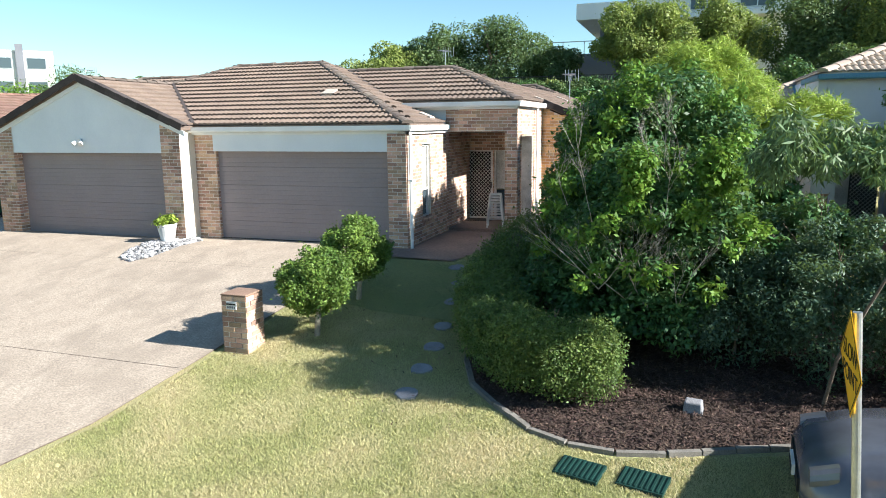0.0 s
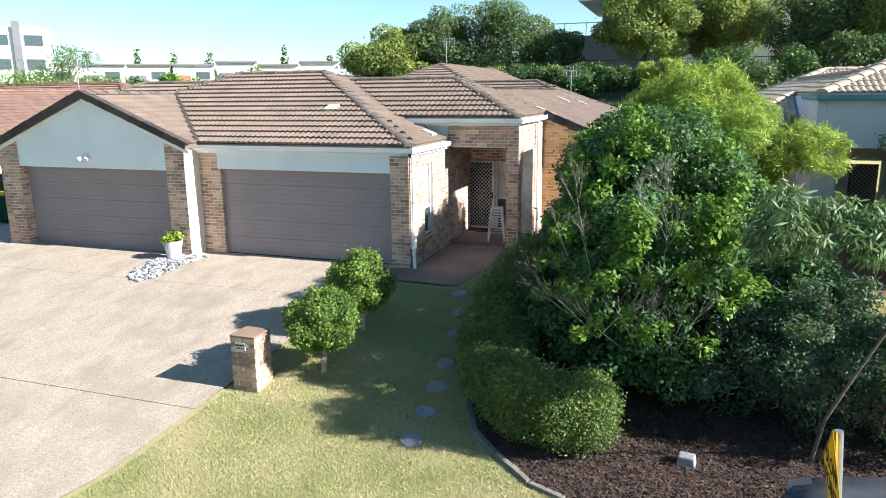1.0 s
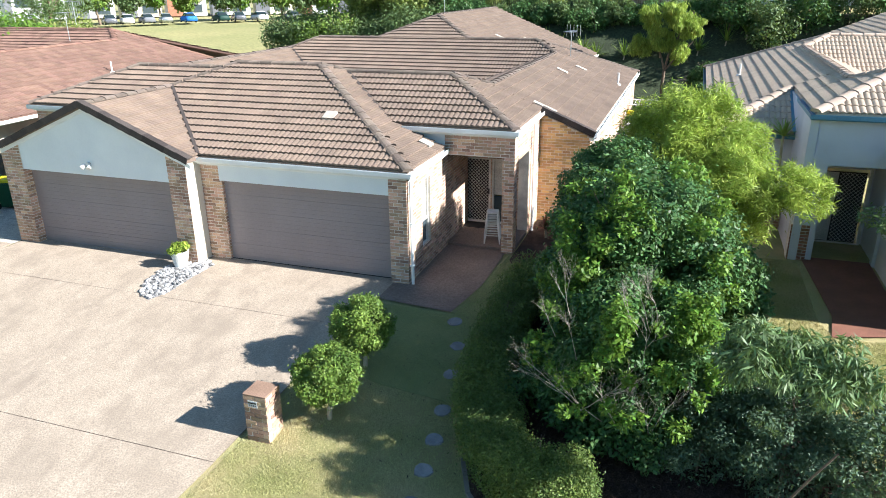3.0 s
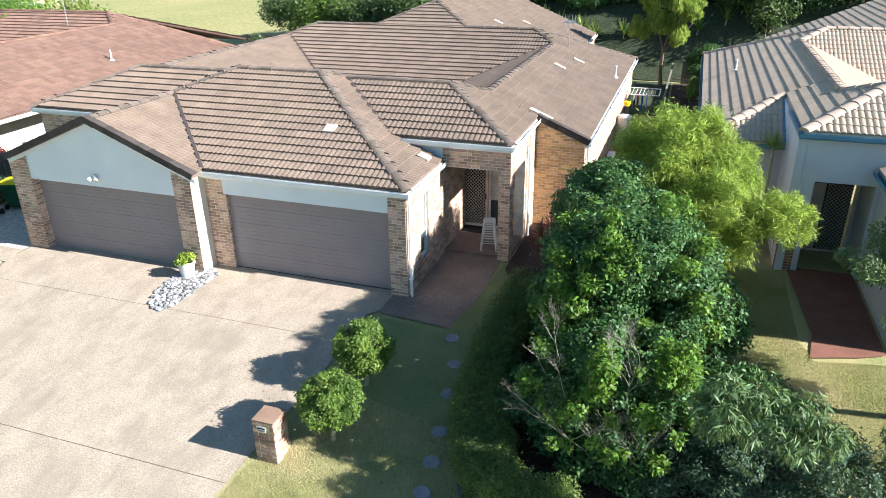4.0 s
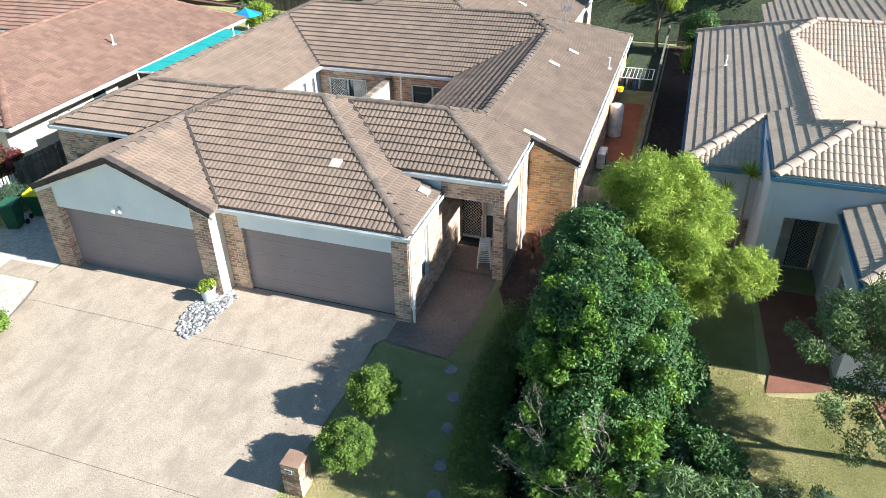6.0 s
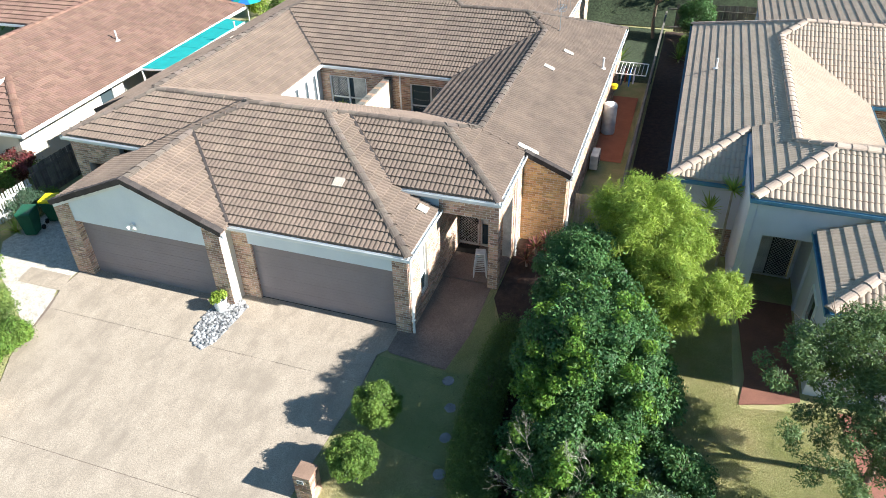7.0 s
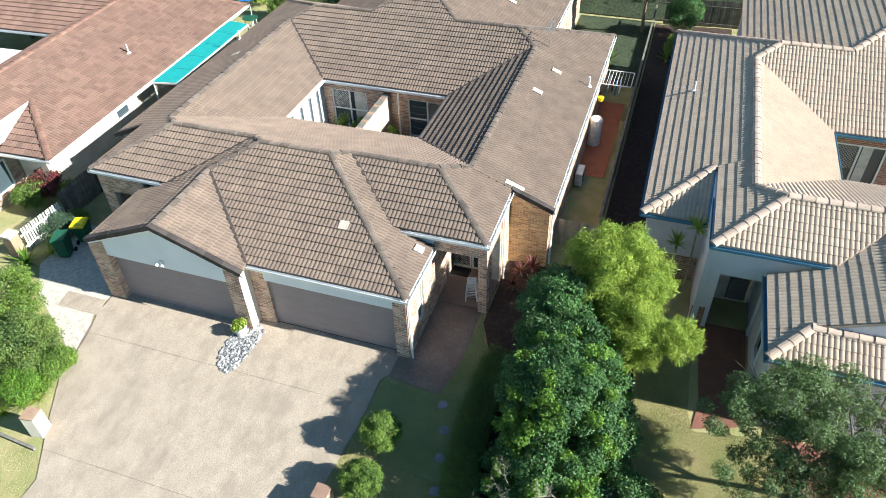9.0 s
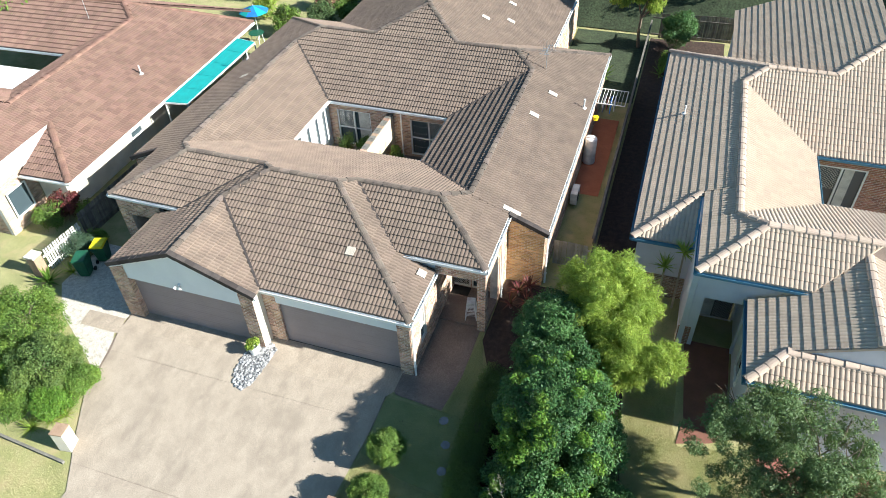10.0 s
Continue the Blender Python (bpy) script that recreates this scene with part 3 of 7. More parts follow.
def verge(a, b):
    """Verge tiles up a rake from a to b, their faces to the street."""
    way = Vector(b) - Vector(a)
    count = round(way.length / 0.36)
    turn = math.degrees(math.atan2(way.z, abs(way.x))) * (-1 if way.x > 0 else 1)
    for k in range(count):
        p = Vector(a) + way * ((k + 0.5) / count)
        o = new("verge_tile", verge_mesh)
        o.parent = roof
        o.matrix_basis = pose(p.x, p.y, p.z + random.uniform(-0.006, 0.006), 0, turn + (-2.0 if way.x > 0 else 2.0))


for a, b in (((-12.26, -0.51, 2.90), (-9.02, -0.51, 4.215)), ((-5.78, -0.51, 2.90), (-9.02, -0.51, 4.215))):
    verge(a, b)
    beam(roof, Vector(a) + Vector((0, 0.05, -0.12)), Vector(b) + Vector((0, 0.05, -0.12)), -0.03 if a[0] < b[0] else 0.03, 0.12, "white", "soffit_board")
verge((3.62, 5.98, PR(3.62, 0) + 0.02), (1.99, 5.98, PR(1.99, 0) + 0.02))
verge((2 * AX - 3.62, 5.98, PR(3.62, 0) + 0.02), (2 * AX - 1.99, 5.98, PR(1.99, 0) + 0.02))
# gutters, always with the outside to the right
for a, b in (((-5.96, 0.0, 2.87), (0.15, 0.0, 2.87)), ((0.05, -0.08, 2.87), (0.05, 2.72, 2.87)), ((-1.45, 2.7, 3.45), (2.08, 2.7, 3.45)), ((1.99, 2.62, 3.45), (1.99, 6.05, 3.45)),
             ((3.56, 6.0, 2.80), (3.56, 22.05, 2.80)), ((-12.19, 2.7, 2.87), (-12.19, -0.47, 2.87)), ((-14.5, 2.7, 3.45), (-10.7, 2.7, 3.45)), ((-14.43, 6.05, 3.45), (-14.43, 2.62, 3.45)),
             ((-16.0, 22.05, 2.80), (-16.0, 6.0, 2.80)), ((-2.94, 13.4, 2.76), (-2.94, 9.43, 2.76)), ((-9.5, 9.43, 2.76), (-9.5, 13.4, 2.76)), ((-9.5, 13.4, 2.76), (-2.94, 13.4, 2.76)),
             ((-2.94, 9.43, 2.76), (-9.5, 9.43, 2.76)), ((0.37, 22.1, 2.80), (0.37, 31, 2.80))):
    gutter(roof, a, b)
# fascia boards and eave linings under them
for a, b in (((-5.94, 0.02, 2.77), (0.08, 0.02, 2.77)), ((0.07, 0.02, 2.77), (0.07, 2.75, 2.77)), ((-1.3, 2.72, 3.36), (1.99, 2.72, 3.36)), ((1.97, 2.7, 3.36), (1.97, 6.0, 3.36)), ((3.54, 6.05, 2.7), (3.54, 22, 2.7)),
             ((-14.4, 2.72, 3.36), (-12.2, 2.72, 3.36))):
    beam(roof, a, b, -0.10, 0.09, "white")

# ---- walls ----
# right-hand garage
wall(house, (-5.95, 0.13), (-5.31, 0.13), -0.12, 2.69)
wall(house, (-5.31, 0.135), (-5.31, 0.28), -0.12, 2.69, thick=0.47)
wall(house, (-0.47, 0), (0, 0), -0.12, 2.69)
wall(house, (-0.47, 0.28), (-0.47, 0.0), -0.12, 2.69, thick=0.27)
wall(house, (0, 0), (0, 2.85), -0.12, 2.73, [(1.02, 1.62, 0.62, 2.42)])
wall(house, (0, 2.85), (0, 5.0), -0.02, 2.75)
part("lintel", Geo().box(-5.31, 0.03, 2.275, -0.47, 0.22, 2.73), "gable", house, "painted white lintel panel")
# left-hand garage and its gable
wall(house, (-12.27, -0.45), (-11.57, -0.45), -0.15, 3.1, top=lambda u: 2.80 + S2 * u)
wall(house, (-11.57, -0.45), (-11.57, -0.15), -0.15, 2.24, thick=0.3)
wall(house, (-6.53, -0.45), (-5.95, -0.45), -0.15, 3.1, top=lambda u: 3.07 - S2 * u)
wall(house, (-6.53, -0.15), (-6.53, -0.45), -0.15, 2.24, thick=0.3)
wall(house, (-5.95, -0.45), (-5.95, 0.13), -0.15, 2.82, brick="", mortar="cream")
wall(house, (-12.27, 2.85), (-12.27, -0.45), -0.15, 2.80)
g = Geo()
gz = lambda x: 4.175 - S2 * abs(x + 9.02) - 0.10
for xa, xb in ((-11.57, -9.02), (-9.02, -6.53)):
    g.hexa([(xa, -0.42, 2.24), (xb, -0.42, 2.24), (xb, -0.22, 2.24), (xa, -0.22, 2.24), (xa, -0.42, gz(xa)), (xb, -0.42, gz(xb)), (xb, -0.22, gz(xb)), (xa, -0.22, gz(xa))])
part("gable_panel", g.weld(), "gable", house, "pale painted gable sheet")
# portico: brick panel on a pier, with an opening to the side
wall(house, (0.0, 2.85), (1.95, 2.85), -0.12, 3.3, [(0.0, 1.62, -0.12, 2.70)], thick=0.3)
wall(house, (1.95, 2.85), (1.95, 6.05), -0.12, 3.3, [(0.34, 1.80, -0.12, 2.55)], thick=0.3)
wall(house, (1.62, 3.15), (1.62, 2.85), -0.12, 2.70, thick=0.02)
wall(house, (-0.2, 5.0), (1.95, 5.0), -0.02, 2.75, [(0.05, 0.92, 0.08, 2.15), (0.96, 1.48, 0.08, 2.15)])
part("porch_ceiling", Geo().box(-0.1, 3.0, 2.72, 1.8, 5.2, 2.78), "white", house)
wall(house, (-1.3, 2.86), (0.0, 2.86), 2.9, 3.32, brick="", mortar="gable")
# bounced sunlight is put into this wall's brick colour
wall(house, (1.95, 6.07), (3.47, 6.07), -0.05, 3.45, top=lambda u: 3.36 - S * u, brick="brick_bounce_lit")
wall(house, (3.47, 6.07), (3.47, 22.0), -0.05, 2.74)
wall(house, (3.47, 21.9), (0.3, 21.9), -0.05, 2.74, brick="")
wall(house, (0.3, 21.9), (0.3, 31), -0.05, 2.74)
# left-hand unit's porch and side
wall(house, (-14.39, 2.85), (-12.2, 2.85), -0.12, 3.3, [(0.55, 1.95, -0.12, 2.4)])
wall(house, (-14.39, 6.07), (-14.39, 2.85), -0.12, 3.3)
wall(house, (-15.9, 6.07), (-14.39, 6.07), -0.05, 3.45, top=lambda u: 2.72 + S * u)
wall(house, (-15.9, 22.0), (-15.9, 6.07), -0.05, 2.74)
# back wall near black: the porch's shade is put into its colour
part("porch_back", Geo().box(-14.2, 4.2, -0.1, -12.3, 4.4, 2.8), "dark", house)
# courtyard
wall(house, (-9.7, 13.65), (-2.75, 13.65), -0.05, 2.75, [(0.45, 2.35, 0.1, 2.2), (4.55, 6.55, 0.1, 2.2)], name="courtyard_wall")
wall(house, (-9.72, 9.3), (-9.72, 13.7), -0.05, 2.75, brick="", mortar="white", name="courtyard_wall")
wall(house, (-2.72, 13.7), (-2.72, 9.3), -0.05, 2.75, name="courtyard_wall")
wall(house, (-2.72, 9.2), (-9.72, 9.2), -0.05, 2.75, name="courtyard_wall")
wall(house, (-6.05, 9.2), (-6.05, 13.65), -0.05, 2.33, brick="", mortar="party", thick=0.25, name="party_wall")
for k in range(18):
    part("coping_brick", Geo().box(-6.32, 9.22 + k * 0.245, 2.33, -6.03, 9.45 + k * 0.245, 2.415 + random.uniform(-0.006, 0.006)), "kerb" if k % 3 else "brick", house)


# ---- ground ----
def steps(a, b, fine0, fine1, fine, coarse):
    """Grid lines: close between fine0 and fine1, wider and wider beyond."""
    out, v, s = list(np.arange(fine0, fine1 + 1e-6, fine)), fine1, coarse
    while v < b:
        v, s = v + s, s * 1.35
        out.append(v)
    v, s = fine0, coarse
    while v > a:
        v, s = v - s, s * 1.35
        out.insert(0, v)
    return out


def bank(x, y):
    """The planted bank and terrace behind the houses."""
    if y < 31.5 or x < -22:
        return 0.0
    rise = 4.6 * min(1, max(0, (y - 32.0) / 4.5)) ** 0.8
    return rise * min(1, (x + 22) / 12)


xs, ys = steps(-500, 500, -24, 24, 0.6, 1.2), steps(-120, 900, -16, 42, 0.6, 1.2)
g = Geo()
g.v = [(x, y, ground_z(x, y) + bank(x, y) + (0.012 * noise.noise((x * 0.8, y * 0.8, 0)) if abs(x) < 30 and y < 40 else 0) - 0.015) for y in ys for x in xs]
nx = len(xs)
g.f = [(j * nx + i, j * nx + i + 1, (j + 1) * nx + i + 1, (j + 1) * nx + i) for j in range(len(ys) - 1) for i in range(nx - 1)]
tagged(part("ground", g, "lawn", smooth=True), "dry green and straw-coloured grass sloping to the street", "ground", kind="structure")


def patch(name, poly, mat, dz, parent=None, label="", category="", rough=0.0, kind="structure"):
    """A sheet that follows the ground, with the outline poly."""
    bm = bmesh.new()
    bm.faces.new([bm.verts.new((x, y, 0)) for x, y in poly])
    x0, x1 = min(p[0] for p in poly), max(p[0] for p in poly)
    y0, y1 = min(p[1] for p in poly), max(p[1] for p in poly)
    for co, no in [((x, 0, 0), (1, 0, 0)) for x in np.arange(math.ceil(x0), x1, 0.75)] + [((0, y, 0), (0, 1, 0)) for y in list(np.arange(math.ceil(y0), y1, 0.75)) + [-1.2]]:
        bmesh.ops.bisect_plane(bm, geom=bm.verts[:] + bm.edges[:] + bm.faces[:], plane_co=co, plane_no=no)
    for v in bm.verts:
        v.co.z = ground_z(v.co.x, v.co.y) + dz + (rough * noise.noise((v.co.x * 3, v.co.y * 3, 0)) if rough else 0)
    bmesh.ops.triangulate(bm, faces=[f for f in bm.faces if len(f.verts) > 4])
    bmesh.ops.recalc_face_normals(bm, faces=bm.faces)
    if sum(f.normal.z for f in bm.faces) < 0:
        bmesh.ops.reverse_faces(bm, faces=bm.faces)
    me = bpy.data.meshes.new(name)
    bm.to_mesh(me)
    bm.free()
    ob = part(name, me, mat, parent)
    if category:
        tagged(ob, label, category, kind=kind)
    return ob


# shared driveway of exposed aggregate, in slabs with open joints
drive = patch("driveway", [(-12.3, -0.1), (-0.45, -0.1), (-0.62, -1.2), (-0.66, -2.6), (-1.1, -6.3), (-1.35, -8.2), (-1.9, -9.6), (-2.6, -12.5), (-10.5, -12.5), (-10.0, -7.5), (-10.8, -6.1), (-11.75, -4.2), (-12.2, -1.5)],
              "path", 0.006, label="wide exposed aggregate driveway shared by both garages", category="driveway")
for poly in ([(-12.25, 0.2), (-5.97, 0.28), (-0.42, 0.28), (-0.42, -0.9), (-0.64, -1.2), (-0.66, -2.24), (-11.95, -2.24), (-12.15, -1.52)],
             [(-11.95, -2.25), (-0.66, -2.25), (-0.7, -2.9), (-1.1, -6.3), (-1.12, -6.58), (-10.5, -6.58), (-10.8, -6.1), (-11.75, -4.2)],
             [(-10.5, -6.592), (-1.12, -6.592), (-1.35, -8.2), (-1.9, -9.6), (-2.6, -12.5), (-10.5, -12.5), (-10.0, -7.5)]):
    patch("slab", poly, "drive", 0.02, drive)
path = patch("front_path", [(-0.42, 0.0), (-0.42, -0.88), (-0.3, -1.0), (1.5, -1.17), (1.75, 0.5), (1.75, 3.0), (0.0, 3.0), (0.0, 0.0)], "path", 0.016, label="reddish brown concrete path to the front porch", category="path")
tagged(part("porch_floor", Geo().box(0.0, 3.0, -0.05, 1.94, 5.02, 0.10), "path", bevel=0.01), "pinkish concrete porch step", "step", kind="structure")
tagged(part("side_porch_slab", Geo().box(-14.3, 2.9, -0.05, -12.2, 4.3, 0.06), "path"), "concrete porch slab", "step", kind="structure")
patch("gravel_yard", [(-16.3, 3.0), (-12.3, 3.0), (-12.3, -1.52), (-11.95, -2.24), (-11.8, -3.4), (-13.6, -2.2), (-15.2, -1.2), (-16.4, 0.2)], "gravel", 0.004, label="pale loose gravel beside the garage", category="gravel")
patch("gravel_apron", [(-14.1, -0.75), (-12.35, -0.75), (-12.0, -1.5), (-14.0, -1.5)], "drive", 0.016, label="concrete apron beside the gravel", category="paving")
bed_edge = [(2.75, -2.2), (2.95, -4.2), (3.16, -5.39), (3.44, -6.02), (3.88, -6.46), (4.45, -6.92), (4.95, -7.12), (5.51, -7.17), (6.08, -7.07), (6.82, -6.8), (7.56, -6.56), (8.6, -6.3), (9.9, -5.9)]
patch("garden_bed", bed_edge + [(9.6, -3.9), (8.1, -3.0), (7.75, -1.4), (7.5, 1.0), (7.3, 5.0), (6.2, 6.0), (2.2, 6.0), (1.98, 3.0), (1.98, 2.4), (2.6, 1.0)], "soil", 0.012, label="dark bark mulch garden bed under the shrubs", category="garden bed", rough=0.03)
patch("side_bed", [(2.0, 3.0), (3.5, 3.0), (3.5, 6.0), (2.0, 6.0)], "soil", 0.03, label="bare brown soil bed by the porch", category="garden bed", rough=0.03)
# concrete edging, in short lengths
edging = thing("garden_edging", "weathered grey concrete garden edging in a curve", "edging")
for (xa, ya), (xb, yb) in zip(bed_edge, bed_edge[1:]):
    n = max(1, round(math.dist((xa, ya), (xb, yb)) / 0.42))
    for i in range(n):
        f, h = i / n, (i + 0.96) / n
        a, b = Vector((xa + (xb - xa) * f, ya + (yb - ya) * f, 0)), Vector((xa + (xb - xa) * h, ya + (yb - ya) * h, 0))
        a.z, b.z = ground_z(a.x, a.y) - 0.05, ground_z(b.x, b.y) - 0.05
        beam(edging, a + Vector((0, 0, 0.085 + random.uniform(-0.014, 0.014))), b + Vector((0, 0, 0.085)), 0.075, 0.2, "kerb", "edging_block")
# neighbour's path and lawn side
patch("red_path", [(9.35, 4.6), (11.0, 4.6), (11.0, 0.4), (10.5, 0.16), (9.44, -0.17), (9.6, 0.9), (9.4, 4.0)], "paver", 0.02, label="dark red paved path to the neighbouring porch", category="path")
patch("side_paving", [(3.5, 12.8), (4.75, 12.8), (4.75, 20.0), (3.5, 20.0)], "terracotta", 0.02, label="terracotta paving along the side wall", category="paving")
# dark passage soil; towards the rear its colour stands for deep shade
patch("passage_soil", [(5.28, 7.0), (6.95, 7.0), (6.95, 23.0), (9.9, 23.2), (9.9, 31.0), (5.28, 31.0)], "soil", 0.012, label="dark soil in the passage, its tone also standing for shade at the rear", category="soil")
# the shade on this lawn is put into its dark colour
patch("rear_lawn", [(0.4, 22.1), (5.2, 22.1), (5.2, 31.3), (0.4, 31.3)], "cover", 0.008, label="lawn behind the duplex, coloured dark green for its shade", category="lawn")
patch("porch_lawn", [(-0.55, -1.2), (1.5, -1.2), (1.9, 2.7), (2.4, 1.0), (2.65, -2.2), (2.85, -4.1), (0.9, -3.9), (-0.7, -3.4)], "lawn_green", 0.004, label="greener grass near the front path", category="lawn")
patch("courtyard_floor", [(-9.6, 9.3), (-2.8, 9.3), (-2.8, 13.6), (-9.6, 13.6)], "path", 0.02, label="paved courtyard floor between the two homes", category="paving")
patch("street", [(-60, -13.2), (60, -13.2), (60, -22), (-60, -22)], "road", 0.02, label="asphalt street in front of the houses", category="road")
patch("neighbour_drive", [(11.9, 0.3), (18, 0.3), (18, -9), (13.6, -9)], "paver", 0.012, label="red paved driveway of the neighbouring house", category="driveway")

edging_2 = thing("garden_edging", "pale concrete edging strip below the leafy bushes", "edging")
for k in range(14):
    x0, x1 = -10.75 - k * 0.45, -10.75 - k * 0.45 - 0.43
    y0, y1 = -6.62 + k * 0.03, -6.62 + (k + 1) * 0.03
    beam(edging_2, (x1, y1, ground_z(x1, y1) + 0.09), (x0, y0, ground_z(x0, y0) + 0.09), 0.1, 0.2, "kerb", "edging_block")


# ---- the neighbouring houses ----
def simple_roof(owner, faces, lines, tile, cap):
    ob = part("roof", Geo().box(0, 0, -0.4, 0.1, 0.1, -0.3), tile, owner)
    for plan, f, way in faces:
        roof_face(plan, f, way, tile, ob)
    for a, b, f in lines:
        caps((*a, f(*a)), (*b, f(*b)), cap, ob, 0.14, 0.03, 0.42)
    return ob


east = thing("lilac_house", "pale lilac rendered house with a pinkish tiled roof and blue gutters", "house")
NL = lambda x, y: 3.05 + S * (x - 6.75)
NF = lambda x, y: 3.05 + S * (y - 6.65)
NP = lambda x, y: NL(9.1, 0) + S * (y - 4.25)
NI = lambda x, y: NL(10.3, 0) - S * (x - 10.3)
NB = lambda x, y: NP(0, 6.35) - S * (y - 6.35)
NC = lambda x, y: NL(10.3, 0) + S * (y - 17.5)
NK = lambda x, y: NC(0, 18.45) - S * (y - 18.45)
ND = lambda x, y: NC(0, 18.45) + S * (x - 14.2)
NG = lambda x, y: 3.2 + S * (x - 10.93)
NGF = lambda x, y: 3.2 + S * (y - 0.6)
NE = lambda x, y: NG(14.4, 0) - S * (x - 14.4)
east_roof = simple_roof(east, [
    ([(6.75, 6.65), (9.0, 8.9), (6.75, 8.9)], NL, WEST), ([(6.75, 8.9), (10.3, 8.9), (10.3, 17.5), (6.75, 17.5)], NL, WEST), ([(6.75, 17.5), (10.3, 17.5), (11.25, 18.45), (6.75, 22.95)], NL, WEST),
    ([(9.1, 4.25), (11.2, 6.35), (10.3, 7.25), (9.1, 7.25)], NL, WEST), ([(9.1, 7.25), (10.3, 7.25), (10.3, 8.9), (9.1, 8.9)], NL, WEST), ([(6.75, 6.65), (9.0, 6.65), (9.0, 8.9)], NF, FRONT),
    ([(9.1, 4.25), (12.75, 4.25), (14.85, 6.35), (11.2, 6.35)], NP, FRONT), ([(10.3, 7.25), (10.3, 17.5), (13.6, 14.2), (13.6, 10.55)], NI, EAST),
    ([(10.3, 7.25), (11.2, 6.35), (20, 6.35), (20, 10.55), (13.6, 10.55)], NB, BACK), ([(13.6, 14.2), (20, 14.2), (20, 18.45), (11.25, 18.45), (10.3, 17.5)], NC, FRONT),
    ([(14.2, 18.45), (16.5, 20.75), (16.5, 29), (9.9, 29), (9.9, 22.75)], ND, WEST), ([(11.25, 18.45), (14.2, 18.45), (9.9, 22.75), (6.75, 22.95)], NK, BACK),
    ([(14.2, 18.45), (20, 18.45), (20, 20.75), (16.5, 20.75)], NC, FRONT),
    ([(10.93, 0.6), (12.03, 1.7), (10.93, 1.7)], NG, WEST), ([(10.93, 1.7), (14.4, 1.7), (14.4, 4.25), (10.93, 4.25)], NG, WEST), ([(12.75, 4.25), (14.4, 4.25), (14.4, 5.9)], NG, WEST),
    ([(10.93, 0.6), (18.0, 0.6), (16.9, 1.7), (12.03, 1.7)], NGF, FRONT), ([(14.4, 1.7), (18, 1.7), (18, 6.0), (14.4, 6.0)], NE, EAST)],
    [((6.75, 6.65), (9.0, 8.9), NL), ((9.1, 4.25), (11.2, 6.35), NL), ((11.2, 6.35), (14.85, 6.35), NP), ((11.2, 6.35), (10.3, 7.25), NL), ((10.3, 7.25), (10.3, 17.5), NL), ((10.3, 17.5), (11.25, 18.45), NL),
     ((11.25, 18.45), (14.2, 18.45), NC), ((14.2, 18.45), (16.5, 20.75), NC), ((6.75, 22.95), (11.25, 18.45), NL), ((10.93, 0.6), (12.03, 1.7), NG), ((12.03, 1.7), (16.9, 1.7), NGF), ((14.4, 1.7), (14.4, 5.9), NG)], "tile_pink", "cap_pink")
for a, b in (((6.75, 22.95, 3.0), (6.75, 6.6, 3.0)), ((6.7, 6.65, 3.0), (9.05, 6.65, 3.0)), ((9.1, 7.0, 3.97), (9.1, 4.2, 3.97)), ((9.0, 4.25, 3.97), (12.8, 4.25, 3.97)), ((10.93, 4.25, 3.15), (10.93, 0.5, 3.15)), ((10.85, 0.6, 3.15), (18, 0.6, 3.15)),
             ((13.6, 10.55, 3.12), (13.6, 14.2, 3.12)), ((13.6, 14.2, 3.12), (20, 14.2, 3.12))):
    gutter(east_roof, a, b, "blue_trim")
caps((9.02, 8.9, NL(9, 0)), (9.02, 6.6, 3.08), "blue_trim", east_roof, 0.05, 0.02)
part("gable_cheek", Geo().add([(9.06, 6.6, 3.0), (9.06, 8.95, 3.0), (9.06, 8.95, 4.0), (9.0, 6.6, 3.0), (9.0, 8.95, 3.0), (9.0, 8.95, 4.0)], [(0, 1, 2), (5, 4, 3), (0, 3, 4, 1), (1, 4, 5, 2), (2, 5, 3, 0)]), "blue_trim", east)
wall(east, (9.25, 6.6), (9.25, 4.4), -0.1, 3.9, brick="", mortar="lilac")
part("corner_wall", Geo().box(9.04, 4.36, -0.1, 9.24, 8.9, 3.92), "lilac", east)
wall(east, (9.25, 4.4), (12.7, 4.4), -0.1, 3.9, [(0.35, 1.75, -0.1, 2.7)], brick="", mortar="lilac")
wall(east, (11.08, 4.4), (11.08, 0.78), -0.1, 3.12, [(1.2, 2.2, 0.9, 2.1)], brick="", mortar="lilac")
wall(east, (11.08, 6.25), (11.08, 4.4), -0.1, 3.9, brick="", mortar="lilac", name="porch_side")
wall(east, (11.08, 0.78), (18, 0.78), -0.1, 3.12, brick="", mortar="lilac")
wall(east, (6.95, 6.8), (9.25, 6.8), -0.1, 2.95, brick="", mortar="lilac")
wall(east, (6.97, 6.76), (9.02, 6.76), -0.1, 1.25, brick="brick_brown", thick=0.04, name="brick_plinth")
wall(east, (6.95, 22.8), (6.95, 6.8), -0.1, 2.95, brick="", mortar="lilac")
wall(east, (9.0, 4.38), (9.45, 4.38), -0.1, 1.1, brick="red_brick", thick=0.4)
wall(east, (9.5, 6.2), (11.1, 6.2), 0.0, 2.9, [(0.2, 1.5, 0.1, 2.3)], brick="", mortar="lilac", name="porch_wall")
wall(east, (13.6, 14.4), (20, 14.4), -0.1, 3.1, [(0.25, 2.3, 0.4, 2.6)], brick="red_brick", name="courtyard_wall")
wall(east, (10.1, 29), (10.1, 22.9), -0.1, 2.95, brick="", mortar="lilac")
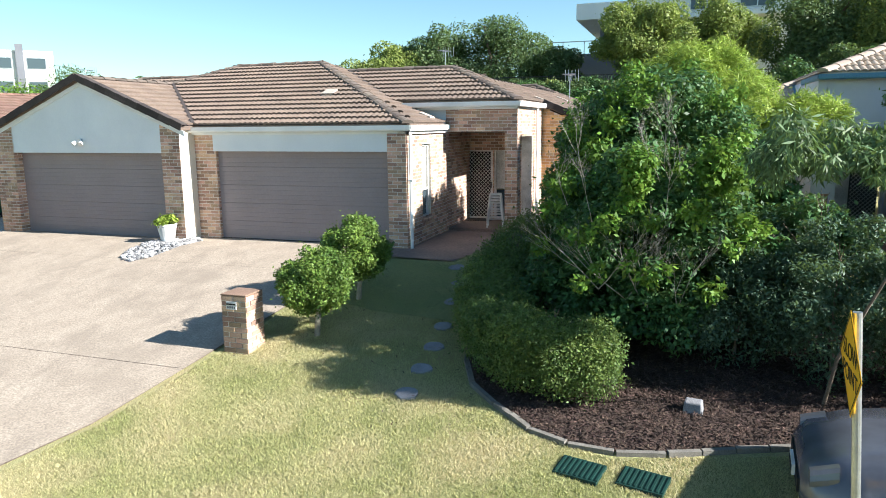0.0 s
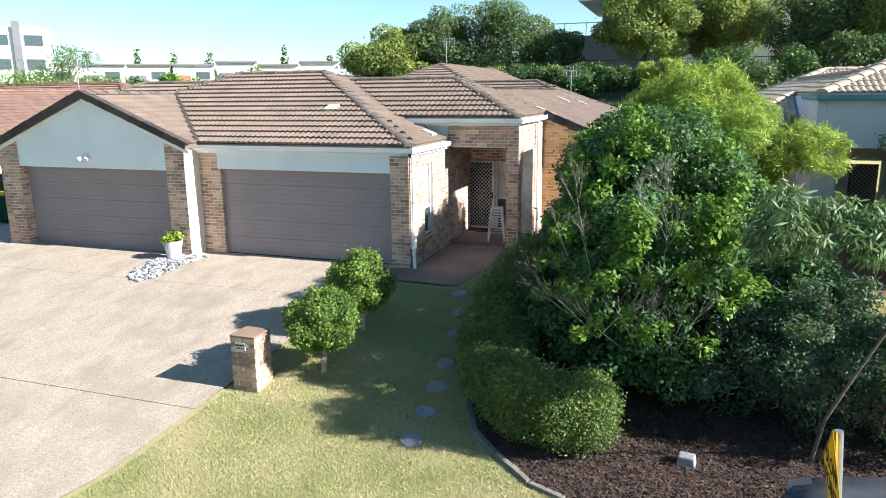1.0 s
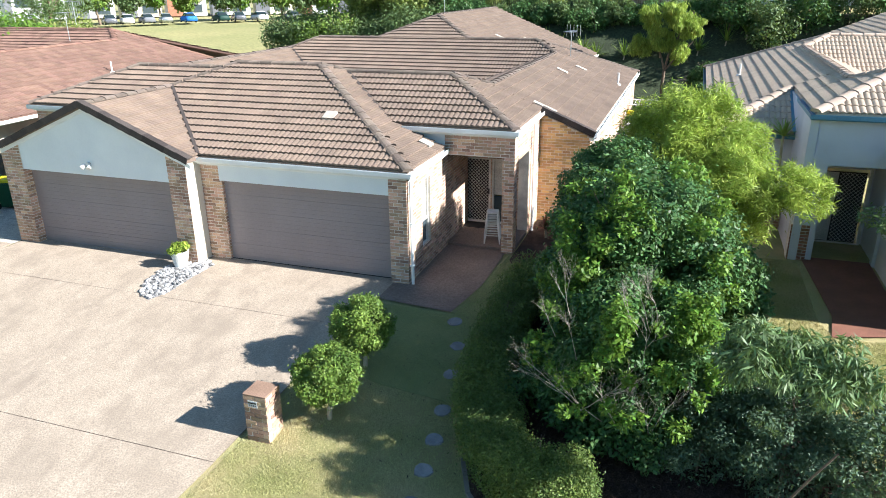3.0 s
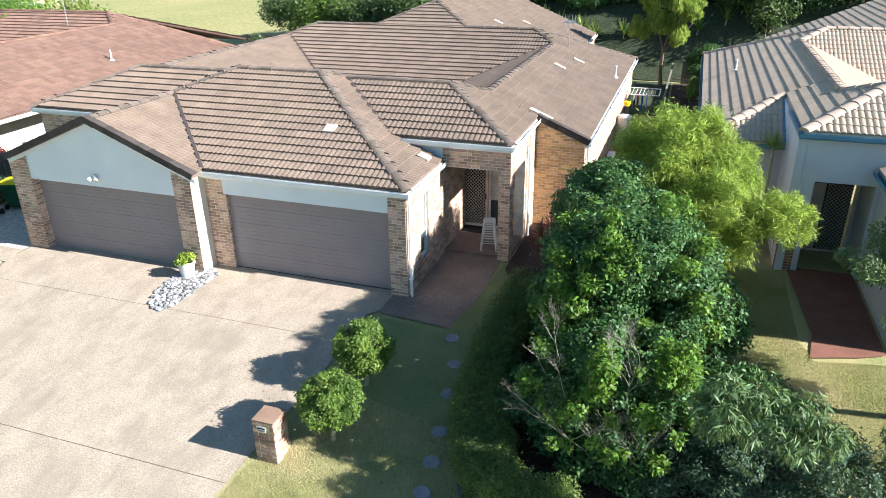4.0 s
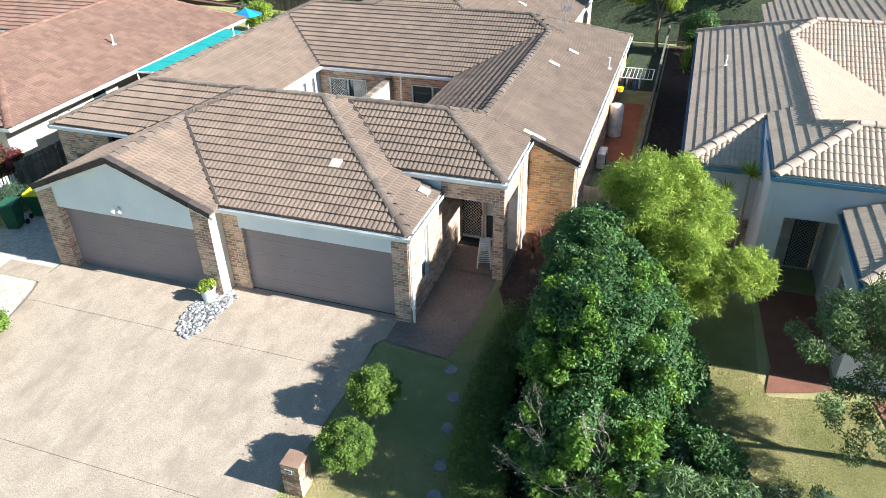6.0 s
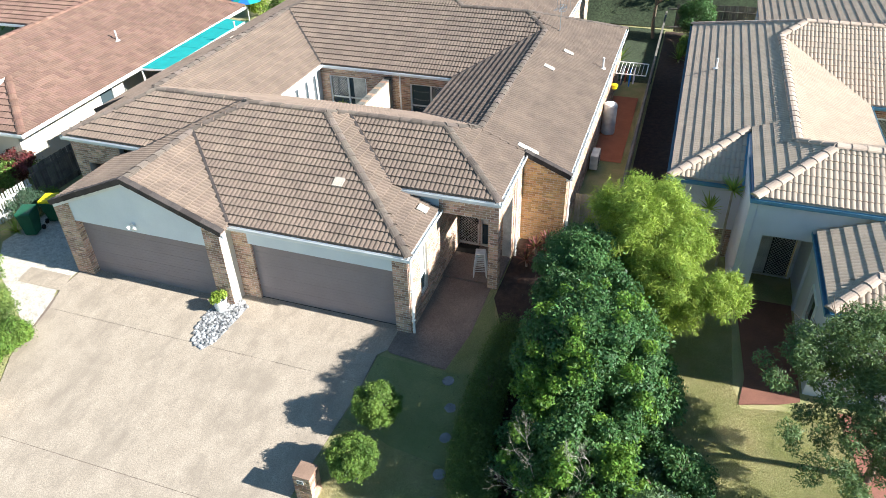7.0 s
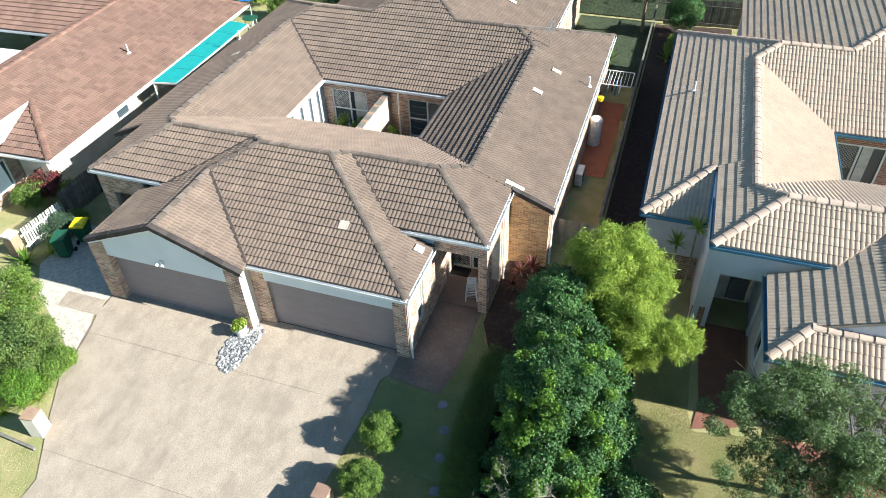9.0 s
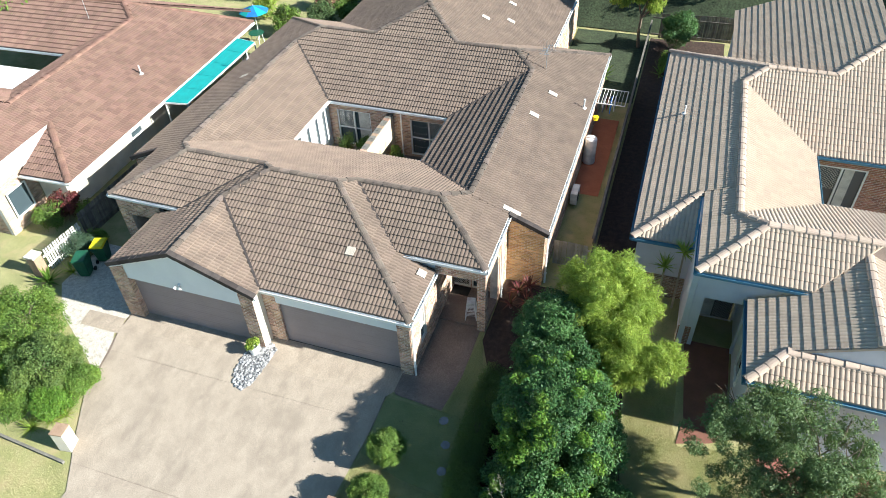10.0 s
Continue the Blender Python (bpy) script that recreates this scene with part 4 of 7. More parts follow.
for e in (1, -1):
    tri = [(14.4 - 2.37 * e, NG(12.03, 0) - 0.02), (14.4, NG(12.03, 0) - 0.02), (14.4, NG(14.4, 0))]
    part("gable_cheek", Geo().add([(x, y, z) for y in (1.75, 1.85) for x, z in tri], [(0, 1, 2), (5, 4, 3), (0, 3, 4, 1), (1, 4, 5, 2), (2, 5, 3, 0)]), "lilac", east)

west = thing("red_roofed_house", "single-storey house with a red tiled roof beyond a paling fence", "house")
WR = lambda x, y: 2.7 + S * (-18.7 - x)
WF = lambda x, y: 2.7 + S * (y - 4.5)
WI = lambda x, y: WR(-22.8, 0) - S * (-22.8 - x)
WC = lambda x, y: WR(-22.8, 0) + S * (y - 16.5)
WK = lambda x, y: WC(0, 17.6) - S * (y - 17.6)
WB = lambda x, y: WR(-22.8, 0) - S * (y - 6.6)
west_roof = simple_roof(west, [
    ([(-18.1, 3.9), (-18.1, 6.6), (-20.8, 6.6)], WR, EAST), ([(-18.1, 6.6), (-18.1, 16.5), (-22.8, 16.5), (-22.8, 6.6)], WR, EAST), ([(-18.1, 16.5), (-18.1, 21.7), (-23.9, 17.6), (-22.8, 16.5)], WR, EAST),
    ([(-20.8, 2.2), (-20.8, 6.6), (-22.8, 6.6), (-23.9, 5.4)], WR, EAST), ([(-18.1, 3.9), (-20.8, 6.6), (-20.8, 3.9)], WF, FRONT),
    ([(-22.8, 6.6), (-22.8, 16.5), (-25.6, 13.7), (-25.6, 9.4)], WI, WEST), ([(-25.6, 13.7), (-22.8, 16.5), (-23.9, 17.6), (-36, 17.6), (-36, 13.7)], WC, FRONT),
    ([(-23.9, 17.6), (-36, 17.6), (-36, 21.7), (-18.1, 21.7)], WK, BACK),
    ([(-22.8, 6.6), (-25.6, 9.4), (-36, 9.4), (-36, 6.6)], WB, BACK), ([(-20.8, 2.2), (-23.9, 5.4), (-36, 5.4), (-36, 2.2)], lambda x, y: WR(-20.8, 0) + S * (y - 2.2), FRONT)],
    [((-18.1, 3.9), (-20.8, 6.6), WR), ((-22.8, 6.6), (-22.8, 16.5), WR), ((-22.8, 16.5), (-23.9, 17.6), WR), ((-23.9, 17.6), (-36, 17.6), WC), ((-18.1, 21.7), (-23.9, 17.6), WR), ((-20.8, 2.2), (-23.9, 5.4), WR)], "tile_red", "cap_red")
for a, b in (((-18.1, 3.8, 2.40), (-18.1, 21.7, 2.40)), ((-20.9, 3.9, 2.40), (-18.0, 3.9, 2.40)), ((-25.6, 9.4, 3.2), (-25.6, 13.7, 3.2)), ((-36, 13.7, 3.2), (-25.6, 13.7, 3.2))):
    gutter(west_roof, a, b)
wall(west, (-19.35, 4.7), (-19.35, 21.4), -0.1, 2.55, [(5.0, 6.0, 0.9, 2.0)], brick="", mortar="cream")
wall(west, (-20.9, 4.7), (-19.35, 4.7), -0.1, 2.6, brick="", mortar="cream")
wall(west, (-20.95, 2.3), (-20.95, 4.7), -0.1, 3.4, [(0.5, 1.7, 0.6, 2.0)])
wall(west, (-30, 2.35), (-20.95, 2.35), -0.1, 3.4)
part("gable_cheek", Geo().add([(-20.78, 4.45, 2.7), (-20.78, 6.6, 2.7), (-20.78, 6.6, 3.6), (-20.86, 4.45, 2.7), (-20.86, 6.6, 2.7), (-20.86, 6.6, 3.6), (-20.78, 2.2, 3.52), (-20.86, 2.2, 3.52), (-20.78, 2.2, 2.7), (-20.86, 2.2, 2.7)], [(0, 1, 2, 6, 8), (9, 7, 5, 4, 3), (6, 2, 5, 7), (8, 6, 7, 9)]), "white", west)
patio = part("patio_roof", Geo().box(-32, 7.4, 2.42, -25.6, 12.9, 2.47), "plastic_white", west, "white sheet patio roof")
part("patio_beam", Geo().box(-25.68, 7.4, 2.28, -25.6, 12.9, 2.42), "white", patio)
# the western house stands turned a little from the duplex
pivot = Matrix.Translation((-18.7, 4.5, 0))
west.matrix_basis = pivot @ pose(0, 0, 0, 0, 0, 2.4) @ pivot.inverted()


# ---- plants ----
rng = np.random.default_rng(7)


def unit(v):
    return v / np.maximum(np.linalg.norm(v, axis=1, keepdims=True), 1e-9)


def leaf_mesh(name, blobs, count, size, width=0.4, inside=0.25, up=0.5, droop=0.0, spread=0.6, shell=0.12, fringe=0.05):
    """Many small leaves on and in a heap of ellipsoids (x, y, z, rx, ry, rz)."""
    b = np.array(blobs, dtype=float)
    area = b[:, 3] * b[:, 4] + b[:, 4] * b[:, 5] + b[:, 3] * b[:, 5]
    pick = rng.choice(len(b), count, p=area / area.sum())
    d = unit(rng.normal(size=(count, 3)))
    r = 1 - np.abs(rng.normal(0, shell, count))
    deep = rng.random(count) < inside
    r[deep] = rng.random(deep.sum()) ** 0.5
    loose = rng.random(count) < fringe
    r[loose] = 1 + np.abs(rng.normal(0, 0.3, loose.sum()))
    p = b[pick, :3] + d * b[pick, 3:] * r[:, None]
    n = unit(d * 0.7 + np.array([0, 0, up]) + rng.normal(size=(count, 3)) * spread)
    s = unit(np.cross(n, rng.normal(size=(count, 3)) + np.array([0, 0, 1e-3])))
    along = np.cross(s, n)
    if droop:
        along = unit(along * (1 - droop) + np.array([0, 0, -1.0]) * droop + d * 0.3 * droop)
        s = unit(np.cross(along, n))
    l = size * rng.uniform(0.65, 1.35, count)[:, None]
    w = l * width * 0.5
    v = np.stack([p, p + along * l * 0.5 + s * w - n * l * 0.06, p + along * l - n * l * 0.12, p + along * l * 0.5 - s * w - n * l * 0.06], 1).reshape(-1, 3)
    return array_mesh(name, v, np.arange(count * 4).reshape(-1, 4))


def heap(centre, radii, count, small, seed, low=-0.6, jitter=0.16):
    """Smaller clumps over an ellipsoid, for an uneven outline."""
    q = np.random.default_rng(seed)
    d = unit(q.normal(size=(count * 3, 3)))
    d = d[d[:, 2] > low][:count]
    r = 1 - np.abs(q.normal(0, jitter, len(d)))
    c = np.array(centre) + d * np.array(radii) * r[:, None]
    s = q.uniform(small[0], small[1], len(d))
    return [(c[i, 0], c[i, 1], c[i, 2], s[i], s[i], s[i] * q.uniform(0.7, 1.0)) for i in range(len(d))]


def limbs(base, top, r, seed, levels=3, fan=3, spread=0.5, geo=None):
    """A tapered trunk that forks."""
    q = random.Random(seed)
    g = geo or Geo()

    def grow(a, d, l, r, k):
        pts = [a]
        for i in range(3):
            d = (d + Vector((q.uniform(-1, 1), q.uniform(-1, 1), q.uniform(-0.3, 0.6))) * 0.16).normalized()
            pts.append(pts[-1] + d * (l / 3))
        for i in range(3):
            g.tube(pts[i], pts[i + 1], r * (1 - 0.15 * i), r * (1 - 0.15 * (i + 1)), 6 if r > 0.02 else 4, False)
        if k:
            for i in range(fan):
                e = (d + Vector((q.uniform(-1, 1), q.uniform(-1, 1), q.uniform(-0.4, 0.7))) * spread).normalized()
                grow(pts[q.choice((2, 3, 3))], e, l * q.uniform(0.55, 0.8), r * 0.52, k - 1)

    a, b = Vector(base), Vector(top)
    grow(a, (b - a).normalized(), (b - a).length, r, levels)
    return g


def tree(name, label, category, base, blobs, leaves, size, mat, trunk_top, r=0.12, width=0.4, group="", bark="bark", seed=1, levels=3, spread=0.6, **more):
    ob = thing(name, label, category, group)
    part("trunk", limbs(base, trunk_top, r, seed, levels, spread=spread), bark, ob, smooth=True)
    part("crown", leaf_mesh("crown", blobs, leaves, size, width, **more), mat, ob)
    return ob


# large glossy shrub tree in the bed
big = heap((5.6, -1.7, 1.75), (1.75, 2.3, 1.95), 230, (0.20, 0.44), 3, -0.75, 0.20) + heap((5.65, -4.15, 1.2), (1.35, 1.0, 1.4), 100, (0.14, 0.30), 6, -0.6) + heap((5.4, -3.6, 0.25), (1.8, 1.7, 0.7), 80, (0.20, 0.40), 13, -0.6) + heap((4.8, 1.6, 2.2), (1.3, 1.6, 1.35), 130, (0.18, 0.38), 8, -0.8) + heap((5.3, 0.1, 2.0), (1.35, 1.3, 1.55), 90, (0.18, 0.38), 28, -0.6) + heap((4.3, -0.6, 0.8), (0.8, 1.4, 0.8), 50, (0.2, 0.38), 9, -0.6) + heap((6.9, -2.0, 1.5), (0.85, 1.1, 1.2), 70, (0.18, 0.36), 10, -0.7)
shrub = tree("shrub_tree", "large dense evergreen shrub with glossy dark green leaves", "tree", (5.74, -2.6, -0.35), big + [(5.6, -1.6, 1.5, 1.4, 1.9, 1.6), (5.65, -3.8, 0.8, 0.9, 0.7, 0.9)], 260000, 0.088, "leaf_dark", (5.7, -2.2, 1.2), 0.10, width=0.5, seed=4, inside=0.12, spread=0.75)
tips = heap((5.6, -1.8, 1.85), (1.9, 2.4, 2.1), 80, (0.10, 0.24), 5, -0.4, 0.05) + heap((5.45, -5.25, 2.15), (0.22, 0.18, 0.5), 14, (0.10, 0.2), 16, -1.0, 0.3) + heap((6.6, -4.8, 2.3), (0.35, 0.25, 0.4), 16, (0.10, 0.2), 17, -1.0, 0.3) + heap((6.3, -5.6, 1.6), (0.12, 0.1, 0.3), 5, (0.08, 0.14), 18, -1.0) + heap((4.5, -3.3, 2.2), (0.4, 0.4, 0.4), 14, (0.10, 0.2), 19, -0.5) + heap((5.6, -4.4, 1.2), (1.65, 1.25, 1.5), 40, (0.08, 0.18), 20, -0.5, 0.05)
part("young_growth", leaf_mesh("young_growth", tips, 19000, 0.092, 0.5), "leaf_tip", shrub, "bright green young leaves")
# bare grey branches on its street side
twigs = Geo()
for k, (x, y, z) in enumerate(((5.7, -5.05, 0.3), (5.4, -5.05, 0.4), (6.1, -5.05, 0.3), (5.0, -4.95, 0.5))):
    for j in range(2):
        a = random.uniform(-0.5, 0.5)
        limbs((x, y, z), (x + a, y - 0.15 + random.uniform(-0.15, 0.1), z + random.uniform(0.35, 0.55)), 0.011, 40 + k * 7 + j, 4, 3, 0.5, twigs)
for k, (x, y, z) in enumerate(((5.95, -5.15, 2.2), (5.8, -5.2, 2.1), (4.75, -4.9, 2.1), (6.05, -5.1, 2.3), (4.5, -4.8, 1.7), (5.9, -5.3, 1.7), (4.9, -5.1, 1.5))):
    limbs((x, y, z), (x + random.uniform(-0.15, 0.15), y - 0.1, z + 0.42), 0.008, 90 + k, 3, 4, 0.5, twigs)
part("dry_branch", twigs, "twig", shrub, "dry leafless grey branches")
# feathery lime-green tree behind it
lime = heap((6.3, 3.0, 2.85), (1.75, 1.7, 1.85), 270, (0.10, 0.30), 11, -0.7, 0.28) + heap((7.2, 1.1, 2.5), (0.95, 1.1, 1.1), 110, (0.10, 0.26), 24, -0.7, 0.28) + heap((8.4, 0.9, 2.9), (0.75, 0.75, 0.6), 60, (0.08, 0.20), 12, -0.8, 0.35)
lime_tree = tree("feathery_tree", "feathery lime-green tree with fine drooping foliage", "tree", (6.2, 3.2, 0.0), lime + [(6.2, 3.0, 2.2, 1.4, 1.2, 1.3)], 105000, 0.165, "leaf_lime", (6.3, 3.1, 1.6), 0.09, width=0.11, seed=9, droop=0.05, inside=0.07, spread=0.9, fringe=0.24)
# light drooping shrub and grey-green bushes near the street
aca = heap((7.75, -6.1, 2.5), (1.0, 0.5, 0.42), 40, (0.10, 0.24), 21, -0.6, 0.3)
tree("willow_leaved_shrub", "light green shrub with long narrow drooping leaves", "shrub", (7.9, -5.6, -0.75), aca, 5600, 0.14, "leaf_willow", (7.8, -5.9, 1.6), 0.025, width=0.18, seed=22, levels=0, droop=0.5)
dk = heap((7.8, -3.7, 0.8), (0.75, 0.75, 0.85), 50, (0.16, 0.34), 25) + [(7.8, -3.7, 0.6, 0.65, 0.7, 0.8)]
tree("dark_shrub", "dense dark green rounded shrub", "shrub", (7.8, -3.7, -0.4), dk, 22000, 0.085, "leaf_dark", (7.8, -3.7, 0.6), 0.05, width=0.45, seed=26)
for k, (x, y, rx, rz) in enumerate(((6.9, -4.6, 0.8, 1.0), (8.1, -5.0, 0.75, 1.6), (9.2, -5.1, 0.9, 1.5), (7.4, -4.1, 0.9, 1.3), (9.9, -4.6, 1.0, 1.5))):
    z = ground_z(x, y)
    bl = heap((x, y, z + rz * 0.75), (rx, rx * 0.8, rz * 0.7), 34, (0.14, 0.28), 30 + k) + [(x, y, z + rz * 0.5, rx * 0.8, rx * 0.7, rz * 0.6)]
    tree("grey_green_bush", "soft grey-green bush on the mulch", "bush", (x, y, z - 0.05), bl, 13000, 0.065, "leaf_blue", (x, y, z + rz * 0.6), 0.03, width=0.4, group="grey-green bushes", seed=35 + k, levels=2)


def box_blobs(path, width, z0, z1, r=0.28, step=0.26):
    """Clumps along a clipped hedge, following a line of (x, y)."""
    out = []
    for (xa, ya), (xb, yb) in zip(path, path[1:]):
        n = max(1, round(math.dist((xa, ya), (xb, yb)) / step))
        d = Vector((xb - xa, yb - ya)).normalized()
        for i in range(n):
            x, y = xa + (xb - xa) * i / n, ya + (yb - ya) * i / n
            lo, hi = (z0(x, y), z1(x, y))
            m = max(2, round(width / step))
            for j in range(m):
                o = (j / (m - 1) - 0.5) * (width - 2 * r)
                k = max(2, round((hi - lo) / step))
                for q in range(k):
                    if 0 < j < m - 1 and q < k - 1:
                        continue
                    z = lo + r + (hi - lo - 2 * r) * q / (k - 1)
                    out.append((x - d.y * o + random.uniform(-0.05, 0.05), y + d.x * o + random.uniform(-0.05, 0.05), z + random.uniform(-0.04, 0.04), r * random.uniform(0.9, 1.15), r, r * random.uniform(0.85, 1.05)))
    return out


hedge = thing("clipped_hedge", "clipped curved green hedge, sunlit along its top", "hedge")
hb = box_blobs([(3.45, -4.6), (3.5, -5.15), (3.95, -5.82), (4.6, -6.08), (5.45, -5.84)], 1.1, lambda x, y: ground_z(x, y), lambda x, y: 0.36 - 0.05 * (x - 3.5))
part("foliage", leaf_mesh("foliage", hb, 80000, 0.042, 0.5, inside=0.1, spread=0.9), "leaf_hedge", hedge)
part("stems", limbs((4.6, -5.75, ground_z(4.6, -5.75)), (4.6, -5.75, -0.2), 0.03, 3, 2), "bark", hedge)
hedge2 = thing("shaded_hedge", "low dark green hedge beside the path", "hedge")
hb = box_blobs([(3.2, -4.6), (3.0, -3.4), (2.95, -2.0), (3.0, -0.4), (3.1, 0.8)], 1.15, lambda x, y: ground_z(x, y), lambda x, y: 0.45 + 0.11 * (y + 4.6))
part("foliage", leaf_mesh("foliage", hb, 60000, 0.048, 0.5, inside=0.12, spread=0.9), "leaf_hedge", hedge2)
part("stems", limbs((3.0, -2.0, ground_z(3, -2)), (3.0, -2.0, 0.3), 0.03, 5, 2), "bark", hedge2)
# two clipped ball trees on the verge of the lawn
for k, (x, y, zc, r) in enumerate(((0.36, -5.02, 0.34, 0.62), (0.38, -3.45, 0.62, 0.64))):
    z = ground_z(x, y)
    bl = heap((x, y, zc), (r * 0.82, r * 0.82, r * 0.78), 64, (0.12, 0.20), 50 + k, -1.1, 0.03) + [(x, y, zc, r * 0.8, r * 0.8, r * 0.75)]
    tree("ball_topiary", "round clipped bush on a short pale trunk", "topiary", (x, y, z - 0.05), bl, 27000, 0.050, "leaf_topiary", (x, y, zc - 0.1), 0.055, width=0.55, group="clipped ball trees", bark="pale_bark", seed=52 + k, levels=0, inside=0.2)
# trees by the neighbour's drive and the bushes by the other letterbox
rt = heap((12.2, -1.5, 3.45), (2.5, 1.7, 1.1), 130, (0.18, 0.40), 61, -0.9, 0.35) + heap((9.9, -1.9, 3.4), (0.7, 0.6, 0.6), 12, (0.12, 0.26), 62) + heap((10.9, -3.3, 2.5), (1.2, 1.0, 0.8), 40, (0.12, 0.28), 69, -0.9, 0.35) + heap((13.2, -2.9, 3.0), (2.0, 1.2, 0.9), 60, (0.18, 0.36), 64, -0.9, 0.3)
tree("street_tree", "grey-green leafy tree in front of the lilac house", "tree", (12.4, -1.6, -0.1), rt, 95000, 0.085, "leaf_far", (12.3, -1.6, 2.2), 0.10, width=0.3, seed=63, spread=0.9, inside=0.1)
lb = heap((-13.3, -4.0, 0.6), (1.2, 1.2, 1.0), 70, (0.2, 0.4), 65) + [(-13.3, -4.0, 0.4, 1.1, 1.1, 0.9)]
tree("leafy_bush", "dense fresh green bush beside the driveway", "bush", (-13.3, -4.0, -0.5), lb, 34000, 0.075, "leaf_hedge", (-13.3, -4.0, 0.4), 0.05, width=0.5, seed=66)
for k, (x, y, r, h) in enumerate(((-12.3, -5.0, 0.75, 1.0), (-13.7, -5.3, 0.9, 1.2), (-15.2, -4.9, 1.0, 1.5), (-11.9, -3.9, 0.6, 0.8))):
    z = ground_z(x, y)
    bl = heap((x, y, z + h * 0.6), (r * 0.8, r * 0.8, h * 0.4), 18, (0.25, 0.4), 70 + k) + [(x, y, z + h * 0.45, r * 0.7, r * 0.7, h * 0.4)]
    tree("leafy_bush", "fresh green bush spilling beside the driveway", "bush", (x, y, z - 0.05), bl, 17000, 0.07, "leaf_topiary" if k % 2 else "leaf_tip", (x, y, z + h * 0.5), 0.03, width=0.5, seed=74 + k, levels=2)
lb = heap((-15.4, -2.6, 0.8), (1.4, 1.5, 1.2), 80, (0.2, 0.4), 67) + [(-15.6, -2.4, 0.6, 1.1, 1.1, 0.9)]
tree("leafy_bush", "rounded green bush beside the gravel", "bush", (-15.6, -2.4, -0.3), lb, 30000, 0.075, "leaf_topiary", (-15.6, -2.4, 0.5), 0.05, width=0.5, seed=68)


# ---- doors, windows and fittings of the duplex ----
def garage_door(x0, x1, y, z0, z1):
    door = part("garage_door", Geo().box(x0, y + 0.03, z0, x1, y + 0.06, z1), "door_grey", house, "taupe ribbed panel garage door, closed")
    n = 5
    h = (z1 - z0) / n
    for i in range(n):
        g = Geo()
        za = z0 + i * h + 0.0015
        prof = [(0.006, za)]
        for k in range(4):
            a = za + k * (h - 0.003) / 4
            b = (h - 0.003) / 4
            prof += [(0.0, a + 0.008), (0.0, a + b - 0.008), (0.0035, a + b - 0.003)]
        prof.append((0.006, za + h - 0.003))
        m = len(prof)
        g.v = [(x, y + u, v) for x in (x0, x1) for u, v in prof]
        g.f = [(k, k + m, k + m + 1, k + 1) for k in range(m - 1)]
        part("panel", g, "door_grey", door)
    part("bottom_seal", Geo().box(x0, y - 0.01, z0 - 0.03, x1, y + 0.05, z0 + 0.01), "black", door)


garage_door(-5.31, -0.47, 0.22, 0.03, 2.345)
garage_door(-11.57, -6.53, -0.18, 0.0, 2.26)


def lattice(parent, origin, u, w, h, mat="screen", pitch=0.11, bar=0.012, name="lattice"):
    """Crossing diagonal bars in an upright frame; u: the level direction."""
    o, u = Vector(origin), Vector(u)
    nrm = Vector((u.y, -u.x, 0))
    g = Geo()
    for sgn in (1, -1):
        c = -h if sgn > 0 else 0
        while c < (w if sgn > 0 else w + h):
            if sgn > 0:
                a, b = (max(c, 0), max(-c, 0)), (min(c + h, w), min(h, w - c))
            else:
                a, b = (min(c, w), max(c - w, 0)), (max(c - h, 0), min(h, c))
            if abs(b[0] - a[0]) > 0.01:
                p, q = o + u * a[0] + Vector((0, 0, a[1])), o + u * b[0] + Vector((0, 0, b[1]))
                d = (q - p).normalized()
                s = d.cross(nrm) * bar / 2
                t = nrm * 0.004
                g.hexa([p - s - t, q - s - t, q - s + t, p - s + t, p + s - t, q + s - t, q + s + t, p + s + t])
            c += pitch
    return tagged(part(name, g, mat, parent), kind="stuff")


def frame_box(parent, o, u, w, h, bar=0.05, depth=0.05, mat="white", name="frame"):
    """Four bars round an opening."""
    o, u = Vector(o), Vector(u)
    nrm = Vector((u.y, -u.x, 0)) * depth / 2
    g = Geo()
    for a, b, c, d in ((0, 0, w, bar), (0, h - bar, w, h), (0, bar, bar, h - bar), (w - bar, bar, w, h - bar)):
        p = [o + u * s + Vector((0, 0, t)) for s, t in ((a, b), (c, b), (c, d), (a, d))]
        g.hexa([p[0] + nrm, p[1] + nrm, p[1] - nrm, p[0] - nrm, p[3] + nrm, p[2] + nrm, p[2] - nrm, p[3] - nrm])
    return part(name, g.weld(), mat, parent)


def pane(parent, o, u, w, h, mat="glass", name="pane", back=0.012):
    o, u = Vector(o), Vector(u)
    n = Vector((u.y, -u.x, 0)) * back
    g = Geo()
    p = [o, o + u * w, o + u * w + Vector((0, 0, h)), o + Vector((0, 0, h))]
    g.hexa([p[0] + n, p[1] + n, p[1], p[0], p[3] + n, p[2] + n, p[2], p[3]])
    return part(name, g, mat, parent)


# front screen door and its side light
door = frame_box(house, (-0.15, 5.05, 0.10), (1, 0, 0), 0.86, 2.05, 0.06, 0.06, "screen", "screen_door")
door["label"] = "white diamond-lattice security screen door, closed"
pane(door, (-0.1, 5.12, 0.13), (1, 0, 0), 0.78, 1.98, "dark", "door_leaf")
lattice(door, (-0.09, 5.06, 0.16), (1, 0, 0), 0.74, 1.92)
part("door_handle", Geo().box(0.64, 4.98, 1.02, 0.68, 5.02, 1.2), "black_metal", door, bevel=0.005)
side = frame_box(house, (0.76, 5.05, 0.10), (1, 0, 0), 0.52, 2.05, 0.05, 0.06, "screen", "side_light")
pane(side, (0.81, 5.1, 1.0), (1, 0, 0), 0.42, 1.1, "blind", "curtain")
pane(side, (0.81, 5.1, 0.15), (1, 0, 0), 0.42, 0.82, "glass")
part("door_mat", Geo().box(-0.05, 4.45, 0.10, 0.75, 4.95, 0.118), "black", None)
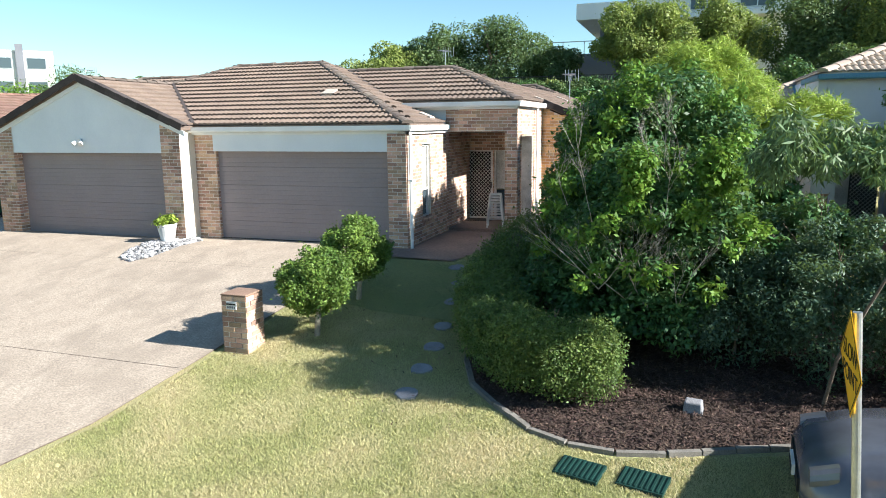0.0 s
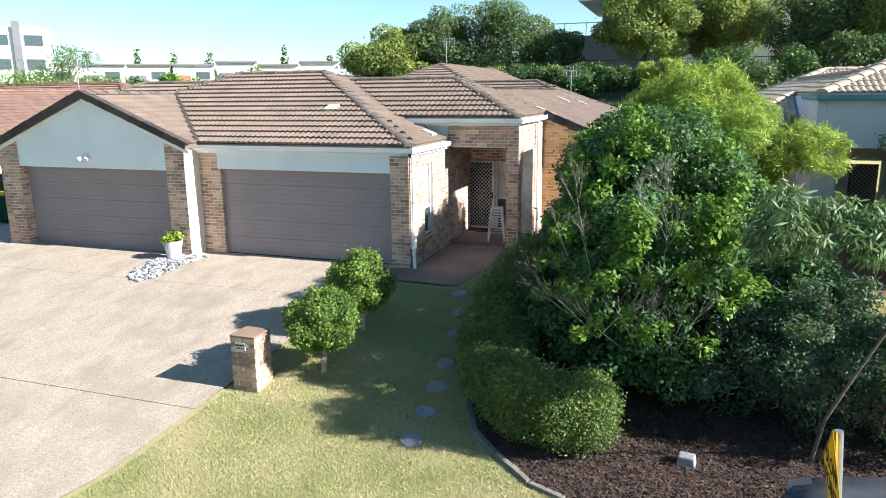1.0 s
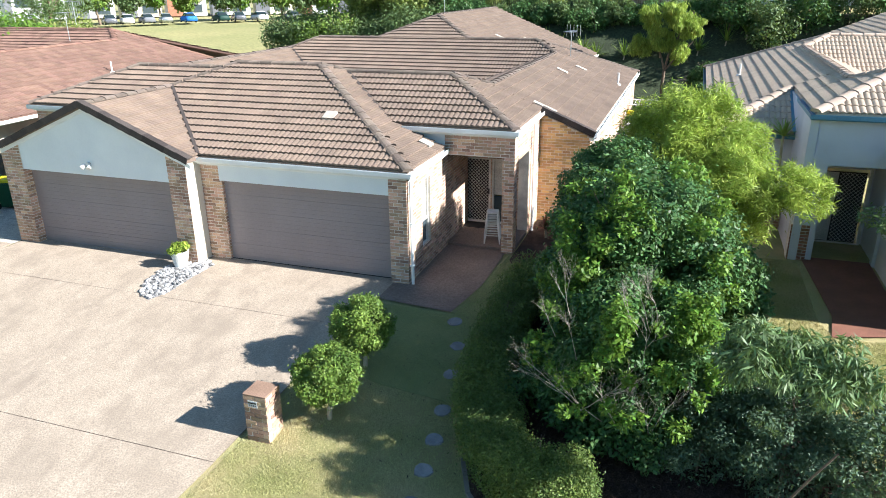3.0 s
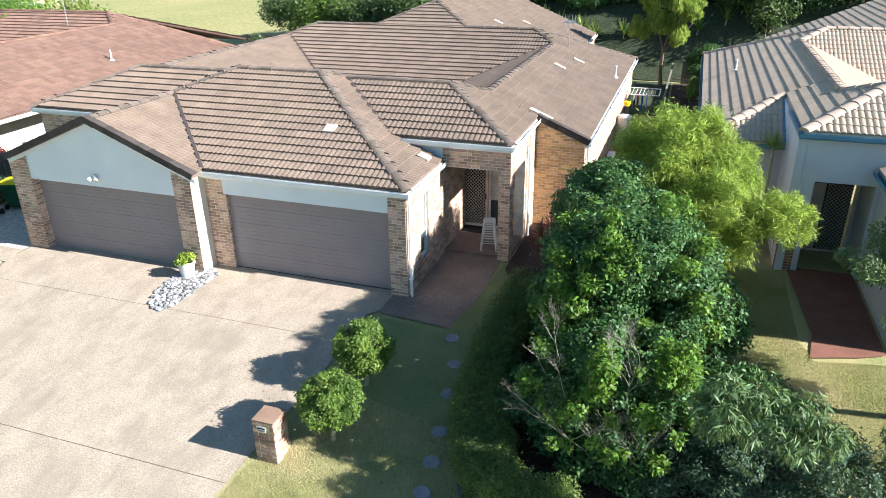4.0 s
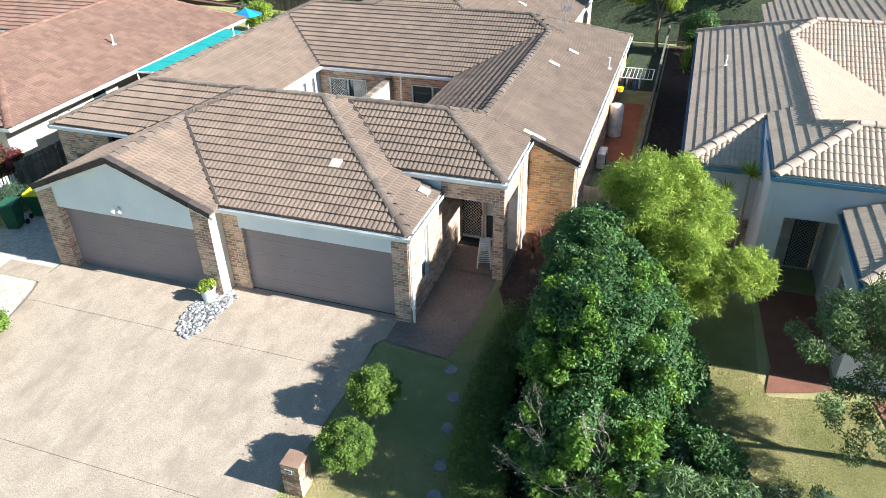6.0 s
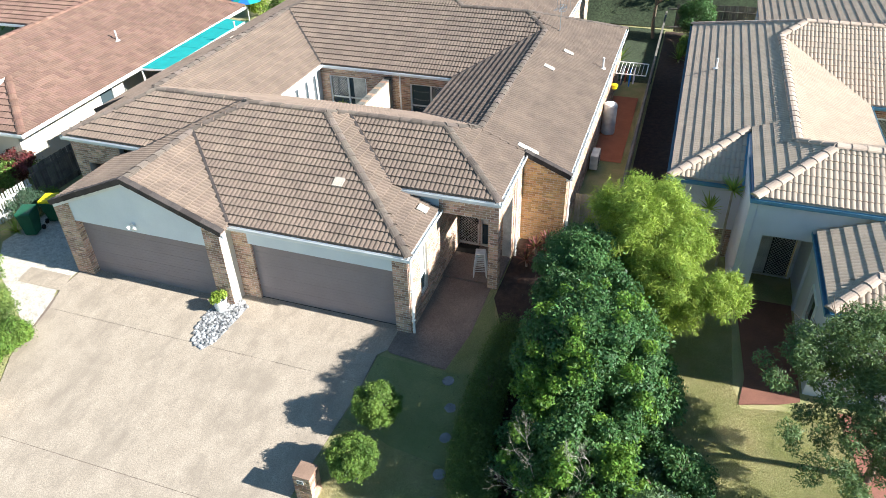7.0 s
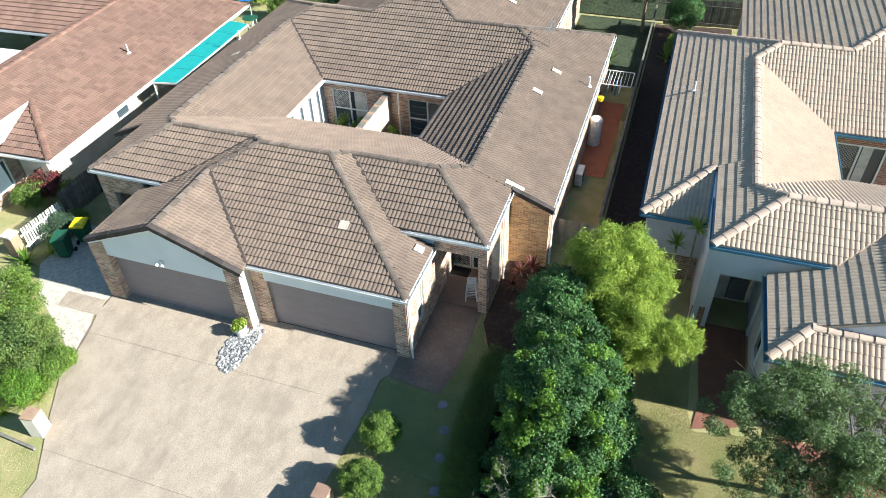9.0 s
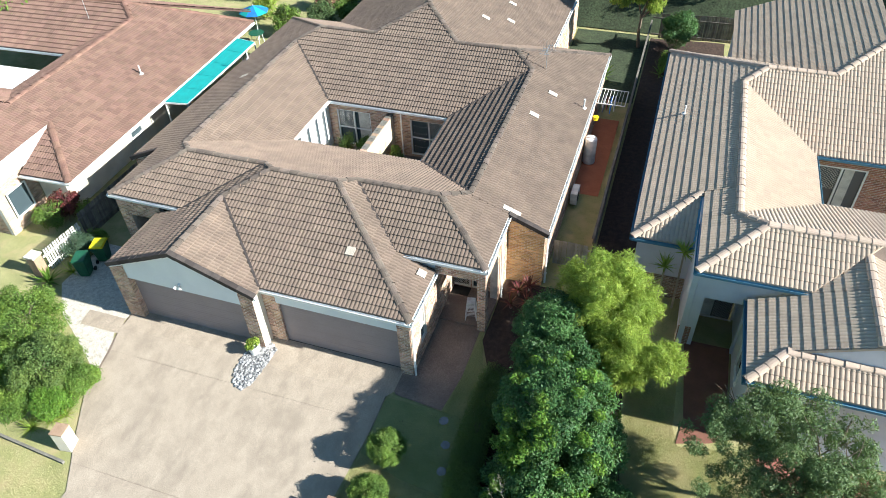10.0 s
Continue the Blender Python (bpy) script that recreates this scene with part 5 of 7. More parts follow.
tagged(bpy.data.objects["door_mat"], "dark coir doormat on the porch", "doormat")
# window in the garage's sunny wall
win = frame_box(house, (-0.09, 1.02, 0.62), (0, 1, 0), 0.60, 1.80, 0.045, 0.06, "screen", "window")
part("rail", Geo().box(-0.11, 1.065, 1.28, -0.06, 1.575, 1.33), "screen", win)
pane(win, (-0.13, 1.06, 0.66), (0, 1, 0), 0.52, 1.72, "glass")
pane(win, (-0.116, 1.06, 1.33), (0, 1, 0), 0.52, 1.05, "blind", "blind", back=0.006)
for k in range(6):
    part("sill_brick", Geo().hexa([(-0.08, 0.97 + k * 0.118, 0.52), (0.06, 0.97 + k * 0.118, 0.50), (0.06, 1.08 + k * 0.118, 0.50), (-0.08, 1.08 + k * 0.118, 0.52), (-0.08, 0.97 + k * 0.118, 0.63), (0.06, 0.97 + k * 0.118, 0.585), (0.06, 1.08 + k * 0.118, 0.585), (-0.08, 1.08 + k * 0.118, 0.63)]), "brick", win)
# downpipes
for x, y, z in ((0.09, 0.06, 2.68), (-6.0, 0.14, 2.66), (2.05, 4.9, 3.3), (3.56, 6.3, 2.7), (-5.55, 13.45, 2.7)):
    g = Geo().tube((x, y, -0.1), (x, y, z), 0.042, n=8)
    for h in (0.5, z * 0.6):
        g.box(x - 0.055, y - 0.055, h, x + 0.055, y + 0.055, h + 0.025)
    part("downpipe", g, "white", house)
# twin spotlight on the gable
lamp = part("spotlight", Geo().tube((-9.13, -0.43, 2.56), (-9.13, -0.5, 2.56), 0.06), "plastic_white", house, "white twin security spotlight")
for dx in (-0.09, 0.09):
    part("lamp_head", Geo().tube((-9.13 + dx, -0.5, 2.54), (-9.13 + dx * 1.4, -0.60, 2.47), 0.045, 0.065, 10), "plastic_white", lamp)
# pale vents and flashings on the tiles
for n, (x, y, f, w, h, way) in enumerate(((-2.97, 1.98, PF, 0.34, 0.32, 0), (-0.31, 2.25, PG, 0.30, 0.34, 1), (1.34, 13.1, PR, 0.42, 0.30, 1), (1.72, 15.5, PR, 0.42, 0.30, 1), (2.05, 6.25, PR, 0.70, 0.25, 1), (-3.4, 21.5, PD, 0.42, 0.3, 1), (-2.2, 22.5, PD, 0.42, 0.3, 1), (-2.6, 24.5, PD, 0.42, 0.3, 1), (-14.0, 13.0, mirf(PR), 0.4, 0.3, 1))):
    g = Geo()
    c = [(x - w / 2, y - h / 2), (x + w / 2, y - h / 2), (x + w / 2, y + h / 2), (x - w / 2, y + h / 2)]
    g.hexa([(a, b, f(a, b) + 0.02) for a, b in c] + [(a, b, f(a, b) + 0.085) for a, b in c])
    part("vent_tile", g, "vent", roof, "pale replacement vent tile")
for x, y, f in ((3.25, 15.7, PR), (-15.7, 16.0, mirf(PR))):
    g = Geo().lathe([(0.13, 0), (0.11, 0.05), (0.04, 0.07), (0.04, 0.45), (0.055, 0.46), (0.055, 0.5)], (x, y, f(x, y) + 0.02), 12)
    part("vent_pipe", g, "plastic_white", roof)


def antenna(parent, x, y, z, h):
    g = Geo().tube((x, y, z), (x, y, z + h), 0.02)
    for k in range(6):
        g.tube((x - 0.28 + 0.02 * k, y - 0.5 + 0.2 * k, z + h), (x + 0.28 - 0.02 * k, y - 0.5 + 0.2 * k, z + h), 0.01, n=5)
    g.tube((x, y - 0.6, z + h), (x, y + 0.6, z + h), 0.014, n=5)
    for k in range(5):
        g.tube((x - 0.3 + 0.15 * k, y + 0.55, z + h - 0.25), (x - 0.3 + 0.15 * k, y + 0.55, z + h + 0.25), 0.01, n=5)
    return part("antenna", g, "steel", parent)


antenna(roof, 0.95, 17.3, PR(0.95, 0), 1.1)
antenna(roof, -6.9, 23.0, 5.4, 1.5)
antenna(west_roof, -25.5, 16.2, 4.2, 1.6)
antenna(west_roof, -27.5, 19.0, 5.0, 1.3)
g = Geo().lathe([(0.14, 0), (0.11, 0.05), (0.04, 0.07), (0.04, 0.5)], (-19.9, 12.6, WR(-19.9, 0) + 0.02), 12)
part("vent_pipe", g, "plastic_white", west_roof)
part("vent_pipe", Geo().lathe([(0.13, 0), (0.1, 0.05), (0.04, 0.07), (0.04, 0.45)], (7.9, 15.5, NL(7.9, 0) + 0.02), 12), "plastic_white", east_roof)

# courtyard: sliding windows with lattice, pot plants
for x, w, dark in ((-9.25, 1.9, 0), (-5.15, 2.0, 1)):
    cw = frame_box(house, (x, 13.72, 0.1), (1, 0, 0), w, 2.1, 0.06, 0.06, "white", "courtyard_window")
    part("rail", Geo().box(x + 0.06, 13.7, 1.1, x + w - 0.06, 13.75, 1.16), "white", cw)
    part("mullion", Geo().box(x + w / 2 - 0.03, 13.68, 0.16, x + w / 2 + 0.03, 13.76, 2.14), "white", cw)
    pane(cw, (x + 0.06, 13.8, 0.16), (1, 0, 0), w - 0.12, 1.98, "glass")
    lx = x + 0.08 if not dark else x + w / 2 + 0.03
    lattice(cw, (lx, 13.74, 1.18), (1, 0, 0), w / 2 - 0.12, 0.94, pitch=0.13)
    if not dark:
        pane(cw, (x + w * 0.62, 13.79, 0.2), (1, 0, 0), 0.6, 1.9, "blind", "curtain")
for y in (10.3, 11.2, 12.1, 12.9):
    slot = part("slot_window", Geo().box(-9.72, y, 0.5, -9.70, y + 0.16, 2.3), "glass", house, "narrow vertical slot window")
    frame_box(slot, (-9.69, y - 0.03, 0.47), (0, 1, 0), 0.22, 1.86, 0.03, 0.03, "stone")
for k, (x, y) in enumerate(((-8.9, 10.6), (-8.4, 12.9), (-5.4, 11.2), (-5.5, 12.4), (-7.4, 12.9), (-4.9, 10.8))):
    z = 0.02
    pot = thing("pot_plant", "leafy pot plant in the courtyard", "pot plant", "courtyard pots", at=(x, y, z))
    part("pot", Geo().lathe([(0.14, 0), (0.19, 0.3), (0.2, 0.33), (0.17, 0.33), (0.16, 0.28)], (0, 0, 0), 14), "terracotta" if k % 2 else "cream", pot)
    part("foliage", leaf_mesh("foliage", heap((0, 0, 0.75), (0.3, 0.3, 0.4), 8, (0.15, 0.25), 300 + k), 700, 0.14, 0.4), "leaf_topiary", pot)

lights = thing("string_lights", "string of small white lights across the courtyard window", "string lights", at=(-5.1, 13.62, 0.02))
bead = Geo().lathe([(0.006, -0.02), (0.02, 0.0), (0.006, 0.02)], (0, 0, 0), 6).mesh("bulb")
bead.materials.append(M["plastic_white"])
for r in range(4):
    g = Geo()
    for k in range(8):
        za, zb = (1.95 - 0.4 * r - 0.10 * math.sin(math.pi * (k + e) / 8) for e in (0, 1))
        g.tube((0.13 * k, 0, za), (0.13 * k + 0.13, 0, zb), 0.003, n=4)
        o = new("bulb", bead)
        o.parent = lights
        o.matrix_basis = pose(0.13 * k + 0.06, 0, (za + zb) / 2 - 0.02)
    part("wire", g, "black", lights)

# ---- front yard ----
# brick letterbox, brick by brick
box_at = (-0.62, -5.68)
bx = thing("letterbox", "square buff brick letterbox pillar on the lawn's edge", "letterbox", at=(box_at[0], box_at[1], 0))
bz = ground_z(*box_at) - 0.12
part("core", Geo().box(-0.222, -0.222, bz, 0.222, 0.222, 0.19), "mortar", bx)
long_brick, short_brick = Geo().box(-0.11, -0.05, -0.037, 0.11, 0.05, 0.037).mesh("brick"), Geo().box(-0.05, -0.05, -0.037, 0.05, 0.05, 0.037).mesh("brick")
for me in (long_brick, short_brick):
    me.materials.append(M["brick"])
courses = int((0.26 - bz) / 0.086)
for r in range(courses):
    z = bz + 0.043 + r * 0.086
    for turn in range(4):
        m = pose(0, 0, 0, 0, 0, 90 * turn)
        for u in ((-0.12, 0.115) if r % 2 else (-0.0, 0.175)):
            me = long_brick if (r % 2 or u < 0.1) else short_brick
            ob = new("brick", me)
            ob.parent = bx
            ob.matrix_basis = m @ pose(u + random.uniform(-0.003, 0.003), -0.185 + random.uniform(-0.004, 0.003), z, 0, 0, random.uniform(-0.6, 0.6))
part("cap", Geo().box(-0.24, -0.24, bz + courses * 0.086 + 0.0, 0.24, 0.24, bz + courses * 0.086 + 0.03), "brick_brown", bx, "flat brown brick top", bevel=0.01)
plate = part("number_plate", Geo().box(-0.13, -0.252, 0.0, 0.06, -0.243, 0.13), "plastic_white", bx, "pale blue letter plate with a slot")
part("slot", Geo().box(-0.12, -0.256, 0.075, 0.05, -0.252, 0.10), "black", plate)
for k in range(4):
    part("bar", Geo().box(-0.11 + k * 0.042, -0.256, 0.02, -0.08 + k * 0.042, -0.252, 0.055), "tower_grey", plate)
# second letterbox beside the bush
bx2 = thing("letterbox", "rendered cream letterbox with a buff top beside bushes", "letterbox", at=(-11.0, -6.05, ground_z(-11.0, -6.05) - 0.05), turn=8)
part("pillar", Geo().box(-0.24, -0.24, 0, 0.24, 0.24, 0.98), "cream", bx2, bevel=0.01)
part("cap", Geo().box(-0.25, -0.25, 0.98, 0.25, 0.25, 1.03), "brick", bx2, "buff brick top")
# pot with a yellow-green plant, on the pebbles
pot = thing("planter_pot", "white planter pot with a yellow-green succulent", "pot plant", at=(-6.25, -0.78, 0.03))
part("pot", Geo().lathe([(0.16, 0), (0.235, 0.40), (0.25, 0.41), (0.25, 0.46), (0.215, 0.46), (0.20, 0.38)], (0, 0, 0), 22), "plastic_white", pot, smooth=False)
part("plant", leaf_mesh("plant", heap((0, 0, 0.52), (0.2, 0.2, 0.1), 12, (0.08, 0.13), 401), 1500, 0.075, 0.6), "leaf_lime", pot)
peb = [(-5.98, -0.1), (-5.5, -0.35), (-5.5, -1.1), (-5.68, -2.05), (-5.95, -2.45), (-6.35, -2.3), (-6.62, -1.75), (-6.65, -0.9), (-6.45, -0.55)]
strip = patch("pebble_strip", peb, "pebble", 0.024, label="strip of white and grey pebbles between the garages", category="pebbles")
vs, fs, n = [], [], 0
ico = bmesh.new()
bmesh.ops.create_icosphere(ico, subdivisions=1, radius=1)
iv, jf = np.array([v.co for v in ico.verts]), np.array([[v.index for v in f.verts] for f in ico.faces])
ico.free()


def inside(x, y, poly):
    c = False
    for (xa, ya), (xb, yb) in zip(poly, poly[1:] + poly[:1]):
        if (ya > y) != (yb > y) and x < (xb - xa) * (y - ya) / (yb - ya) + xa:
            c = not c
    return c


while n < 620:
    x, y = random.uniform(-6.7, -5.45), random.uniform(-2.5, -0.1)
    if not inside(x, y, peb):
        continue
    r = random.uniform(0.025, 0.062)
    a = random.uniform(0, 6.3)
    q = iv * np.array([r * random.uniform(0.9, 1.4), r, r * random.uniform(0.5, 0.8)]) * (1 + rng.normal(0, 0.06, (len(iv), 1)))
    q = np.stack([q[:, 0] * math.cos(a) - q[:, 1] * math.sin(a), q[:, 0] * math.sin(a) + q[:, 1] * math.cos(a), q[:, 2]], 1)
    vs.append(q + np.array([x, y, ground_z(x, y) + 0.025 + r * 0.35]))
    fs.append(jf + n * len(iv))
    n += 1
tagged(part("pebbles", array_mesh("pebbles", np.concatenate(vs), np.concatenate(fs)), "pebble", strip), kind="stuff")
# stepping stones through the grass
for x, y in ((2.58, -6.48), (2.53, -5.76), (2.46, -5.03), (2.36, -4.28), (2.2, -3.25), (2.04, -2.34), (1.7, -1.5)):
    g = Geo()
    z = ground_z(x, y)
    k = 11
    rim = [(random.uniform(0.88, 1.08), 2 * math.pi * i / k) for i in range(k)]
    g.v = [(x + 0.185 * r * math.cos(a), y + 0.17 * r * math.sin(a), z - 0.04 + 0.155 * 0.17 * r * math.sin(a)) for r, a in rim] + [(x + 0.17 * r * math.cos(a), y + 0.155 * r * math.sin(a), z + 0.018 + 0.155 * 0.155 * r * math.sin(a)) for r, a in rim]
    g.f = [tuple(range(k, 2 * k))] + [(i, (i + 1) % k, (i + 1) % k + k, i + k) for i in range(k)]
    tagged(part("stepping_stone", g, "stone", bevel=0.008), "round grey stepping stone set in the grass", "stepping stone", "stepping stones")
# stacked white metal stools in the porch
stool = thing("stacked_stools", "stack of white metal bar stools on the porch", "stool", at=(1.22, 3.42, 0.10), turn=12)
for k in range(4):
    lift = 0.075 * k
    part("seat", Geo().box(-0.165, -0.165, 0.66 + lift, 0.165, 0.165, 0.70 + lift), "plastic_white", stool, bevel=0.012)
    for sx in (-1, 1):
        for sy in (-1, 1):
            part("leg", Geo().tube((sx * 0.22, sy * 0.22, lift), (sx * 0.145, sy * 0.145, 0.66 + lift), 0.02, 0.028, 6), "plastic_white", stool)
    for h, w in ((0.24, 0.195), (0.46, 0.17)):
        for e in (-1, 1):
            part("rung", Geo().tube((-w, e * w, h + lift), (w, e * w, h + lift), 0.012, n=6), "plastic_white", stool)
            part("rung", Geo().tube((e * w, -w, h + lift), (e * w, w, h + lift), 0.012, n=6), "plastic_white", stool)


# wheelie bins
def wheelie_bin(x, y, turn, lid, label):
    ob = thing("wheelie_bin", label, "bin", "wheelie bins", at=(x, y, 0.0), turn=turn)
    g = Geo()
    g.hexa([(-0.21, -0.26, 0.06), (0.21, -0.26, 0.06), (0.21, 0.2, 0.06), (-0.21, 0.2, 0.06), (-0.28, -0.34, 0.95), (0.28, -0.34, 0.95), (0.28, 0.34, 0.95), (-0.28, 0.34, 0.95)])
    part("body", g, "bin_green", ob, bevel=0.03)
    g = Geo().hexa([(-0.3, -0.37, 0.95), (0.3, -0.37, 0.95), (0.3, 0.38, 0.95), (-0.3, 0.38, 0.95), (-0.27, -0.32, 1.03), (0.27, -0.32, 1.03), (0.27, 0.36, 1.06), (-0.27, 0.36, 1.06)])
    part("lid", g, lid, ob, bevel=0.02)
    part("handle", Geo().tube((-0.24, 0.42, 0.93), (0.24, 0.42, 0.93), 0.02), "bin_green", ob)
    for s in (-1, 1):
        part("wheel", Geo().tube((s * 0.24, 0.24, 0.1), (s * 0.3, 0.24, 0.1), 0.1, n=14), "black", ob)


wheelie_bin(-15.7, 1.05, 20, "bin_green", "dark green wheelie bin with a green lid")
wheelie_bin(-15.55, 2.05, -160, "bin_yellow", "dark green wheelie bin with a yellow lid")


# paling fences
def palings(name, a, b, h, mat, label, gap=0.012, w=0.1, rail=True):
    a, b = Vector((*a, 0)), Vector((*b, 0))
    l = (b - a).length
    d = (b - a) / l
    nrm = Vector((d.y, -d.x, 0))
    ob = thing(name, label, "fence")
    n = int(l / (w + gap))
    me = Geo().hexa([(-w / 2, -0.008, 0), (w / 2, -0.008, 0), (w / 2, 0.008, 0), (-w / 2, 0.008, 0), (-w / 2, -0.008, h), (w / 2, -0.008, h), (w / 2, 0.008, h), (-w / 2, 0.008, h)]).mesh("paling")
    me.materials.append(M[mat])
    turn = math.atan2(d.y, d.x)
    for i in range(min(n, 150)):
        p = a + d * ((i + 0.5) * (w + gap))
        o = new("paling", me)
        o.parent = ob
        o.matrix_basis = pose(p.x, p.y, ground_z(p.x, p.y) + bank(p.x, p.y) - 0.05 + random.uniform(-0.012, 0.012), 0, random.uniform(-0.5, 0.5), math.degrees(turn))
    if rail:
        for z in (0.3, h - 0.3):
            za, zb = ground_z(a.x, a.y) + bank(a.x, a.y), ground_z(b.x, b.y) + bank(b.x, b.y)
            beam(ob, a - nrm * 0.05 + Vector((0, 0, z + za)), b - nrm * 0.05 + Vector((0, 0, z + zb)), 0.04, 0.08, mat, "rail")
    return ob


palings("picket_fence", (-17.35, 2.9), (-17.5, 0.7), 1.15, "pale_timber", "white-painted picket fence in sunlight", gap=0.05, w=0.08)
palings("paling_fence", (-17.3, 12.0), (-17.35, 2.95), 1.5, "timber", "dark weathered paling fence between the homes")
palings("paling_fence", (5.2, 8.2), (5.12, 24.5), 1.3, "timber", "grey paling fence along the side passage")
palings("paling_gate", (3.62, 7.6), (5.15, 7.6), 1.35, "gate_timber", "weathered paling side gate, closed")
palings("paling_fence", (30, 31.4), (5.2, 31.2), 1.7, "timber", "dark paling fence along the rear boundary", w=0.15)
palings("paling_fence", (-9.5, 33.5), (-27, 33.5), 1.7, "timber", "grey paling fence behind the back gardens", w=0.15)
part("fence_cap", Geo().box(5.11, 8.2, 1.22, 5.21, 31.0, 1.26), "timber", bpy.data.objects["paling_fence.001"])
post = thing("brick_post", "short brick gatepost with an orange capping", "post", at=(-17.75, 0.5, 0))
part("shaft", Geo().box(-0.22, -0.22, -0.1, 0.22, 0.22, 1.0), "brick", post, bevel=0.01)
part("cap", Geo().box(-0.26, -0.26, 1.0, 0.26, 0.26, 1.08), "cream", post)

# side passage: air conditioner, water heater, clothes line
ac = thing("air_conditioner", "white outdoor air-conditioning unit by the side wall", "air conditioner", at=(3.72, 12.15, 0.05))
part("case", Geo().box(-0.16, -0.42, 0.05, 0.16, 0.42, 0.68), "plastic_white", ac, bevel=0.015)
part("fan_grille", Geo().tube((0.16, -0.1, 0.36), (0.172, -0.1, 0.36), 0.24, n=20), "black_metal", ac)
heater = thing("water_heater", "white cylindrical water heater against the side wall", "water heater", at=(3.80, 15.6, 0.04))
part("tank", Geo().lathe([(0.29, 0), (0.31, 0.04), (0.31, 1.35), (0.27, 1.43), (0.1, 1.46)], (0, 0, 0), 22), "plastic_white", heater)
part("pipe", Geo().tube((-0.2, 0.3, 0.2), (-0.2, 0.3, 1.2), 0.02), "steel", heater)
line = thing("clothes_line", "folding white wall clothes line hung with washing", "clothes line")
part("frame", Geo().tube((3.5, 18.6, 1.75), (5.0, 18.6, 1.75), 0.025).tube((3.5, 20.2, 1.75), (5.0, 20.2, 1.75), 0.025).tube((5.0, 18.6, 1.75), (5.0, 20.2, 1.75), 0.025), "plastic_white", line)
for k in range(8):
    part("cord", Geo().tube((3.6 + k * 0.17, 18.6, 1.75), (3.6 + k * 0.17, 20.2, 1.75), 0.012, n=5), "plastic_white", line)
for k in range(9):
    x, y = 3.85 + 0.19 * (k % 4), 18.75 + 0.3 * (k // 2) * 0.6 + 0.12 * (k % 2)
    g = Geo()
    h, w = random.uniform(0.5, 0.8), random.uniform(0.18, 0.3)
    m = 6
    g.v = [(x + 0.03 * math.sin(i * 2.1 + k), y + w * i / m, z) for z in (1.74, 1.74 - h) for i in range(m + 1)]
    g.f = [(i, i + 1, i + m + 2, i + m + 1) for i in range(m)]
    ob = part("garment", g, ("tower_grey", "leaf_red", "canopy_blue", "lilac")[k % 4], None)
    tagged(ob, "garment hung to dry on the line", "clothing", "washing on the line")
    so = ob.modifiers.new("thick", "SOLIDIFY")
    so.thickness = 0.012
bag = part("peg_basket", Geo().lathe([(0.12, 0), (0.15, 0.18), (0.15, 0.2), (0.13, 0.2)], (3.72, 17.3, 1.5), 12), "bin_yellow", None)
tagged(bag, "yellow peg basket fixed to the side wall", "basket")

# teal shade roof and garden umbrella by the western house
shade = thing("shade_roof", "teal translucent shade roof on a white frame", "shade roof")
c = [(-18.25, 11.5), (-17.0, 11.7), (-17.3, 19.2), (-18.6, 19.4)]
for k in range(5):
    for j in range(2):
        f0, f1 = k / 5, (k + 0.985) / 5
        q = []
        for s, f in ((j / 2, f0), (j / 2 + 0.495, f0), (j / 2 + 0.495, f1), (j / 2, f1)):
            ax, ay = c[0][0] + (c[1][0] - c[0][0]) * s, c[0][1] + (c[1][1] - c[0][1]) * s
            bx_, by_ = c[3][0] + (c[2][0] - c[3][0]) * s, c[3][1] + (c[2][1] - c[3][1]) * s
            q.append((ax + (bx_ - ax) * f, ay + (by_ - ay) * f))
        part("panel", Geo().slab(q, 2.38, 2.40), "teal", shade)
for x, y in c:
    part("post", Geo().tube((x, y, 0), (x, y, 2.38), 0.04), "plastic_white", shade)
for i in range(4):
    beam(shade, (*c[i], 2.375), (*c[(i + 1) % 4], 2.375), 0.04, 0.08, "plastic_white", "rail")
umb = thing("garden_umbrella", "blue and green garden umbrella over a green table", "umbrella", at=(-20.2, 24.0, 0))
part("pole", Geo().tube((0, 0, 0), (0, 0, 2.5), 0.025), "plastic_white", umb)
for k in range(8):
    a, b = 2 * math.pi * k / 8, 2 * math.pi * (k + 1) / 8
    g = Geo().add([(0, 0, 2.45), (1.0 * math.cos(a), 1.0 * math.sin(a), 2.05), (1.0 * math.cos(b), 1.0 * math.sin(b), 2.05), (0, 0, 2.43), (1.0 * math.cos(a), 1.0 * math.sin(a), 2.03), (1.0 * math.cos(b), 1.0 * math.sin(b), 2.03)], [(0, 1, 2), (5, 4, 3), (1, 4, 5, 2)])
    part("canopy_panel", g, "teal" if k % 2 else "canopy_blue", umb)
tab = thing("garden_table", "round green plastic garden table", "table", at=(-20.1, 23.6, 0))
part("top", Geo().lathe([(0.5, 0.70), (0.52, 0.72), (0.5, 0.74)], (0, 0, 0), 20), "bin_green", tab)
for sx, sy in ((0.3, 0.3), (-0.3, 0.3), (0.3, -0.3), (-0.3, -0.3)):
    part("leg", Geo().tube((sx, sy, 0), (sx * 0.8, sy * 0.8, 0.7), 0.025, n=6), "plastic_white", tab)

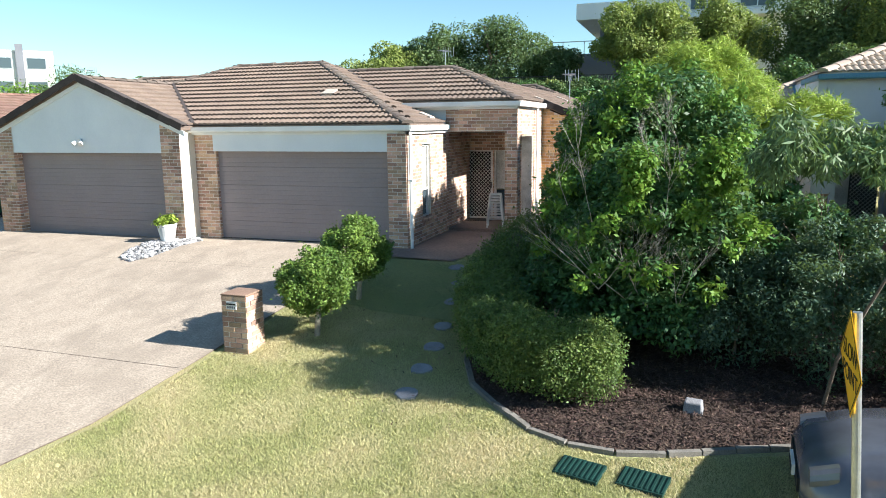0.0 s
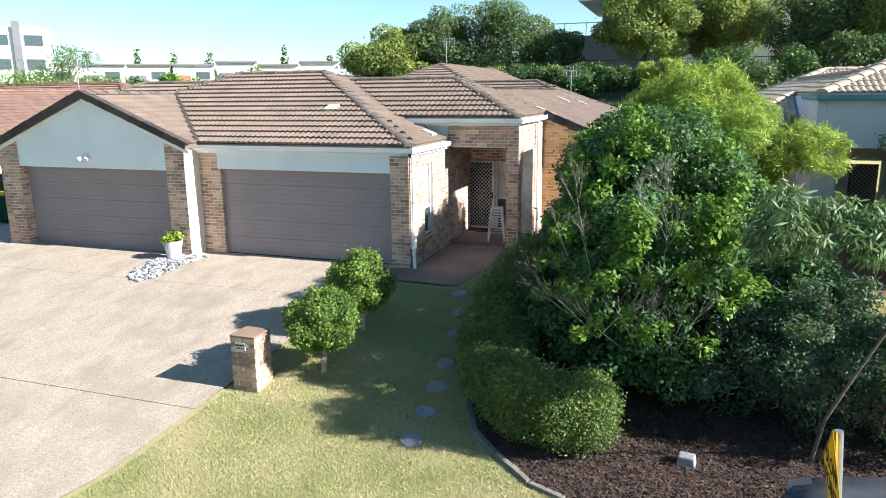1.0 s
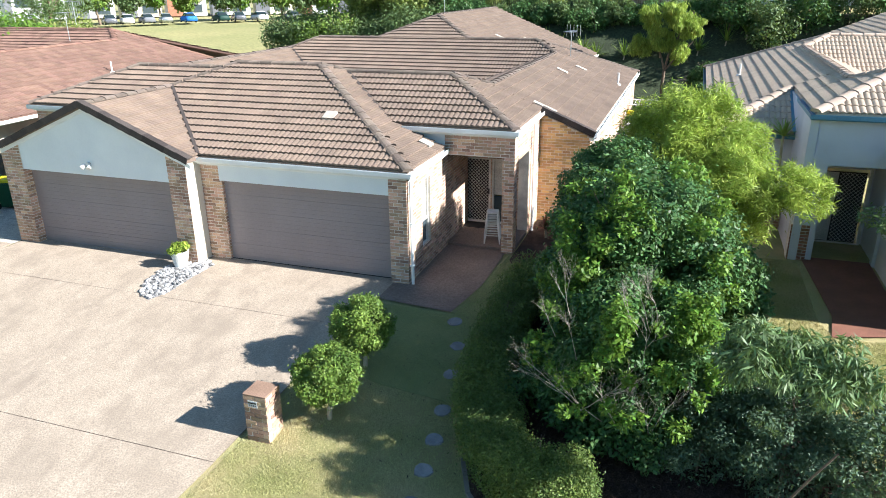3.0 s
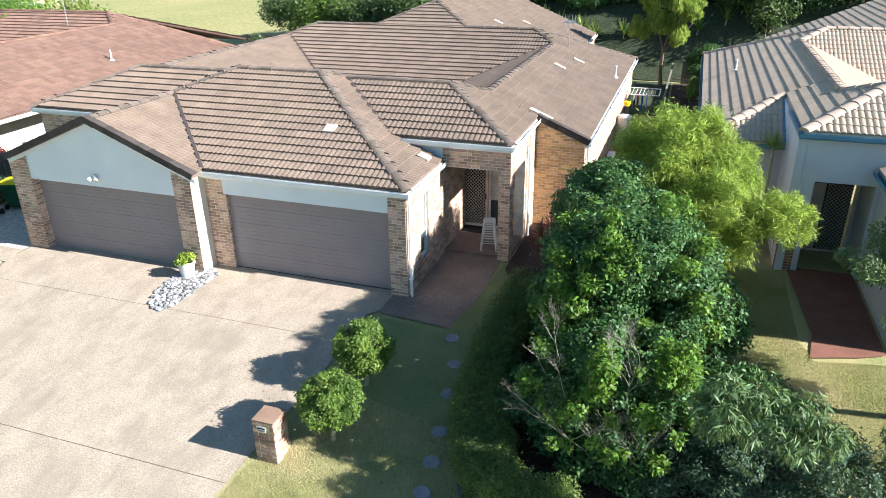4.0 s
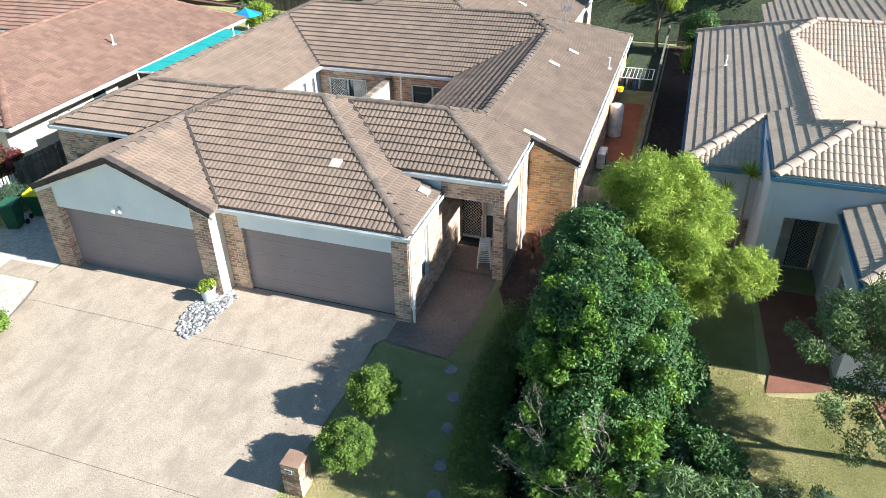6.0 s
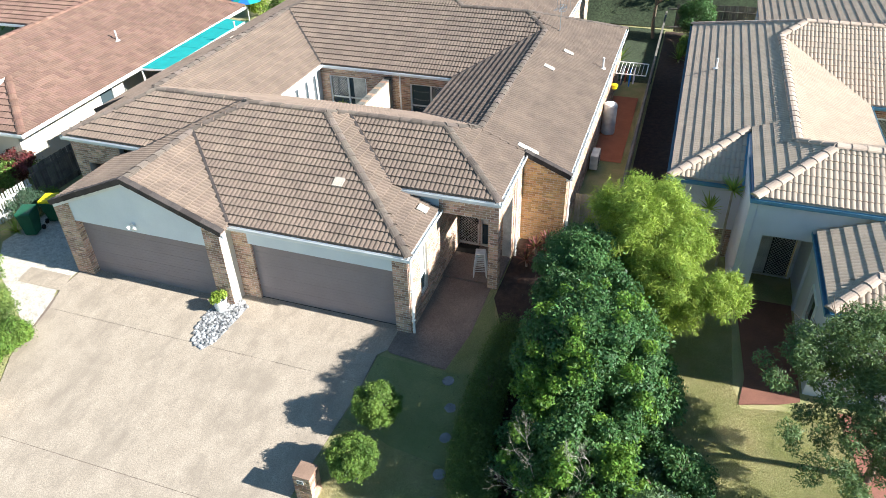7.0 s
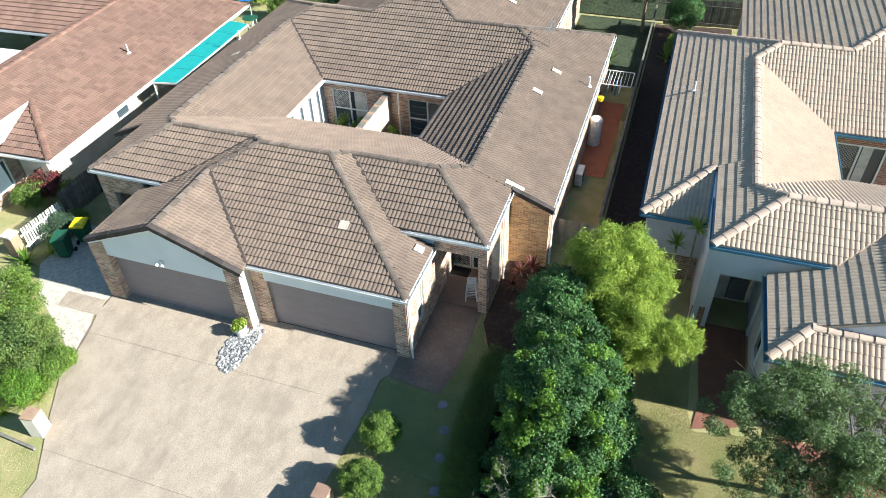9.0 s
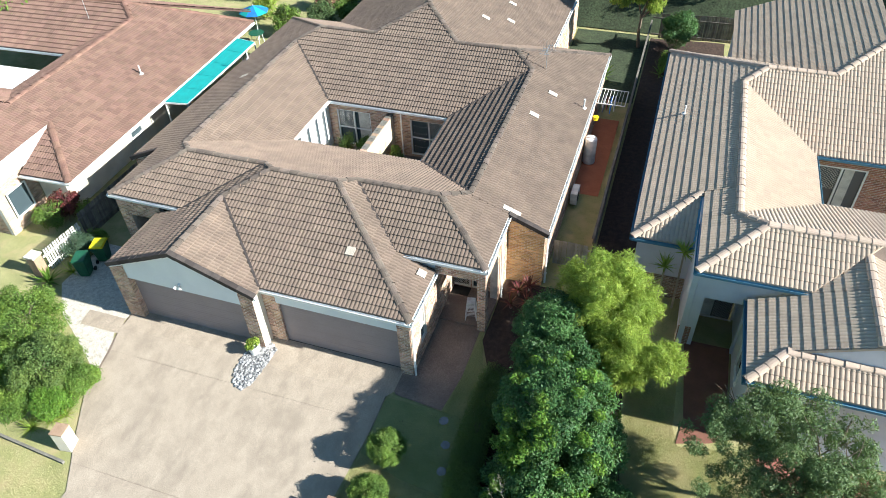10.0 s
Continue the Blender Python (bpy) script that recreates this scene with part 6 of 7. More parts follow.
# street side: utility box, pit lids, warning sign, parked car
ub = thing("utility_box", "pale grey plastic utility box in the mulch", "utility box", at=(6.36, -6.1, ground_z(6.36, -6.1) - 0.02), turn=-8)
part("case", Geo().hexa([(-0.125, -0.09, 0), (0.125, -0.09, 0), (0.125, 0.09, 0), (-0.125, 0.09, 0), (-0.105, -0.075, 0.17), (0.105, -0.075, 0.17), (0.105, 0.075, 0.19), (-0.105, 0.075, 0.19)]), "stone", ub, bevel=0.02)
for x, y in ((5.15, -7.62), (5.85, -7.66)):
    lid = thing("pit_lid", "green ribbed plastic pit lid in the verge", "pit lid", "pit lids", at=(x, y, ground_z(x, y)), turn=-14)
    part("plate", Geo().hexa([(-0.26, -0.17, -0.05), (0.26, -0.17, -0.05), (0.26, 0.17, 0.0), (-0.26, 0.17, 0.0), (-0.26, -0.17, 0.0), (0.26, -0.17, 0.0), (0.26, 0.17, 0.052), (-0.26, 0.17, 0.052)]), "pit_green", lid)
    for k in range(9):
        part("rib", Geo().hexa([(-0.24 + k * 0.06, -0.15, 0.0), (-0.215 + k * 0.06, -0.15, 0.0), (-0.215 + k * 0.06, 0.15, 0.045), (-0.24 + k * 0.06, 0.15, 0.045), (-0.24 + k * 0.06, -0.15, 0.014), (-0.215 + k * 0.06, -0.15, 0.014), (-0.215 + k * 0.06, 0.15, 0.062), (-0.24 + k * 0.06, 0.15, 0.062)]), "pit_green", lid)
sign = thing("warning_sign", "yellow diamond road sign reading SLOW POINT on a steel post", "road sign")
sign.matrix_basis = pose(7.50, -9.35, 0, 0, -4.2, 0)
part("post", Geo().tube((0, 0, -1.4), (0, 0, 1.49), 0.034, n=14), "steel", sign)
plate = part("plate", Geo().add([(0, -0.003, -0.42), (0.42, -0.003, 0), (0, -0.003, 0.42), (-0.42, -0.003, 0), (0, 0.0, -0.42), (0.42, 0, 0), (0, 0, 0.42), (-0.42, 0, 0)], [(0, 1, 2, 3), (7, 6, 5, 4), (0, 4, 5, 1), (1, 5, 6, 2), (2, 6, 7, 3), (3, 7, 4, 0)]), "yellow", sign, "yellow diamond plate with black lettering")
g = Geo()
for a, b in (((0, -0.39), (0.39, 0)), ((0.39, 0), (0, 0.39)), ((0, 0.39), (-0.39, 0)), ((-0.39, 0), (0, -0.39))):
    d = Vector((b[0] - a[0], b[1] - a[1])).normalized() * 0.006
    g.add([(a[0] - d.y, -0.006, a[1] + d.x), (b[0] - d.y, -0.006, b[1] + d.x), (b[0] + d.y, -0.006, b[1] - d.x), (a[0] + d.y, -0.006, a[1] - d.x)], [(0, 1, 2, 3)])
part("border", g, "black", plate)
for word, z in (("SLOW", 0.03), ("POINT", -0.15)):
    cu = bpy.data.curves.new(word.lower(), "FONT")
    cu.body, cu.size, cu.align_x, cu.extrude = word, 0.19, "CENTER", 0.001
    tmp = bpy.data.objects.new("tmp", cu)
    me = bpy.data.meshes.new_from_object(tmp)
    bpy.data.objects.remove(tmp)
    me.materials.append(M["black"])
    o = part("lettering", me, "black", plate)
    o.matrix_basis = pose(0, -0.006, z, 90, 0, 0)
plate.matrix_basis = pose(-0.045, -0.02, 1.09, 0, 0, -91)


# ---- distance ----
def polar(bearing, reach):
    """A place seen from the street, by bearing (degrees right of +y) and distance."""
    return 6.2 + reach * math.sin(radians(bearing)), -15.0 + reach * math.cos(radians(bearing))


def far_tree(bearing, reach, base, top, width, mat, seed, count=5000, size=0.35, label="tall leafy tree behind the houses"):
    x, y = polar(bearing, reach)
    h = top - base
    q = random.Random(seed)
    bl = []
    for k in range(3):
        bl += heap((x + q.uniform(-0.25, 0.25) * width, y + q.uniform(-0.2, 0.2) * width, base + h * q.uniform(0.52, 0.68)), (width * 0.34, width * 0.34, h * 0.30), 14, (width * 0.12, width * 0.21), seed * 3 + k, -0.9)
    return tree("background_tree", label, "tree", (x, y, base - 0.3), bl, count, size, mat, (x, y, base + h * 0.5), 0.03 * h, width=0.5, group="trees behind the houses", seed=seed, levels=1, fringe=0.01)


for k, (b, r, z0, z1, w, m) in enumerate(((-23.5, 60, 0.5, 10.2, 6.5, "leaf_olive"), (-19.5, 62, 0.5, 10.8, 7.0, "leaf_far"), (-15.0, 60, 1.5, 12.6, 9.5, "leaf_far"), (-11.0, 60, 3.0, 9.0, 5.0, "leaf_far"),
                                          (-4.0, 58, 4.0, 12.2, 6.5, "leaf_olive"), (7.5, 58, 4.0, 12.4, 8.0, "leaf_far"), (12.5, 55, 4.0, 13.0, 8.0, "leaf_olive"), (2.0, 60, 4.0, 12.0, 7.0, "leaf_olive"))):
    far_tree(b, r, z0, z1, w, m, 100 + k, 36000, 0.22)
# weeping tree at the end of the side passage
wp = [b for k, c in enumerate(((3.5, 28.4, 5.1), (4.9, 28.2, 5.3), (5.9, 28.6, 4.6), (4.2, 28.7, 4.0), (3.1, 28.8, 3.6), (5.2, 28.9, 3.4))) for b in heap(c, (0.62, 0.55, 0.75), 16, (0.12, 0.3), 131 + k, -0.9, 0.35)]
tree("weeping_tree", "weeping lime-green tree at the end of the side passage", "tree", (4.6, 29.5, 0), wp, 34000, 0.2, "leaf_lime", (4.4, 29.0, 3.2), 0.12, width=0.16, seed=132, levels=1, spread=0.6, droop=0.7, fringe=0.25)
# apartment block on the rise
apt = thing("apartment_building", "white apartment building with balconies above a dark grey base", "apartment building")
part("wall", Geo().box(3.2, 52, 4, 42, 66, 24), "tower_white", apt)
part("base_wall", Geo().box(-9, 50.5, 2, 3.3, 66, 9.0), "tower_grey", apt)
part("upper_room", Geo().box(-2.2, 54, 9, 3.2, 66, 12), "tower_grey", apt)
part("floor_slab", Geo().box(-4, 51, 12.0, 3.4, 66, 13.4), "tower_white", apt)
for z in (11.6, 14.8, 18.0):
    part("floor_slab", Geo().box(3.4, 50.2, z, 42, 52.2, z + 0.35), "tower_white", apt)
for k in range(9):
    for z in (8.6, 12.4, 15.6):
        wdw = part("window", Geo().box(5.6 + k * 4, 51.93, z, 8.4 + k * 4, 51.99, z + 2.1), "steel", apt)
        part("pane", Geo().box(5.7 + k * 4, 51.9, z + 0.1, 6.95 + k * 4, 51.925, z + 2.0), "glass", wdw)
        part("pane", Geo().box(7.05 + k * 4, 51.9, z + 0.1, 8.3 + k * 4, 51.925, z + 2.0), "glass", wdw)
g = Geo()
for k in range(7):
    g.box(-8.9 + k * 1.9, 50.5, 9.0, -8.84 + k * 1.9, 50.56, 10.1)
g.box(-8.9, 50.5, 10.05, 2.6, 50.58, 10.13)
part("balustrade", g, "steel", apt)
# block of flats far to the west
x, y = polar(-50.5, 112)
flats = thing("flats", "white block of flats with dark vertical bands", "apartment building", at=(x, y, 0), turn=48)
part("wall", Geo().box(-16, 0, 0, 6, 14, 13.2), "tower_white", flats)
for xa in (-13.5, -2.2, 1.6):
    part("dark_band", Geo().box(xa, -0.5, 0, xa + 0.9, 0.2, 14.0), "tower_grey", flats)
for xa in (-12, -8.6, -5.4, -1.2, 2.8):
    for z in (1.5, 4.6, 7.7, 10.8):
        wdw = part("window", Geo().box(xa, -0.06, z, xa + 2.3, 0.02, z + 1.5), "steel", flats)
        part("pane", Geo().box(xa + 0.1, -0.09, z + 0.1, xa + 2.2, -0.062, z + 1.4), "glass", wdw)


# ---- parked car at the street ----
def loft(sections):
    """A skin over rings of equal length, with closed ends."""
    g = Geo()
    n = len(sections[0])
    for s in sections:
        g.v += [tuple(p) for p in s]
    for j in range(len(sections) - 1):
        g.f += [(j * n + i, j * n + (i + 1) % n, (j + 1) * n + (i + 1) % n, (j + 1) * n + i) for i in range(n)]
    g.f += [tuple(range(n - 1, -1, -1)), tuple(range((len(sections) - 1) * n, len(sections) * n))]
    return g


def parked_car(name, label, at, turn, paint, detail=True):
    """Nose towards -x, its near front wheel's ground at the origin's height."""
    car = thing(name, label, "car", at=at, turn=turn)

    def ring(x, w, z0, z1, k=0.86):
        return [(x, -w, z0), (x, w, z0), (x, w * 1.02, (z0 + z1) / 2), (x, w * k, z1), (x, w * k * 0.5, z1 + 0.03), (x, -w * k * 0.5, z1 + 0.03), (x, -w * k, z1), (x, -w * 1.02, (z0 + z1) / 2)]
    part("body", loft([ring(0.0, 0.62, 0.35, 0.55), ring(0.12, 0.80, 0.24, 0.68), ring(0.5, 0.88, 0.2, 0.80), ring(1.35, 0.90, 0.2, 0.95), ring(2.2, 0.90, 0.2, 0.98), ring(3.7, 0.90, 0.22, 1.0), ring(4.3, 0.86, 0.26, 0.98), ring(4.45, 0.7, 0.4, 0.8)]), paint, car, smooth=True)
    cab = part("cabin", loft([ring(1.2, 0.78, 0.9, 0.96, 0.9), ring(1.9, 0.76, 0.9, 1.40, 0.78), ring(2.6, 0.76, 0.9, 1.47, 0.78), ring(3.4, 0.75, 0.9, 1.42, 0.78), ring(4.15, 0.74, 0.9, 1.0, 0.9)]), "car_glass", car, "dark tinted glasshouse", smooth=False)
    part("roof_panel", loft([ring(1.95, 0.6, 1.41, 1.44, 0.98), ring(2.6, 0.62, 1.47, 1.51, 0.98), ring(3.4, 0.6, 1.42, 1.46, 0.98)]), paint, cab)
    for x in (0.85, 3.5):
        for s in (-1, 1):
            wheel = part("wheel", Geo().tube((x, s * 0.72, 0.31), (x, s * 0.92, 0.31), 0.31, n=20), "black", car)
            part("rim", Geo().tube((x, s * 0.915, 0.31), (x, s * 0.935, 0.31), 0.2, n=12), "steel", wheel)
    if detail:
        for s in (-1, 1):
            part("headlight", loft([ring(0.08, 0.1, 0.56, 0.66), ring(0.32, 0.1, 0.62, 0.74)]), "car_lamp", car).matrix_basis = pose(-0.02, s * 0.66, 0, 0, 0, 0)
            part("mirror", Geo().box(1.55, s * 0.92, 0.95, 1.70, s * 1.08, 1.08), paint, car, bevel=0.02)
            part("wiper", Geo().tube((1.3, s * 0.3, 1.02), (1.62, s * 0.5, 1.22), 0.012, n=5), "black", car)
        part("grille", Geo().box(-0.02, -0.5, 0.36, 0.06, 0.5, 0.50), "black", car)
        plate = part("number_plate", Geo().box(-0.05, -0.19, 0.38, -0.02, 0.19, 0.49), "plastic_white", car)
        for k in range(5):
            part("bar", Geo().box(-0.056, -0.16 + k * 0.066, 0.405, -0.05, -0.12 + k * 0.066, 0.465), "black", plate)
    return car


parked_car("parked_car", "glossy dark grey car parked at the verge", (7.35, -7.55, -1.02), -4, "car_black")

# ---- more of the neighbouring houses ----
sd = frame_box(east, (9.68, 6.12, 0.10), (1, 0, 0), 1.34, 2.22, 0.06, 0.06, "screen", "screen_door")
pane(sd, (9.8, 6.18, 0.16), (1, 0, 0), 1.1, 2.0, "dark", "door_leaf")
lattice(sd, (10.25, 6.13, 0.18), (1, 0, 0), 0.66, 1.96)
pane(sd, (9.82, 6.15, 0.18), (1, 0, 0), 0.4, 1.96, "blind", "side_light")
ew = frame_box(east, (11.06, 3.2, 0.9), (0, -1, 0), 1.0, 1.2, 0.06, 0.06, "white", "window")
pane(ew, (11.12, 3.16, 0.95), (0, -1, 0), 0.92, 1.1, "glass")
cw = frame_box(east, (13.85, 14.42, 0.4), (1, 0, 0), 2.05, 2.2, 0.07, 0.06, "white", "courtyard_window")
pane(cw, (13.92, 14.5, 0.46), (1, 0, 0), 1.92, 2.08, "glass")
lattice(cw, (13.92, 14.44, 1.4), (1, 0, 0), 0.9, 1.1, pitch=0.13)
part("mullion", Geo().box(14.84, 14.38, 0.46, 14.92, 14.46, 2.54), "white", cw)
pane(cw, (15.0, 14.48, 0.5), (1, 0, 0), 0.4, 2.0, "blind", "curtain")
patch("east_courtyard_floor", [(13.6, 10.6), (20, 10.6), (20, 14.3), (13.6, 14.3)], "path", 0.03, label="paved courtyard of the lilac house", category="paving")
part("step", Geo().box(9.3, 4.45, -0.05, 11.06, 6.18, 0.12), "paver", east, "red paved porch step")
wd = frame_box(west, (-20.93, 2.85, 0.6), (0, 1, 0), 1.2, 1.4, 0.06, 0.06, "white", "window")
pane(wd, (-20.99, 2.9, 0.65), (0, 1, 0), 1.1, 1.3, "glass")
wd = frame_box(west, (-19.33, 9.7, 0.9), (0, 1, 0), 1.0, 1.1, 0.06, 0.06, "white", "window")
pane(wd, (-19.39, 9.75, 0.95), (0, 1, 0), 0.9, 1.0, "glass")
patch("west_lawn", [(-24, 2), (-18.0, 2), (-18.0, -3), (-24, -3)], "lawn", 0.006, label="lawn of the red-roofed house", category="lawn")


# ---- spiky plants ----
def spikes(count, length, width, tilt=(0.2, 1.3), bend=0.35, segs=3):
    """A rosette of long tapering leaves round the origin."""
    g = Geo()
    for i in range(count):
        a, e = random.uniform(0, 2 * math.pi), random.uniform(*tilt)
        l = length * random.uniform(0.75, 1.15)
        d = Vector((math.cos(a) * math.sin(e), math.sin(a) * math.sin(e), math.cos(e)))
        s = Vector((-math.sin(a), math.cos(a), 0))
        p, pts = Vector((0, 0, 0)), []
        for k in range(segs + 1):
            w = width * (1 - (k / segs) ** 1.5) + 0.003
            pts.append((p - s * w, p + s * w))
            d = (d + Vector((0, 0, -bend / segs))).normalized()
            p = p + d * (l / segs)
        b = len(g.v)
        for u, v in pts:
            g.v += [tuple(u), tuple(v)]
        g.f += [(b + 2 * k, b + 2 * k + 1, b + 2 * k + 3, b + 2 * k + 2) for k in range(segs)]
    return g.mesh("leaves")


def spiky(name, label, category, x, y, mat, count, length, width, stem=0.0, group="", dz=0.0):
    z = ground_z(x, y) + bank(x, y) + dz
    ob = thing(name, label, category, group, at=(x, y, z), turn=random.uniform(0, 360))
    if stem:
        part("stem", Geo().tube((0, 0, -0.1), (0.05, 0.02, stem), 0.05, 0.035, 8), "pale_bark", ob)
    part("leaves", spikes(count, length, width), mat, ob).matrix_basis = pose(0.05 if stem else 0, 0, stem, 0, 0, 0)
    return ob


for x, y in ((2.75, 5.2), (3.2, 4.6), (2.6, 4.4), (3.05, 5.6)):
    spiky("cordyline", "dark red cordyline beside the porch", "plant", x, y, "leaf_red", 26, 0.55, 0.035, 0.3, "cordylines")
for x, y, s in ((8.1, 6.0, 2.3), (8.75, 6.2, 2.9)):
    spiky("yucca_palm", "slim yucca with a tuft of pale green leaves", "palm", x, y, "leaf_lime", 40, 0.6, 0.03, s, "yuccas by the lilac house")
for k in range(14):
    spiky("agave", "spiky grey-green agave on the bank", "plant", -6 + k * 1.25 + random.uniform(-0.4, 0.4), 34.2 + random.uniform(-0.5, 0.9), "leaf_topiary", 30, 1.1, 0.06, 0.3, "agaves on the bank")
for x, y in ((3.2, 24.5), (2.6, 23.8), (7.0, 27.5), (8.4, 26.6), (6.4, 25.6)):
    spiky("agave", "spiky grey-green agave by the rear garden", "plant", x, y, "leaf_topiary", 34, 0.9, 0.05, 0.2, "agaves on the bank")
for x, y in ((-12.3, -5.4), (-12.8, -5.9), (-11.9, -5.1), (-16.4, 0.9), (-16.6, 1.7)):
    spiky("strappy_clump", "clump of strappy pale green leaves", "plant", x, y, "leaf_lime", 60, 0.6, 0.012, 0, "strappy clumps")
spiky("bromeliad", "bright yellow-green spiky plant by the gatepost", "plant", -16.9, 0.1, "leaf_tip", 34, 0.8, 0.06, 0.1)


def bush(x, y, r, h, mat, count, size, label, seed, name="garden_bush", dz=0.0):
    z = ground_z(x, y) + bank(x, y) + dz
    bl = heap((x, y, z + h * 0.55), (r * 0.75, r * 0.75, h * 0.4), 16, (r * 0.25, r * 0.45), seed) + [(x, y, z + h * 0.45, r * 0.7, r * 0.7, h * 0.4)]
    return tree(name, label, "bush", (x, y, z - 0.05), bl, count, size, mat, (x, y, z + h * 0.5), 0.03, width=0.5, seed=seed, levels=2)


bush(-19.6, 3.4, 0.8, 1.2, "leaf_topiary", 4000, 0.09, "rounded green garden bush by the fence", 501)
bush(-19.4, 4.2, 0.7, 1.5, "leaf_red", 2500, 0.14, "dark red leafed garden bush", 502)
bush(-18.3, 4.4, 0.6, 0.9, "leaf_topiary", 2500, 0.09, "small green bush against the fence", 503)
bush(-16.9, 2.0, 0.75, 0.9, "leaf_blue", 6000, 0.06, "grey-green bush below the picket fence", 507)
bush(-16.6, 2.9, 0.5, 0.7, "leaf_topiary", 3500, 0.06, "small green bush by the picket fence", 508)
bush(6.9, 29.6, 1.2, 2.6, "leaf_dark", 14000, 0.10, "dense shrub by the rear fence", 504)
bush(6.8, 26.5, 0.7, 1.2, "leaf_topiary", 2500, 0.12, "green shrub by the rear fence", 505)
for k, (x, y, m) in enumerate(((-18.8, 25.5, "leaf_topiary"), (-16.5, 26.5, "leaf_far"), (-15.3, 28.5, "leaf_topiary"), (-21.5, 27.5, "leaf_lime"), (-17.8, 30.0, "leaf_red"), (-13.5, 31.5, "leaf_red"), (-11.5, 32, "leaf_lime"), (-24, 30.5, "leaf_far"))):
    bush(x, y, 1.1, 1.9, m, 3500, 0.15, "leafy shrub in the back gardens", 510 + k)
for k in range(12):
    bush(-16 + k * 1.5, 38.5 + random.uniform(-1, 1), 1.2, 1.4, ("leaf_far", "leaf_dark", "leaf_olive")[k % 3], 3000, 0.2, "dark shrub on the bank behind the houses", 530 + k)
for k in range(9):
    bush(8 + k * 2.3, 34.5 + random.uniform(-1, 1.5), 1.7, 3.2, ("leaf_dark", "leaf_far")[k % 2], 3500, 0.2, "dark shrub on the bank behind the houses", 550 + k)

for k in range(16):
    bush(-8 + k * 1.25, 35.9 + random.uniform(-0.4, 0.4), 1.0, 1.5, ("leaf_dark", "leaf_far", "leaf_dark")[k % 3], 2600, 0.16, "dark shrub on the bank behind the houses", 580 + k)

# mulched bank below the terrace; its dark green also stands for tree shade
g = Geo()
bx_, by_ = np.arange(-21, 34, 1.0), np.arange(31.6, 37.3, 0.7)
g.v = [(x, y, ground_z(x, y) + bank(x, y) + 0.03 + 0.08 * noise.noise((x, y, 0))) for y in by_ for x in bx_]
g.f = [(j * len(bx_) + i, j * len(bx_) + i + 1, (j + 1) * len(bx_) + i + 1, (j + 1) * len(bx_) + i) for j in range(len(by_) - 1) for i in range(len(bx_) - 1)]
tagged(part("planted_bank", g, "cover", smooth=True), "dark planted bank below the terrace", "bank", kind="structure")
for k in range(12):
    bush(-9 + k * 1.5, 36.0 + random.uniform(-0.4, 0.4), 0.9, 1.3, ("leaf_dark", "leaf_far")[k % 2], 2200, 0.16, "dark shrub below the terrace", 570 + k)
# terrace ledge and black railing on the bank
ledge = part("terrace_ledge", Geo().box(-9, 37.0, 3.4, 26, 37.4, 4.95), "kerb", None)
tagged(ledge, "pale concrete terrace ledge above the planted bank", "wall", kind="structure")
rail = thing("terrace_railing", "black metal railing along the terrace", "railing")
part("top_rail", Geo().box(-9, 37.15, 6.25, 26, 37.2, 6.3), "black_metal", rail)
me = Geo().box(-0.012, -0.012, 0, 0.012, 0.012, 1.3).mesh("baluster")
me.materials.append(M["black_metal"])
for k in range(240):
    o = new("baluster", me)
    o.parent = rail
    o.matrix_basis = pose(-9 + k * 0.145, 37.17, 4.95)

# ---- park, cars and town houses to the north-west ----
g = Geo()
quad = [polar(-46, 62), polar(-22, 62), polar(-22, 134), polar(-46, 134)]
park = patch("park_field", quad, "land", 0.25, label="dry straw-coloured park field", category="field")
cols = ("car_black", "plastic_white", "tower_grey", "steel", "canopy_blue", "pit_green")
for k, b in enumerate((-43.6, -42.4, -41.2, -39.8, -38.4, -36.2, -34.8, -33.4, -31.0)):
    x, y = polar(b, 131)
    parked_car("parked_car", "car parked along the far side of the park", (x, y, 1.45), -38 + random.uniform(-6, 6), cols[k % 6], False)
for k in range(8):
    b = -47.5 + 3.1 * k
    x, y = polar(b, 158)
    town = thing("town_house", "white and grey modern town house beyond the park", "house", "town houses", at=(x, y, 1.4), turn=-b)
    h = random.choice((8.0, 8.8, 9.4))
    part("wall", Geo().box(-4.0, 0, 0, 4.0, 9, h), ("tower_white", "lilac", "cream")[k % 3], town)
    part("roof", Geo().box(-4.2, -0.6, h, 4.2, 9.2, h + 0.3), "tower_grey", town)
    part("dark_bay", Geo().box(-3.4, -0.7, 0, -0.6, 0, h * 0.78), "tower_grey" if k % 3 else "red_brick", town)
    for z in (0.6, 3.4, 6.0):
        wdw = part("window", Geo().box(0.4, -0.08, z, 3.2, 0.02, z + 1.6), "steel", town)
        part("pane", Geo().box(0.5, -0.11, z + 0.1, 3.1, -0.082, z + 1.5), "glass", wdw)
    part("balcony", Geo().box(0.2, -1.3, 3.0, 3.6, 0, 3.2), "tower_white", town)
for k in range(12):
    far_tree(-46.5 + 2.1 * k + random.uniform(-0.5, 0.5), 139, 1.3, random.uniform(6.8, 8.8), random.uniform(4.5, 6.5), ("leaf_tip", "leaf_topiary", "leaf_far")[k % 3], 200 + k, 2200, 0.6, "street tree along the park")
for k in range(16):
    far_tree(-50 + 2.3 * k + random.uniform(-0.8, 0.8), 200, 1.5, random.uniform(9.5, 13), random.uniform(5, 9), ("leaf_far", "leaf_olive")[k % 2], 230 + k, 1500, 1.0, "distant tree on the skyline")
